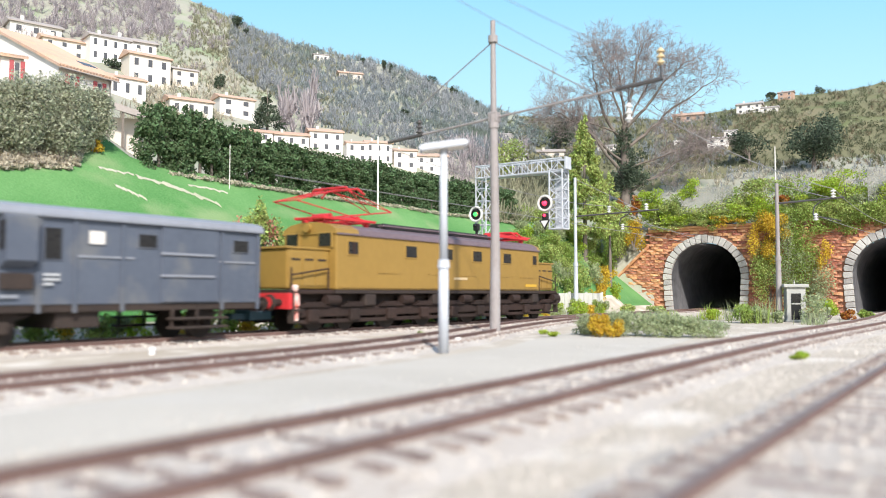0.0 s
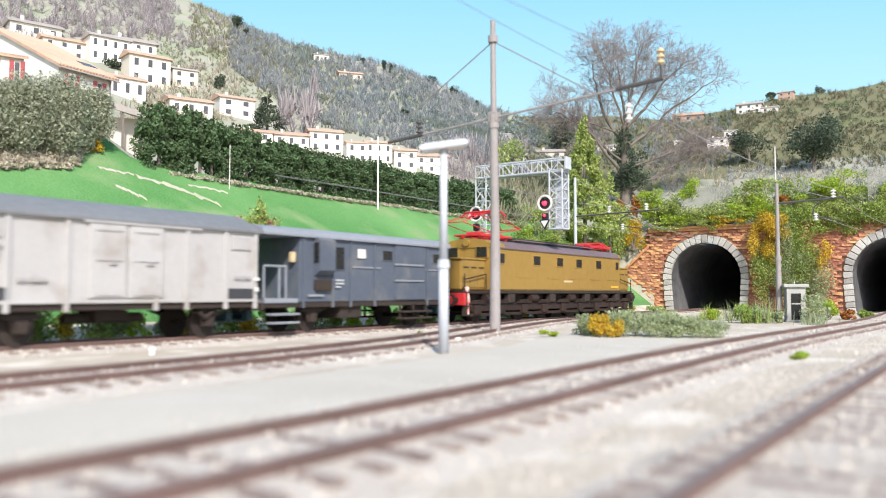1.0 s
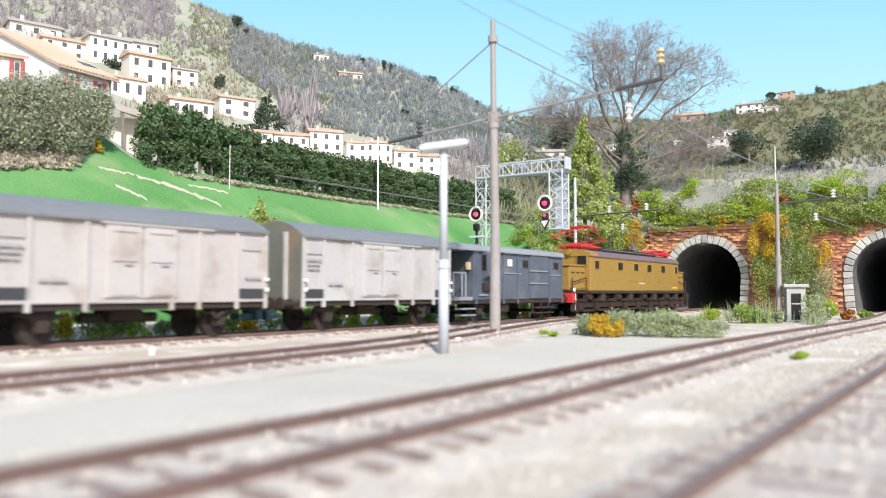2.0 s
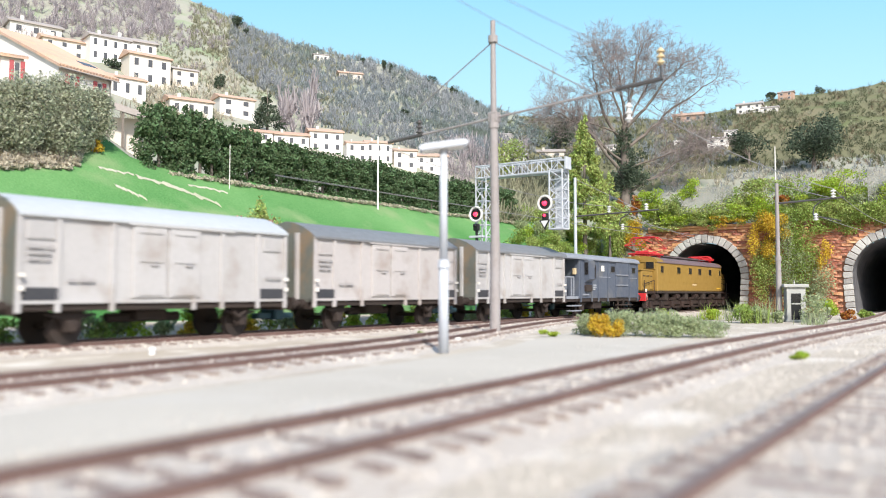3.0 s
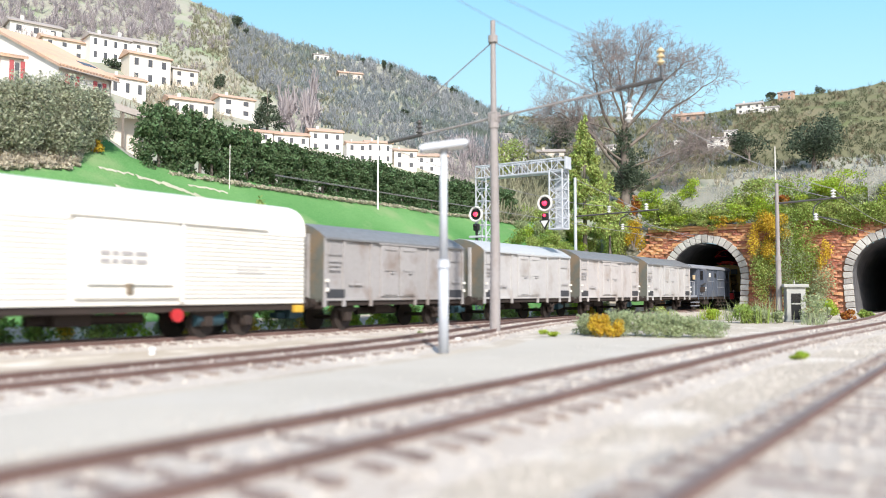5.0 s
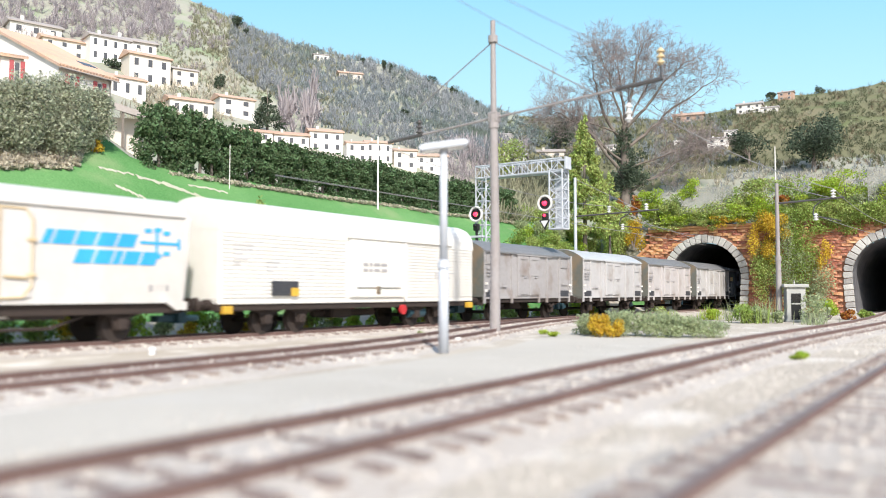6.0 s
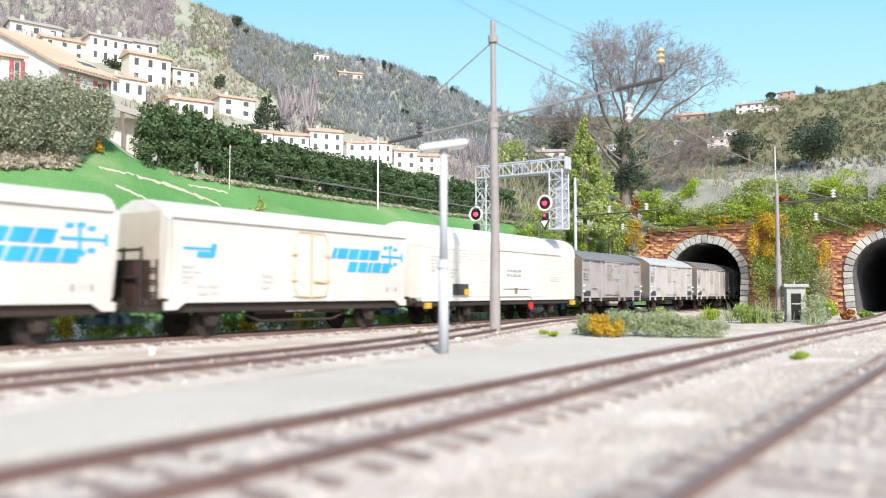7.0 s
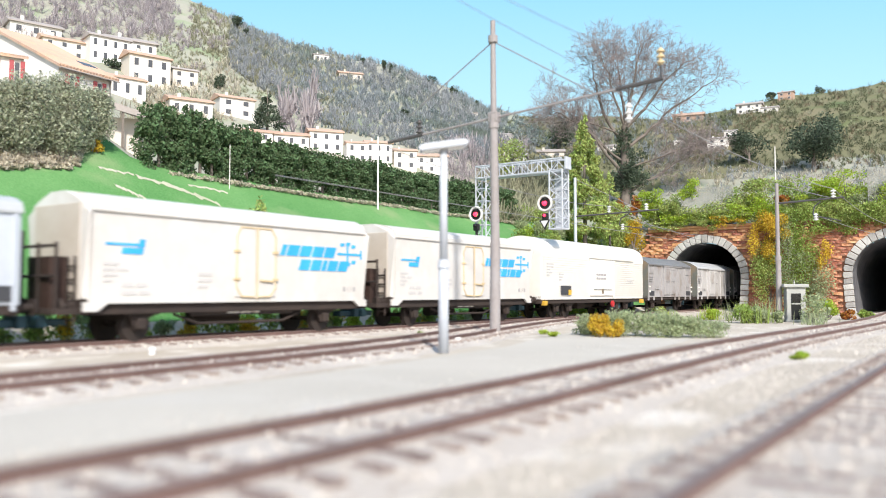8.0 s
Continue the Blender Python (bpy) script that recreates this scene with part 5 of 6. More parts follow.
            part("marker_face", prism(fresh(), ((yy - 2.5, z - 10.6), (yy + 2.5, z - 10.6), (yy, z - 14.6)), "x", sx - 0.9, sx - 0.6), "porcelain", t)
        else:
            part("stand_box", box(fresh(), sx - 0.5, sx + 4, yy - 5, yy + 5, z - 15, z - 13.6, 0.2), "post_grey", t)
            part("post_pipe", rod(fresh(), (sx + 1, yy, z - 30), (sx + 1, yy, z - 6), 0.9), "lamp_black", t)


station_lamp()
line_mast()
bracket_mast(573, 270, 107, 66, 77, "post_grey", "slim pale grey catenary mast behind the main track")
bracket_mast(546, 117, 88, 39, 75, "mast_grey", "grey catenary mast with bracket arm beside a hut", (0.84,))
signal_gantry()
overhead_wire("contact_wire", ((230, 240, 62.4), (300, 240, 62.4), (573, 240, 62.4), (806, 240, 62)), 0.2, "thin dark contact wire over the main track")
overhead_wire("carrier_wire", ((300, 238, 84), (573, 240, 80), (800, 240, 72)), 0.2, "thin dark carrier wire over the main track", 6)
overhead_wire("carrier_wire", ((573, 228, 71), (690, 236, 70), (806, 240, 66)), 0.2, "thin steady wire leading into the tunnel", 1)
overhead_wire("carrier_wire", ((300, 127, 97), (546, 84, 79), (806, 76, 74)), 0.24, "thin dark carrier wire over the loop track", 5)
overhead_wire("contact_wire", ((546, 94, 63), (806, 76, 62)), 0.2, "thin dark contact wire over the loop track", 1)
overhead_wire("guy_wire", ((100, 90, 78), (300, 112, 104)), 0.1, "dark wire reaching the cross arm insulator", 0.5)
overhead_wire("guy_wire", (spot(700, -72, 190), spot(1000, 95, 290), spot(1085, 145, 325)), 0.1, "dark wire hanging beside the mast", 0.3)


# ---- small structures ----
def phone_hut():
    x, y, _ = spot(1405, 519, 512)
    t = thing("relay_hut", x, y, -3, "small grey concrete telephone hut with flat slab roof", "hut", rz=22)
    part("wall", box(fresh(), -5, 5, -5.5, 5.5, 0, 21.5, 0.3), "concrete", t)
    part("roof_slab", box(fresh(), -6.6, 6.6, -7.4, 7.4, 21.5, 23.6, 0.5), "concrete", t)
    part("finial", rod(fresh(), (0, 0, 23.4), (0, 0, 26), 0.5, 0.3), "concrete", t)
    part("plinth", box(fresh(), -5.6, 5.6, -6.2, 6.2, 0, 1.4, 0.2), "concrete", t)
    door = part("door", box(fresh(), -5.3, -4.9, -2.8, 3.0, 1.4, 17.8, 0.1), "lamp_black", t, "dark metal door")
    for z0, z1, y0, y1 in ((12.2, 16.8, -2.2, -0.1), (12.2, 16.8, 0.3, 2.4)):
        part("pane", box(fresh(), -5.45, -5.2, y0, y1, z0, z1), "glass", door)
    part("door_bar", box(fresh(), -5.6, -5.3, -2.6, 2.8, 11, 11.8), "concrete", door)


def picket_fence():
    t = thing("picket_fence", 0, 0, 0, "low weathered white picket fence behind the main track", "fence")
    first = None
    for i in range(38):
        x = 545 + i * 2.45
        if first is None:
            bm = box(fresh(), -0.75, 0.75, -0.35, 0.35, -2, 15, 0.12)
            first = part("picket", bm, "picket", t, at=pose(x * MM, 0.2755, 0))
        else:
            o = new("picket", first.data)
            o.parent = t
            o.matrix_basis = pose(x * MM, 0.2755, random.uniform(-0.2, 0.2) * MM, 0, random.uniform(-1.5, 1.5), 0)
    for z in (2.6, 11.4):
        part("fence_rail", box(fresh(), 544, 638, 275.9, 276.7, z, z + 1.3, 0.1), "picket", t)
    for x in (544, 575, 606, 637):
        part("fence_post", box(fresh(), x - 0.9, x + 0.9, 275.8, 277.4, -3, 16, 0.2), "picket", t)


def paving_strip():
    """The trodden path between siding and loop track: a slightly raised grey strip."""
    bm = fresh()
    line = [(-300, 88, 124), (0, 88, 124), (90, 88, 126), (160, 88, 130), (240, 90, 140), (300, 96, 158), (350, 106, 168)]
    rows = []
    for x, a, b in line:
        rows.append([bm.verts.new((x * MM, (a + (b - a) * k / 4 + 1.2 * noise.noise((x * 0.05, k, 0))) * MM, (-2.86 if 0 < k < 4 else -3.02) * MM)) for k in range(5)])
    for p, q in zip(rows, rows[1:]):
        for k in range(4):
            bm.faces.new((p[k], q[k], q[k + 1], p[k + 1]))
    tagged(part("path", bm, "paving", smooth=True), "pale grey trodden path between the tracks", "path", kind="structure")


phone_hut()
picket_fence()
paving_strip()
bm = rod(fresh(), (0, 0, 0), (0, 0, 2.0), 1.5, 1.3, 14)
for i, (px, py) in enumerate(((272, 613), (785, 592), (810, 596))):
    ob = part("point_lantern", rod(rod(fresh(), (0, 0, 0), (0, 0, 1.4), 1.0, 0.9, 12), (0, 0, 1.4), (0, 0, 2.2), 1.3, 0.9, 12), "porcelain")
    d = 15.5 * 1440 / (py - 519)
    x, y = polar((px - 784) / 1440, d)
    ob.matrix_basis = pose(x * MM, y * MM, -2.9 * MM)
    tagged(ob, "small shiny white marker stone beside the rails", "marker", "markers by the track")
bm.free()


# ---- planting by the track ----
def track_planting():
    rng = np.random.default_rng(5)
    kinds = ("leaf", "leaf_bright", "leaf_olive", "leaf", "leaf_yellow", "leaf_pale")
    words = {"leaf": "low green scrub behind the main track", "leaf_bright": "low bright green scrub behind the main track", "leaf_olive": "low olive scrub behind the main track",
             "leaf_yellow": "low yellow flowering scrub behind the main track", "leaf_pale": "low pale grey-green scrub behind the main track"}
    for i in range(84):
        x = 40 + i * 7.0 + rng.uniform(-4, 4)
        k = kinds[int(rng.integers(0, 6))]
        shrub("scrub", x, 266 + rng.uniform(-2, 9), -3, rng.uniform(11, 19), 10, rng.uniform(7, 15), k, words[k], count=260, size=1.1, seed=100 + i, group="scrub behind the track", stems=False)
    # flowering bush on the meadow's edge
    x = across(457, 328)
    shrub("flower_bush", x, 328, height(x, 328) - 1, 17, 13, 37, "leaf_olive", "bushy olive plant with white and red flowers", "bush", 900, 1.5, 31, 14)
    for i, (px, h) in enumerate(((420, 31), (474, 31), (440, 31), (496, 29))):
        x = across(px, 326)
        shrub("flower_bush", x, 326, height(x, 326) - 1, 18, 11, h, "blossom" if i < 2 else "leaf_olive", "small bush with white and red flowers", "bush", 520 if i > 1 else 200, 1.3, 40 + i, 12)
    # long pale tuft with yellow flowers in front of the main track
    for i in range(15):
        a = i / 14
        shrub("ground_cover", 322 + rng.uniform(-8, 8) + 10 * a, 148 - 49 * a, -3, 15, 20, 8 + 4 * math.sin(a * 3.1), "leaf_pale", "pale grey-green ground cover beside the track", "ground cover", 420, 0.8, 60 + i, 10, "pale ground cover", False)
    for i, a in enumerate((0.16, 0.25, 0.34)):
        shrub("yellow_flowers", 311, 146 - 49 * a, -3, 10, 9, 11 - i, "leaf_yellow", "bright yellow flowering cushion in the ground cover", "flowers", 420, 0.8, 80 + i, 9, "yellow cushions", False)
    for px, py, w, mat, lab in ((970, 596, 9, "leaf_bright", "small bright green moss patch"), (1412, 636, 6, "leaf_bright", "small yellow-green tuft on the sand"), (880, 780, 3, "leaf_pale", "tiny yellow-green tuft on the sand"),
                                (745, 592, 4, "leaf_pale", "tiny dry tuft between the rails")):
        d = 18 * 1440 / (py - 519)
        x, y = polar((px - 784) / 1440, d)
        shrub("tuft", x, y, -3, w, w, w * 0.35, mat, lab, "grass tuft", 160, 0.8, int(px), 5, stems=False)
    # grasses and weeds before the tunnel
    for i, (px, py, w, h, mat, n) in enumerate(((1255, 566, 16, 9, "leaf_bright", 90), (1300, 568, 16, 14, "leaf_pale", 90), (1330, 572, 22, 16, "leaf", 130), (1352, 570, 14, 18, "leaf_pale", 90),
                                                (1250, 560, 3, 15, "leaf", 14), (1225, 566, 18, 5, "leaf_pale", 60), (1180, 562, 14, 6, "leaf_bright", 60), (1440, 575, 20, 9, "leaf_pale", 80))):
        d = 18 * 1440 / (py - 519)
        x, y = polar((px - 784) / 1440, d)
        blades("tall_grass", x, y, -3, w, w, h, mat, n, "long green grass blades before the tunnel wall", 200 + i, 1.0, 0.38)
    for i, (px, py, w, h, mat) in enumerate(((1262, 566, 14, 7, "leaf_bright"), (1320, 572, 22, 12, "leaf"), (1345, 572, 18, 12, "leaf_pale"), (1440, 572, 26, 18, "leaf_pale"), (1465, 566, 22, 14, "leaf_bright"),
                                             (1375, 572, 12, 8, "leaf_pale"), (1500, 566, 14, 7, "leaf_rust"), (1530, 566, 14, 7, "leaf"), (1160, 558, 26, 8, "leaf_olive"), (1110, 556, 26, 9, "leaf_olive"))):
        d = 18 * 1440 / (py - 519)
        x, y = polar((px - 784) / 1440, d)
        lab = {"leaf": "dense green bush", "leaf_bright": "bright green bush", "leaf_pale": "pale green bush", "leaf_rust": "rust-coloured low bush", "leaf_olive": "olive low bush"}[mat] + " before the tunnel wall"
        shrub("bush", x, y, -3, w, w * 0.8, h, mat, lab, "bush", 520, 1.2, 230 + i, 10, "bushes before the wall")


track_planting()


# ---- foliage on and round the tunnel wall ----
def wall_foliage():
    rng = np.random.default_rng(8)

    def hang(px, py, wpx, hpx, mat, label, off=9.0, n=600, size=1.5):
        a = (px - 784) / 1440
        d = (WALL_X - off) / (COS + a * SIN)
        x, y, z = spot(px, py, d)
        k = d / 1440
        c, r = [], []
        for i in range(12):
            c.append((rng.uniform(-5, 4), rng.uniform(-0.4, 0.4) * wpx * k, rng.uniform(-0.42, 0.42) * hpx * k))
            s = rng.uniform(0.16, 0.28)
            r.append((5, wpx * k * s, hpx * k * s))
        t = thing("creeper", x, y, z, label, "climbing plant", group="creepers on the wall")
        leaf_cloud("foliage", c, r, int(n * 2.6), size * 0.62, mat, t, int(px * 3 + py), shell=0.3)
        tubes("stem", [((off, 0, -hpx * k * 0.3), p, 0.5, 0.2) for p in c[:5]], "bark", t, 4)

    # between the tunnels
    hang(1400, 440, 110, 180, "leaf", "thick green creeper hanging down the brick wall", 10, 3400, 1.4)
    hang(1420, 500, 100, 110, "leaf_pale", "pale green creeper over the brick wall", 12, 1500, 1.5)
    hang(1360, 500, 60, 120, "leaf_olive", "olive creeper beside the tunnel arch", 10, 1100, 1.5)
    hang(1352, 420, 50, 84, "leaf_yellow", "golden yellow creeper beside the tunnel arch", 15, 1500, 1.3)
    hang(1380, 398, 44, 44, "leaf_yellow", "golden yellow creeper on the brick wall", 15, 800, 1.3)
    hang(1462, 450, 26, 50, "leaf_yellow", "yellow-green creeper beside the second arch", 12, 300, 1.4)
    hang(1395, 470, 40, 190, "leaf_pale", "long silvery creeper hanging down the wall", 16, 700, 1.1)
    # on top of the wall
    tops = (("leaf", 1170, 375, 110, 60), ("leaf_bright", 1150, 352, 50, 30), ("leaf_bright", 1222, 335, 46, 34), ("leaf_olive", 1240, 380, 140, 40), ("leaf_bright", 1310, 378, 50, 34), ("leaf", 1310, 350, 90, 60),
            ("leaf_olive", 1370, 350, 120, 70), ("leaf", 1420, 350, 110, 80), ("leaf_olive", 1470, 360, 110, 70), ("leaf_bright", 1500, 328, 90, 50), ("leaf", 1530, 370, 100, 70), ("leaf_bright", 1560, 350, 60, 60),
            ("leaf_rust", 1386, 354, 26, 16), ("leaf_pale", 1185, 365, 90, 46), ("leaf_bright", 1345, 372, 70, 30), ("leaf_pale", 1440, 372, 90, 50), ("leaf_bright", 1450, 335, 70, 34), ("leaf_pale", 1540, 350, 80, 50),
            ("leaf_bright", 1200, 388, 60, 22), ("leaf_bright", 1265, 388, 50, 18), ("leaf_olive", 1560, 380, 120, 40), ("leaf_yellow", 1290, 392, 60, 18), ("leaf_olive", 1200, 400, 110, 16), ("leaf", 1480, 400, 80, 40))
    for i, (m, px, py, w, h) in enumerate(tops):
        name = {"leaf": "green", "leaf_bright": "bright green", "leaf_olive": "olive", "leaf_rust": "reddish brown", "leaf_yellow": "yellow", "leaf_pale": "pale green"}[m]
        hang(px, py, w, h, m, name + " leafy plant spilling over the wall top", -4.0 if h > 40 else 4.0, int(w * h * 0.16) + 150, 1.6)
    # the unbroken planting along the wall's top edge
    along = np.random.default_rng(64)
    for px in range(1150, 1580, 19):
        m = ("leaf", "leaf_olive", "leaf", "leaf_bright", "leaf_olive", "leaf_olive")[int(along.integers(0, 6))]
        name = {"leaf": "green", "leaf_bright": "bright green", "leaf_olive": "olive"}[m]
        low = 16 if 1195 < px < 1310 else 0
        hang(px, 374 + low + along.uniform(-14, 8), along.uniform(34, 60), along.uniform(26, 44) - low, m, name + " cushion plant along the wall top", 3.0, 620, 1.35)
    # left of the first tunnel: a planted bank
    bank = (("leaf_olive", 1096, 420, 60, 76, 837), ("leaf", 1100, 385, 90, 64, 842), ("leaf_yellow", 1122, 414, 50, 58, 832), ("leaf", 1078, 440, 50, 100, 840), ("leaf_rust", 1100, 374, 40, 44, 834),
            ("leaf_rust", 1128, 362, 28, 40, 832), ("leaf", 1060, 350, 60, 80, 860))
    for i, (m, px, py, w, h, d) in enumerate(bank):
        x, y, z = spot(px, py + h / 2, d)
        k = d / 1440
        name = {"leaf": "green", "leaf_bright": "bright green", "leaf_olive": "olive-green", "leaf_rust": "autumn-red", "leaf_yellow": "golden yellow", "leaf_pale": "pale green"}[m]
        t = shrub("bush", x, y, z, w * k, w * k * 0.8, h * k, m, name + " bush on the bank beside the tunnel", "bush", int(w * h * 0.24) + 250, 1.4, 300 + i, 16, "bushes on the bank")


wall_foliage()


def bank_planting():
    """Dense mixed bushes covering the mound beside the tunnel wall."""
    rng = np.random.default_rng(68)
    words = {"leaf": "green", "leaf_olive": "olive-green", "leaf_pale": "pale green", "leaf_bright": "bright green", "leaf_yellow": "golden yellow"}
    for row in range(7):
        for col in range(9):
            px, py = 918 + col * 21 + rng.uniform(-9, 9), 352 + row * 29 + rng.uniform(-9, 9)
            a = (px - 784) / 1440
            d = 560.0
            while d < 860:
                x, y = polar(a, d)
                if height(x, y) >= EYE + (519 - py) / 1440 * d:
                    break
                d += 2.0
            m = ("leaf", "leaf_olive", "leaf_olive", "leaf", "leaf_pale", "leaf_olive", "leaf", "leaf_bright")[int(rng.integers(0, 8))]
            if row > 4 and col > 5 and rng.random() < 0.4:
                m = "leaf_yellow"
            x, y = polar(a, d)
            w, h = rng.uniform(18, 28), rng.uniform(16, 26)
            shrub("bush", x, y, height(x, y) - 6, w, w, h, m, words[m] + " bush on the bank beside the tunnel", "bush", 620, 1.25, 700 + row * 9 + col, 12, "bushes on the bank", False)


bank_planting()


# ---- trees ----
def grow(rng, start, way, length, radius, depth, out, spread=0.55, up=0.12, twist=0.18):
    """A limb in short bent pieces that forks into thinner ones."""
    p, w = Vector(start), Vector(way).normalized()
    n = 3
    for i in range(n):
        w = (w + Vector(rng.normal(size=3)) * twist + Vector((0, 0, up))).normalized()
        q = p + w * length / n
        r0, r1 = radius * (1 - 0.3 * i / n), radius * (1 - 0.3 * (i + 1) / n)
        out.append((p, q, r0, r1))
        p = q
        if depth > 0 and i > 0:
            side = (w + Vector(rng.normal(size=3)) * spread * 1.3).normalized()
            grow(rng, p, side, length * rng.uniform(0.5, 0.75), radius * 0.5, depth - 1, out, spread, up, twist)
    if depth > 0:
        for _ in range(2):
            grow(rng, p, (w + Vector(rng.normal(size=3)) * spread).normalized(), length * rng.uniform(0.6, 0.85), radius * 0.62, depth - 1, out, spread, up, twist)


def bare_tree():
    """A fan of long limbs from one ivy-clad trunk, each limb bending from one lean to another and breaking into twigs."""
    x, y, z = spot(1108, 322, 960)
    z = min(z, height(x, y) + 2)
    t = thing("bare_tree", x, y, z, "large leafless tree with spreading branches above the tunnels", "tree")
    rng = np.random.default_rng(12)
    side, back, up = Vector((SIN, -COS, 0)), Vector((COS, SIN, 0)), Vector((0, 0, 1))
    k = 960 / 1440
    seg = [(up * -6, up * 60, 6.0, 4.6), (up * 60, up * 92, 4.6, 3.4)]
    twigs = []
    for start, lean, end, length, r in ((22, -28, -62, 215, 2.6), (70, -36, -4, 190, 2.3), (88, -4, -14, 165, 2.2), (90, 12, 14, 175, 2.2), (86, 34, 46, 180, 2.2), (58, 46, 60, 240, 2.4),
                                        (12, 62, 48, 185, 2.2), (76, -62, -84, 150, 1.4), (84, 24, 30, 165, 1.6), (92, -20, -28, 165, 1.6), (40, 66, 74, 160, 1.4), (48, -48, -40, 190, 1.8)):
        n = 12
        p = up * start
        deep = rng.uniform(-0.25, 0.25)
        for i in range(n):
            a = radians(lean + (end - lean) * i / n + rng.normal() * 7)
            way = (side * math.sin(a) + up * math.cos(a) + back * (deep + rng.normal() * 0.08)).normalized()
            q = p + way * length * 0.88 * k / n
            seg.append((p, q, r * (1 - 0.85 * i / n), r * (1 - 0.85 * (i + 1) / n)))
            p = q
            if i > 2:
                for _ in range(2 if i < 6 else 3):
                    off = (way + side * rng.normal() * 0.65 + up * rng.normal() * 0.55 + back * rng.normal() * 0.5).normalized()
                    grow(rng, p, off, k * rng.uniform(18, 30), 0.55 * (1.15 - 0.6 * i / n), 3, twigs, 0.6, 0.05, 0.16)
    tubes("trunk", seg, "bark", t, 6)
    tw = tubes("twig", [(a, b, max(ra, 0.15), max(rb, 0.11)) for a, b, ra, rb in twigs], "twig", t, 3)
    tagged(tw, kind="stuff")
    c = [(rng.normal() * 11, rng.normal() * 11, rng.uniform(-8, 66)) for _ in range(40)]
    c += [(rng.normal() * 3, rng.normal() * 3, rng.uniform(60, 88)) for _ in range(8)]
    leaf_cloud("ivy", c, [5 + 6 * rng.random() for _ in c], 6500, 1.3, "leaf_dark", t, 77, shell=0.2)


def conifer(px, base, top, depth, wpx, mat, label, n=1800, size=1.7, seed=3):
    x, y, z = spot(px, base, depth)
    k = depth / 1440
    h = (base - top) * k
    t = thing("conifer", x, y, z, label, "tree")
    rng = np.random.default_rng(seed)
    c, r = [], []
    for i in range(60):
        u = rng.random() ** 1.3
        rad = wpx * k / 2 * (1 - u) ** 0.85
        a = rng.uniform(0, 6.28)
        c.append((math.cos(a) * rad * 0.7, math.sin(a) * rad * 0.7, h * (0.04 + 0.93 * u)))
        r.append((rad * 0.32 + 0.8, rad * 0.32 + 0.8, h * 0.05))
    g = height(x, y)
    tubes("trunk", [((0, 0, min(-2, g - z - 1)), (0, 0, h * 0.96), wpx * k * 0.03 + 0.5, 0.2)], "bark", t, 6)
    leaf_cloud("crown", c, r, n * 2, size * 0.66, mat, t, seed, shell=0.2)
    return t


def leafy_tree(px, base, top, wpx, mat, label, seed, n=700, size=1.8, depth=None):
    x, y, z, d = site(px, base) if depth is None else (*spot(px, base, depth), depth)
    k = d / 1440
    h, w = (base - top) * k, wpx * k
    t = thing("tree", x, y, z - 1, label, "tree")
    rng = np.random.default_rng(seed)
    c, r = [], []
    for i in range(16):
        a, q = rng.uniform(0, 6.28), rng.random() ** 0.5
        c.append((math.cos(a) * q * w * 0.34, math.sin(a) * q * w * 0.34, h * rng.uniform(0.28, 0.84)))
        s = rng.uniform(0.13, 0.24)
        r.append((w * s, w * s, h * s))
    leaf_cloud("crown", c, r, n * 2, size * 0.66, mat, t, seed, shell=0.3)
    tubes("trunk", [((0, 0, -2), (0, 0, h * 0.5), w * 0.04 + 0.4, 0.4)] + [((0, 0, h * 0.25), p, 0.6, 0.2) for p in c[:7]], "bark", t, 5)


bare_tree()
conifer(1036, 420, 192, 730, 120, "leaf_olive", "tall slender green conifer beside the tunnels", 9500, 1.9, 3)
conifer(1080, 420, 300, 790, 90, "leaf_olive", "broad olive conifer on the bank", 1500, 1.8, 4)
for i, (px, base, top, w) in enumerate(((152, 262, 162, 76), (98, 270, 148, 110), (35, 271, 146, 120), (-30, 268, 148, 130))):
    x, y, z, d = site(px, base)
    k = d / 1440
    shrub("bush", x, y, z - 2, w * k * 1.35, w * k * 0.9, (base - top) * k * 1.25, "bush_haze_grey", "broad evergreen bush at the meadow's edge, paled to grey-green for haze", "bush", 9000, 1.2, 15 + i, 46, "evergreen bushes")
x, y, z, d = site(165, 268)
shrub("forsythia", x, y, z - 1, 9, 8, 9, "leaf_yellow", "small yellow flowering bush on the lawn", "bush", 300, 1.1, 91, 8)
x, y, z, d = site(215, 252)
t = thing("sapling", x, y, z - 1, "small leafless pale sapling on the lawn", "tree")
twigs = []
for lean in (-0.5, -0.2, 0.05, 0.3, 0.6):
    grow(np.random.default_rng(int(50 + lean * 10)), (0, 0, 0), (SIN * lean, -COS * lean, 1), 15, 0.5, 2, twigs, 0.4, 0.1, 0.12)
tubes("branch", twigs, "dry", t, 4)
conifer(470, 242, 154, site(470, 240)[3], 84, "leaf_dark", "dark green cedar among the houses", 2600, 1.6, 17)
leafy_tree(1445, 302, 190, 118, "leaf_dark", "large dark evergreen tree above the tunnels", 18, 2400, 2.4)
leafy_tree(1330, 290, 225, 80, "leaf_dark", "dark rounded tree below the villas", 19, 1200, 2.2)
leafy_tree(1460, 160, 132, 24, "leaf_dark", "dark tree beside a villa on the ridge", 20, 350, 2.4)
leafy_tree(1372, 175, 158, 20, "leaf_dark", "dark tree beside a villa on the ridge", 21, 300, 2.4)
leafy_tree(905, 330, 240, 66, "leaf_olive", "olive tree clump behind the gantry", 22, 900, 2.2)
leafy_tree(990, 265, 215, 70, "leaf_dark", "dark green trees on the far slope", 23, 900, 2.4)
leafy_tree(716, 205, 190, 18, "leaf_dark", "dark tree on the wooded slope", 24, 200, 2.2)
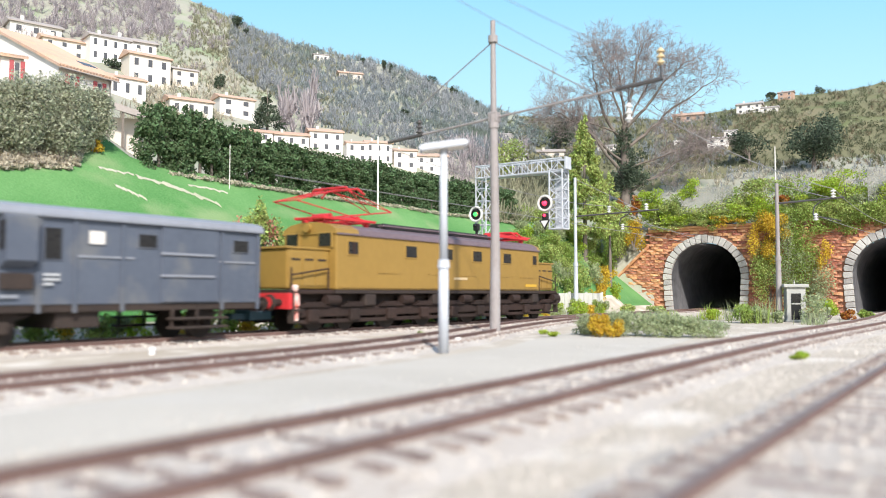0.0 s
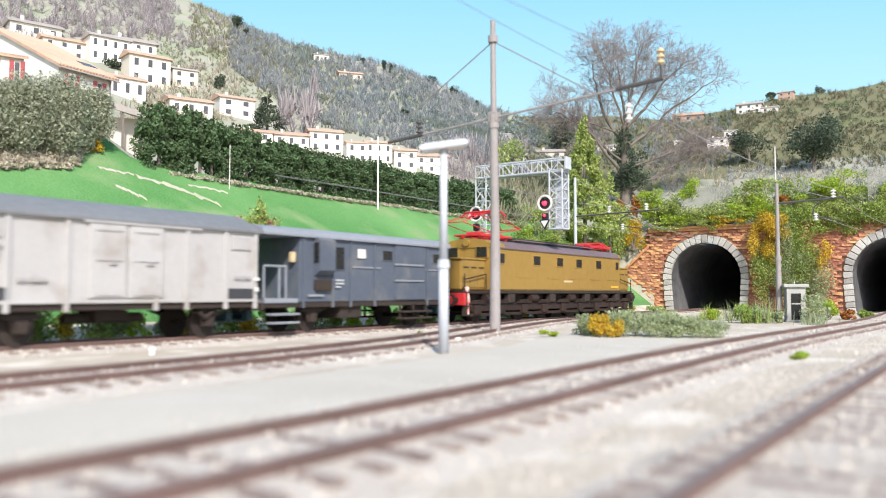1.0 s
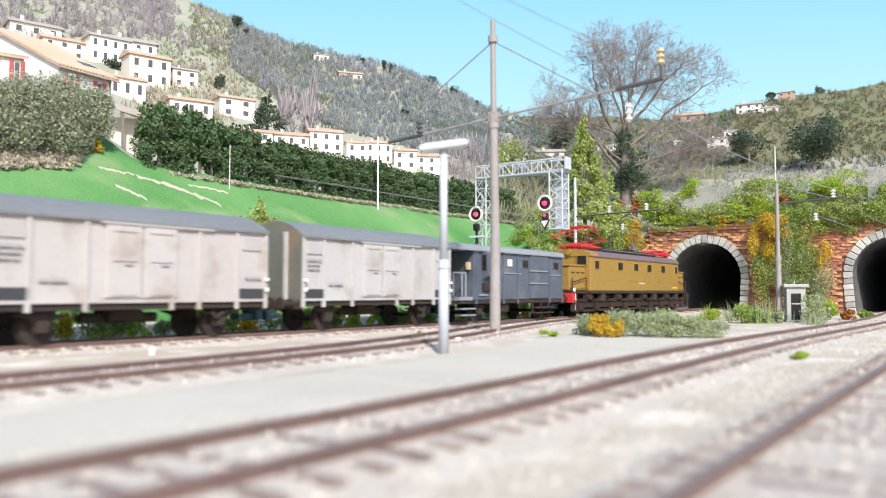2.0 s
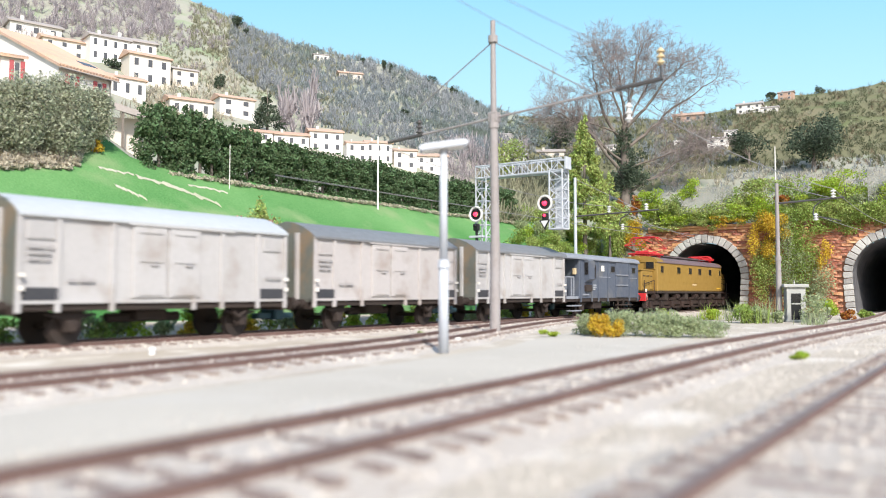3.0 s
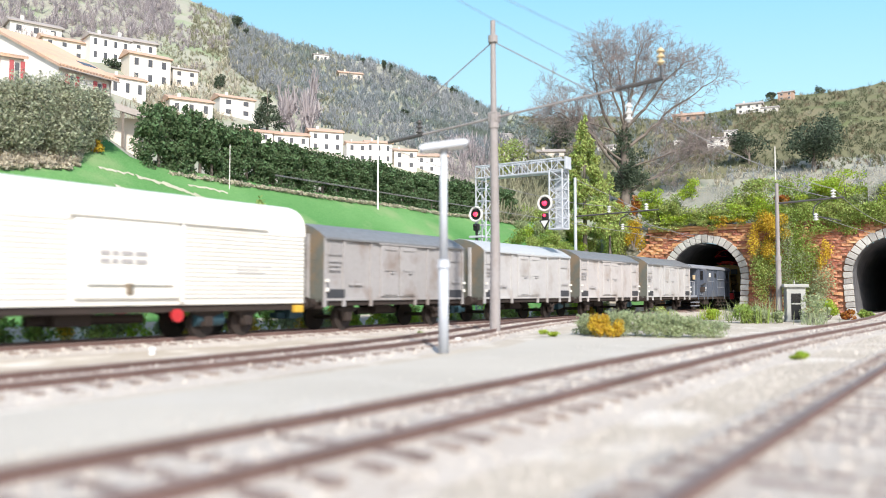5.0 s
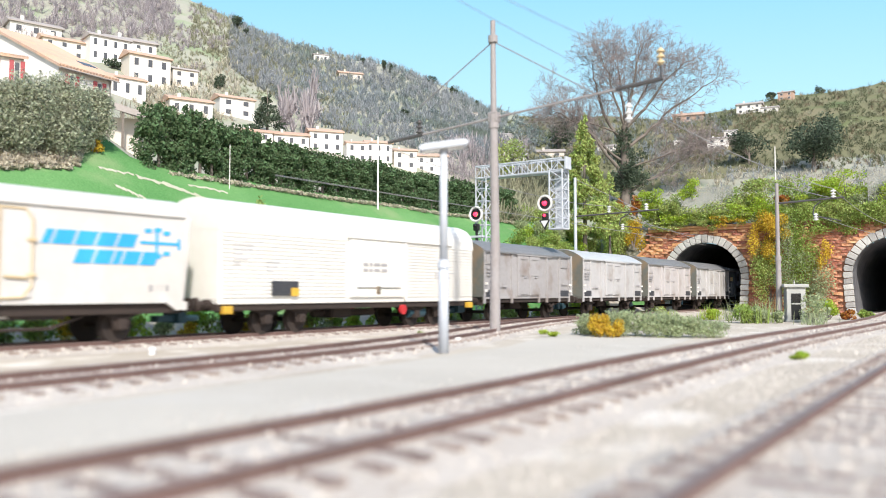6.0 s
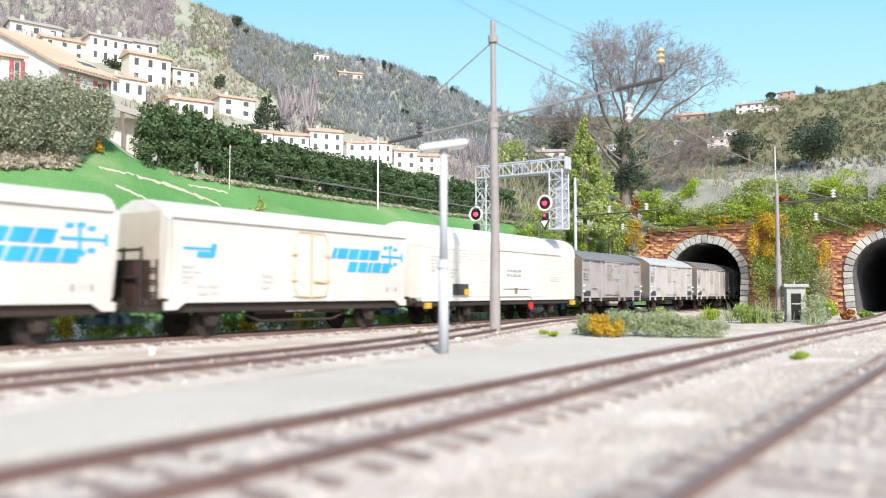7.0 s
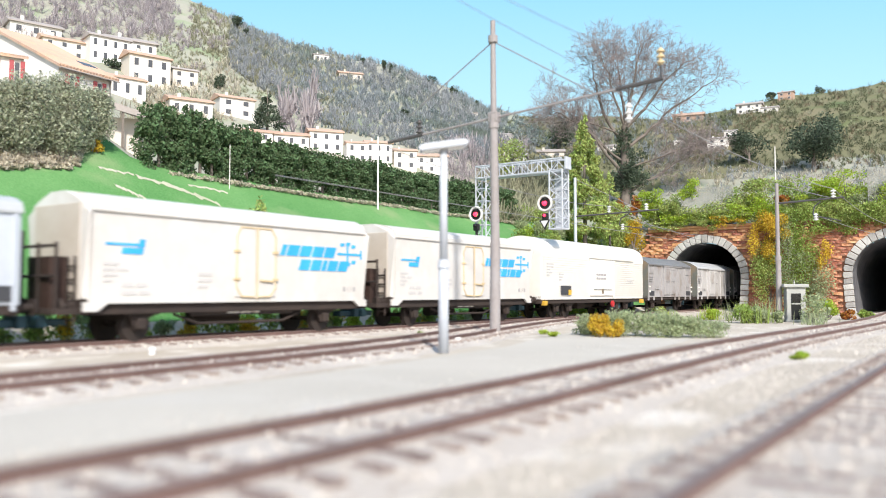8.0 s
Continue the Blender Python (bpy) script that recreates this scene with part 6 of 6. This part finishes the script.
leafy_tree(385, 155, 125, 26, "leaf_dark", "slim dark tree beside the houses", 25, 300, 2.0)
leafy_tree(415, 45, 15, 26, "leaf_dark", "round dark tree on the ridge", 26, 300, 2.4)
leafy_tree(190, 115, 96, 36, "leaf_dark", "low dark tree beside white houses", 27, 260, 2.0)
for i, (px, b, tp, w) in enumerate(((678, 122, 98, 9), (690, 126, 106, 8), (765, 145, 128, 22), (800, 165, 148, 8), (808, 168, 150, 8), (430, 60, 42, 12), (640, 110, 96, 9), (845, 188, 172, 8))):
    leafy_tree(px, b, tp, w, "leaf_dark", "small dark cypress on the ridge", 400 + i, 160, 1.9)


def evergreen_hedge():
    """The long clipped hedge along the top of the meadow, plant by plant."""
    first, last = across(262, 411), across(905, 411)
    rng = np.random.default_rng(21)
    shapes = []
    for v in range(4):
        t = thing("hedge_plant", 0, 0, 0, "dense dark green evergreen hedge plant", "hedge", group="evergreen hedge")
        c, r = [], []
        for i in range(20):
            zz = rng.uniform(-1, 33)
            q = 1 - 0.45 * max(0, (zz - 15) / 20)
            c.append((rng.uniform(-5, 5), rng.uniform(-7, 7) * q, zz))
            r.append((5 * q, 5.5 * q, 4.5))
        leaf_cloud("foliage", c, r, 2300, 1.05, "hedge", t, 500 + v, shell=0.25)
        tubes("stem", [((0, 0, -4), (0, 0, 28), 1.2, 0.4)], "bark", t, 5)
        shapes.append(t)
    x, i = first, 0
    while x < last:
        y = 411 + rng.uniform(-2, 2)
        m = pose(x * MM, y * MM, (height(x, y) - 1 + rng.uniform(-2.0, 2.5)) * MM, 0, 0, rng.uniform(-25, 25))
        f = float(np.interp(x, (first, first + 45, first + 130), (1.08, 0.95, 0.78)))
        m = m @ Matrix.Diagonal((1, 1, f, 1))
        if i < 4:
            shapes[i].matrix_basis = m
        else:
            copy_thing(shapes[int(rng.integers(0, 4))], m)
        x += rng.uniform(5.2, 7.6)
        i += 1


evergreen_hedge()


# ---- houses on the hillside ----
def house(px0, px1, base, eave, wall, roof, label, turn=0.0, deep=0.8, floors=2, bays=3, shutters=False, ridge=0.28, depth=None, chimney=True):
    mid = (px0 + px1) / 2
    if depth is None:
        x, y, z, d = site(mid, base)
    else:
        x, y, z = spot(mid, base, depth)
        d = depth
    k = d / 1440
    w, h = (px1 - px0) * k, (base - eave) * k
    face = math.degrees(math.atan2(y, x)) + turn
    t = thing("house", x, y, z, label, "house", rz=face, group="hillside houses")
    # local x points away from the viewer, local y to the left
    dp = w * deep
    bm = box(fresh(), 0, dp, -w / 2, w / 2, -h * 0.6, h)
    part("wall", bm, wall, t)
    rz = w * ridge * 0.6
    o = w * 0.05
    bm = prism(fresh(), ((-o, h), (dp + o, h), (dp + o, h + o * 0.5), (dp / 2, h + rz), (-o, h + o * 0.5)), "y", -w / 2 - o, w / 2 + o)
    r = part("roof", bm, roof, t)
    if chimney:
        part("chimney", box(fresh(), dp * 0.3, dp * 0.3 + w * 0.06, w * 0.2, w * 0.27, h + rz * 0.3, h + rz * 1.25), wall, r)
    n = 0
    for f in range(floors):
        zc = h * (f + 0.55) / floors
        hh, ww = h / floors * 0.24, w / bays * 0.15
        for b in range(bays):
            yc = -w / 2 + w * (b + 0.5) / bays
            win = part("window", box(fresh(), -0.25 * k, 0.6, yc - ww * 1.2, yc + ww * 1.2, zc - hh * 1.15, zc + hh * 1.15), "plaster", t)
            part("pane", box(fresh(), -0.45 * k, 0.2, yc - ww, yc + ww, zc - hh, zc + hh), "dark_room", win)
            if shutters:
                for s in (-1, 1):
                    part("shutter", box(fresh(), -0.9 * k, -0.3 * k, yc + s * ww * 2 - ww * 0.85, yc + s * ww * 2 + ww * 0.85, zc - hh * 1.25, zc + hh * 1.25), "shutter", win)
    return t


def shuttered(t, xx, y, z0, z1, w, lean=1):
    """A window in a wall along x, with one open red shutter on either side."""
    win = part("window", box(fresh(), xx - w * 0.55, xx + w * 0.55, y - 0.25, y + 0.6, z0, z1), "plaster", t)
    part("pane", box(fresh(), xx - w * 0.42, xx + w * 0.42, y - 0.4, y + 0.2, z0 + 0.5, z1 - 0.5), "dark_room", win)
    for s in (-1, 1):
        part("shutter", box(fresh(), xx + s * w - w * 0.4, xx + s * w + w * 0.4, y - 0.9, y - 0.3, z0 - 0.5, z1 + 0.5, 0.15), "shutter", win, "open red shutter")


def farmhouse():
    """The big farmhouse: its gable towards the rails, its long wall with red shutters along local x, the gable along local y."""
    x0, y0, z0 = spot(95, 112, 520)
    x1, y1, _ = spot(190, 138, 555)
    length = math.hypot(x1 - x0, y1 - y0)
    t = thing("house", x0, y0, z0, "white farmhouse with broad orange tiled roof and red shutters", "house", rz=math.degrees(math.atan2(y1 - y0, x1 - x0)))
    half, rise, foot = 76.0, 37.0, -62.0
    bm = prism(fresh(), ((0, foot), (2 * half, foot), (2 * half, 0), (half, rise), (0, 0)), "x", 0, length)
    part("wall", bm, "plaster", t)
    pitch = rise / half
    bm = prism(fresh(), ((-4, -4 * pitch + 0.4), (half, rise + 0.4), (2 * half + 4, -4 * pitch + 0.4), (2 * half + 4, -4 * pitch + 2), (half, rise + 2.2), (-4, -4 * pitch + 2)), "x", -2.5, length + 3)
    r = part("roof", bm, "tiles", t)
    # courses of round tiles running down the slope
    for i in range(19):
        xx = -2.0 + (length + 4.4) * i / 18
        part("tile_course", rod(fresh(), (xx, -4.4, -4 * pitch + 1.9), (xx, half, rise + 2.1), 0.75, 0.75, 6), "tiles", r)
    part("gutter", rod(fresh(), (-2.5, -4.8, -4 * pitch + 0.2), (length + 3, -4.8, -4 * pitch + 0.2), 0.5, 0.5, 8), "tiles_grey", r)
    part("drain_pipe", rod(fresh(), (length - 1.5, -0.6, foot), (length - 1.5, -0.6, -1.5), 0.45, 0.45, 8), "tiles_grey", t)
    for f in (0.24, 0.76):
        shuttered(t, length * f, 0, -16.5, -4.5, 3.6)
    bm = prism(fresh(), ((14, 14 * pitch + 2.6), (22, 22 * pitch + 2.6), (22, 22 * pitch + 3.2), (14, 14 * pitch + 3.2)), "x", length * 0.7, length * 0.98)
    part("solar_panel", bm, "slate", r, "dark blue solar panel")
    # the low annex before the gable
    x0, y0, z0 = spot(-58, 84, 462)
    x1, y1, _ = spot(32, 99, 478)
    t = thing("house", x0, y0, z0, "low annex with tiled roof and red shutters", "house", rz=math.degrees(math.atan2(y1 - y0, x1 - x0)))
    length = math.hypot(x1 - x0, y1 - y0)
    part("wall", box(fresh(), 0, length, 0, 22, -50, 0), "plaster", t)
    r = part("roof", prism(fresh(), ((-2.5, -1), (24, 6), (24, 7.2), (-2.5, 0.4)), "x", -2, length + 2), "tiles", t)
    for i in range(16):
        xx = -1.5 + (length + 3) * i / 15
        part("tile_course", rod(fresh(), (xx, -2.7, 0.4), (xx, 24, 7.2), 0.6, 0.6, 6), "tiles", r)
    shuttered(t, length * 0.86, 0, -15, -2.6, 3.0)
    shuttered(t, length * 0.35, 0, -15, -2.6, 3.0)


def lean_to():
    """The open shed before the farmhouse: a long grey roof on posts, with a pale wall at its back."""
    d = 512.0
    x0, y0, z0 = spot(105, 150, d)
    x1, y1, z1 = spot(252, 203, d + 18)
    length = math.hypot(x1 - x0, y1 - y0)
    t = thing("shed", x0, y0, z0, "open shed with a long grey tiled roof", "shed", rz=math.degrees(math.atan2(y1 - y0, x1 - x0)))
    fall = (z1 - z0) / length
    ground = min(height(x0, y0), height(x1, y1)) - z0 - 3
    r = part("roof", prism(fresh(), ((0, 0), (length, fall * length), (length, fall * length + 1.2), (0, 1.2)), "y", 0, 14), "tiles_grey", t)
    for i in range(9):
        part("tile_course", rod(fresh(), (0, 0.4 + i * 1.6, 1.4), (length, 0.4 + i * 1.6, fall * length + 1.4), 0.55, 0.55, 6), "tiles_grey", r)
    part("fascia", prism(fresh(), ((0, -5), (length, fall * length - 1.6), (length, fall * length + 1), (0, 1)), "y", -0.8, -0.1), "tiles_grey", t)
    for f in (0.5, 0.72, 0.94):
        part("shed_post", box(fresh(), length * f - 0.8, length * f + 0.8, 0.2, 1.8, ground, fall * length * f), "bark", t)
    part("back_wall", box(fresh(), 2, length - 1, 14.2, 15.2, ground, fall * length + 0.5), "plaster_warm", t)


farmhouse()
lean_to()
W, A, P, T, G = "plaster", "plaster_warm", "plaster_pink", "tiles", "tiles_grey"
for row in (
        (152, 222, 108, 62, W, G, "white two-storey house with grey roof", 18, 0.6, 2, 4), (185, 268, 112, 68, W, G, "white terraced house on the slope", 12, 0.6, 2, 4), (68, 140, 98, 66, A, T, "old stone house with tiled roof", 14, 0.6, 2, 3),
        (10, 95, 60, 38, W, G, "white house below the woods", 12, 0.6, 1, 3), (222, 296, 150, 96, A, T, "pale yellow house with tiled roof", 20, 0.6, 2, 3), (186, 252, 172, 136, W, T, "low white house with tiled roof", 20, 0.6, 1, 3),
        (296, 372, 205, 176, W, T, "low white house with tiled roof", 15, 0.7, 1, 3), (384, 448, 206, 172, W, T, "white house beside a cedar", 20, 0.7, 2, 2), (425, 480, 250, 232, W, P, "low house with pink roof", 12, 0.7, 1, 2),
        (482, 545, 258, 238, W, P, "low house with pink roof", 10, 0.7, 1, 3), (546, 606, 268, 232, W, T, "white house with red roof above the hedge", 12, 0.7, 2, 3), (612, 650, 288, 252, W, T, "white house with red roof above the hedge", 10, 0.7, 2, 2),
        (646, 694, 290, 252, W, T, "white house with red roof above the hedge", 10, 0.7, 2, 3), (696, 738, 300, 266, A, T, "white house with brown roof above the hedge", 10, 0.7, 2, 2), (736, 792, 306, 276, W, T, "white house with orange roof above the hedge", 8, 0.7, 2, 3),
        (300, 345, 152, 120, A, G, "old grey house on the slope", 15, 0.6, 2, 2), (552, 580, 106, 92, W, G, "white villa on the ridge", 10, 0.7, 1, 2), (598, 640, 138, 126, A, T, "old house with red roof on the ridge", 12, 0.6, 1, 3),
        (834, 846, 206, 198, W, T, "small white house on the far slope", 0, 0.8, 1, 1), (880, 932, 300, 276, W, G, "white house behind the gantry", -5, 0.7, 2, 3), (950, 1000, 278, 268, A, G, "low tiled house behind the conifer", 0, 0.7, 1, 2),
        (1060, 1092, 266, 258, W, G, "small white house behind the bare tree", 0, 0.7, 1, 2), (1196, 1248, 214, 202, P, T, "pale house on the far slope", -5, 0.7, 1, 3), (1252, 1284, 190, 183, W, G, "white house on the ridge", -8, 0.7, 1, 2),
        (1310, 1352, 198, 182, W, G, "white villa on the ridge", -8, 0.7, 2, 3), (1384, 1410, 174, 160, P, G, "brown villa on the ridge", -10, 0.7, 2, 2), (1412, 1456, 164, 156, A, G, "low villa on the ridge", -10, 0.7, 1, 3),
        (1354, 1382, 196, 188, W, G, "white house on the ridge", -8, 0.7, 1, 2), (1286, 1308, 244, 230, W, G, "small white house among trees", -8, 0.8, 1, 2), (1256, 1290, 264, 244, W, G, "white house among trees", -8, 0.8, 2, 2),
        (1196, 1212, 258, 248, W, G, "small white house on the slope", -5, 0.8, 1, 1), (880, 905, 244, 236, W, G, "white house on the far slope", 0, 0.8, 1, 2)):
    house(*row)

for px, base, top, d in ((668, 372, 240, 620), (404, 355, 255, 500), (1376, 320, 258, 950)):
    x, y, z = spot(px, base, d)
    z = min(z, height(x, y))
    h = EYE + (519 - top) / 1440 * d - z
    t = thing("pole", x, y, z - 1, "slim white wooden pole on the slope", "pole", group="white poles")
    part("shaft", rod(fresh(), (0, 0, 0), (0, 0, h + 1), 0.75 if px > 600 else 0.28, 0.6 if px > 600 else 0.22, 8), "plaster", t)


# ---- the meadow's path, dry grass and the woods ----
def ribbon(name, pts, width, mat, label, category):
    V, F = [], []
    p = [site(*q)[:2] for q in pts]
    n = 40
    for i in range(n + 1):
        f = i / n * (len(p) - 1)
        j = min(int(f), len(p) - 2)
        x = p[j][0] + (p[j + 1][0] - p[j][0]) * (f - j)
        y = p[j][1] + (p[j + 1][1] - p[j][1]) * (f - j)
        w = width * max(0.12, 0.5 + 0.9 * noise.noise((i * 0.41, 0, width)))
        y += 1.4 * noise.noise((i * 0.16, 3, 1))
        for s in (-1, 0, 1):
            yy = y + s * w
            V.append((x * MM, yy * MM, (height(x, yy) + (0.9 if s == 0 else 0.3)) * MM))
    for i in range(n):
        for k in (0, 1):
            F.append((i * 3 + k, i * 3 + 3 + k, i * 3 + 4 + k, i * 3 + 1 + k))
    tagged(raw_mesh(name, V, F, mat, True), label, category, kind="structure")


ribbon("footpath", ((238, 312), (290, 326), (335, 342), (385, 362)), 3.2, "path_earth", "narrow earth path crossing the meadow", "path")
ribbon("footpath", ((330, 328), (372, 335), (400, 342)), 1.2, "path_earth", "faint trodden line across the meadow", "path")
ribbon("terrace_edge", ((200, 328), (228, 340), (255, 352)), 2.2, "path_earth", "bare earth edge across the meadow", "path")
ribbon("terrace_edge", ((170, 296), (200, 303), (232, 309)), 1.2, "path_earth", "bare earth edge across the meadow", "path")


def scatter(name, zone, count, size, rad, mat, label, seed, per=30, flat=0.7):
    """Leaf clumps over a zone of the rising ground, bounded by bearings and heights of view."""
    rng = np.random.default_rng(seed)
    c, r = [], []
    while len(c) < count:
        px = rng.uniform(zone[0], zone[1])
        top = np.interp(px, SKY_X, SKY_Y)
        lo, hi = (zone[2] if zone[2] is not None else top), zone[3]
        if callable(hi):
            hi = hi(px)
        if hi <= lo:
            continue
        py = rng.uniform(lo, hi)
        x, y, z, d = site(px, py)
        s = rad * rng.uniform(0.5, 1.3) * (0.5 + d / 1800)
        c.append((x, y, z + s * 0.5))
        r.append((s, s, s * flat))
    ob = leaf_cloud(name, c, r, count * per, size, mat, None, seed, shell=0.4)
    return tagged(ob, label, "vegetation", kind="stuff")


def hill_low(px):
    return float(np.interp(px, (-100, 250, 400, 560, 800, 900, 1100, 1300, 1600), (20, 60, 130, 215, 275, 300, 300, 260, 250)))


def bare_woods(zone, count, tall, mat, label, seed, spread=0.3, rays=16, patchy=False):
    """Leafless trees on the hillside: thin upright rays fanning from each foot."""
    rng = np.random.default_rng(seed)
    V = []
    for _ in range(count):
        px = rng.uniform(zone[0], zone[1])
        top = float(np.interp(px, SKY_X, SKY_Y)) if zone[2] is None else zone[2]
        low = zone[3](px) if callable(zone[3]) else zone[3]
        if low <= top:
            continue
        x, y, z, d = site(px, rng.uniform(top + 1, low))
        if patchy and noise.noise((x * 0.013, y * 0.013, seed)) < 0.0:
            continue
        h = tall * d / 1440 * rng.uniform(0.55, 1.2)
        n = rays
        foot = np.array([x, y, z - 0.5]) + np.stack([rng.normal(size=n) * h * 0.05, rng.normal(size=n) * h * 0.05, rng.random(n) * h * 0.45], 1)
        fan = rng.normal(size=(n, 2)) * h * spread
        tip = np.array([x, y, z]) + np.stack([fan[:, 0], fan[:, 1], h * (1.0 - 0.5 * rng.random(n) - 0.12 * (fan ** 2).sum(1) / (h * spread) ** 2)], 1)
        a = rng.uniform(0, 6.28, n)
        w = np.stack([np.cos(a), np.sin(a), np.zeros(n)], 1) * (0.22 + h * 0.012)
        V.append(np.stack([foot - w, foot + w, tip + w * 0.7, tip - w * 0.7], 1).reshape(-1, 3))
    V = np.concatenate(V) * MM
    F = np.arange(len(V)).reshape(-1, 4).tolist()
    tagged(raw_mesh("far_woods", V, F, mat), label, "vegetation", kind="stuff")


def slope_low(px):
    return float(np.interp(px, (330, 420, 560, 800, 900), (70, 130, 222, 280, 300)))


bare_woods((400, 900, None, slope_low), 3600, 15, "woods", "leafless woods covering the hillside, tinted blue-grey for haze", 31, 0.3, 20)
bare_woods((560, 900, None, slope_low), 1500, 12, "woods_haze_blue", "dark evergreen woods on the hillside, tinted bluish for haze", 32, 0.16, 18, True)
bare_woods((330, 620, None, slope_low), 900, 12, "woods_olive", "olive scrub and saplings on the upper slope", 48, 0.3, 18)
bare_woods((-60, 300, None, 62), 900, 22, "woods_mauve", "mauve-brown leafless woods above the village", 42, 0.3, 22)
bare_woods((250, 480, 40, 200), 800, 8, "woods_olive", "thin olive scrub on the grassy slope", 49, 0.4)
bare_woods((230, 420, 110, 215), 300, 20, "dry", "bare pale saplings between the village houses", 43, 0.3, 14)
bare_woods((495, 560, 180, 240), 13, 75, "woods_mauve", "tall leafless poplars above the houses", 50, 0.12, 44)
bare_woods((270, 430, None, 120), 420, 13, "woods_mauve", "leafless copses on the grassy slope", 59, 0.3, 18, True)
bare_woods((850, 985, 320, 395), 260, 38, "woods_olive", "olive thicket below the signal gantry", 60, 0.3, 20)
bare_woods((790, 935, 250, 330), 200, 30, "woods_mauve", "leafless brown thicket behind the signals", 51)
bare_woods((900, 1640, None, 300), 2200, 10, "slope_scrub", "dark olive scrub on the far slope", 33, 0.4, 16)
bare_woods((1150, 1640, None, 300), 1100, 9, "slope_brown", "brown leafless scrub on the far slope", 53, 0.45, 16, True)
bare_woods((1150, 1640, None, 270), 900, 8, "woods_olive", "pale olive grass on the far slope", 58, 0.45, 14, True)
bare_woods((900, 1300, None, 290), 800, 12, "woods", "leafless woods on the far slope, greyed for haze", 52)
scatter("far_woods", (900, 1060, 212, 262), 60, 1.6, 7, "woods_haze_blue", "dark round trees below the far ridge", 54, 60, 0.9)
scatter("far_woods", (1180, 1640, 165, 262), 170, 1.3, 5, "slope_scrub", "rounded olive trees on the far slope", 55, 60, 0.9)
scatter("far_woods", (560, 900, None, slope_low), 60, 1.4, 5, "woods_haze_blue", "rounded dark trees among the woods", 56, 60, 1.0)
scatter("dry_grass", (-40, 135, 252, 300), 200, 1.0, 3.6, "dry", "pale dry grass strip on the meadow", 36, 90, 0.4)
bare_woods((-40, 140, 256, 292), 420, 16, "dry", "tall pale dry grass at the meadow's edge", 57, 0.3, 14)
bare_woods((1080, 1640, 300, 345), 420, 12, "dry", "dry grass above the tunnel wall", 47, 0.35, 12)
bare_woods((1080, 1640, 285, 345), 200, 16, "woods", "bare grey-brown scrub above the tunnel wall", 46, 0.35, 14)


def hedge_fringe():
    rng = np.random.default_rng(40)
    c = [(x, 398 + rng.uniform(-3, 2), height(x, 398) + 0.6) for x in np.linspace(across(300, 400), across(905, 400), 120)]
    tagged(leaf_cloud("dry_grass", c, [(4, 3, 1.4)] * len(c), 6000, 0.9, "dry", None, 41, shell=0.2), "dry grass fringe below the hedge", "vegetation", kind="stuff")


hedge_fringe()
for px, py, w, h in ((1253, 354, 88, 46), (1562, 320, 40, 52)):
    a = (px - 784) / 1440
    d = (WALL_X - 1) / (COS + a * SIN)
    x, y, z = spot(px, py, d)
    k = d / 1440
    t = thing("plastic_sheet", x, y, z, "translucent grey plastic sheet standing on the wall top", "plastic sheet", rz=8)
    part("sheet", box(fresh(), -0.3, 0.3, -w * k / 2, w * k / 2, 80.5 - z, h * k / 2, 0.1), "film", t)


bricks(WALL)
motions()
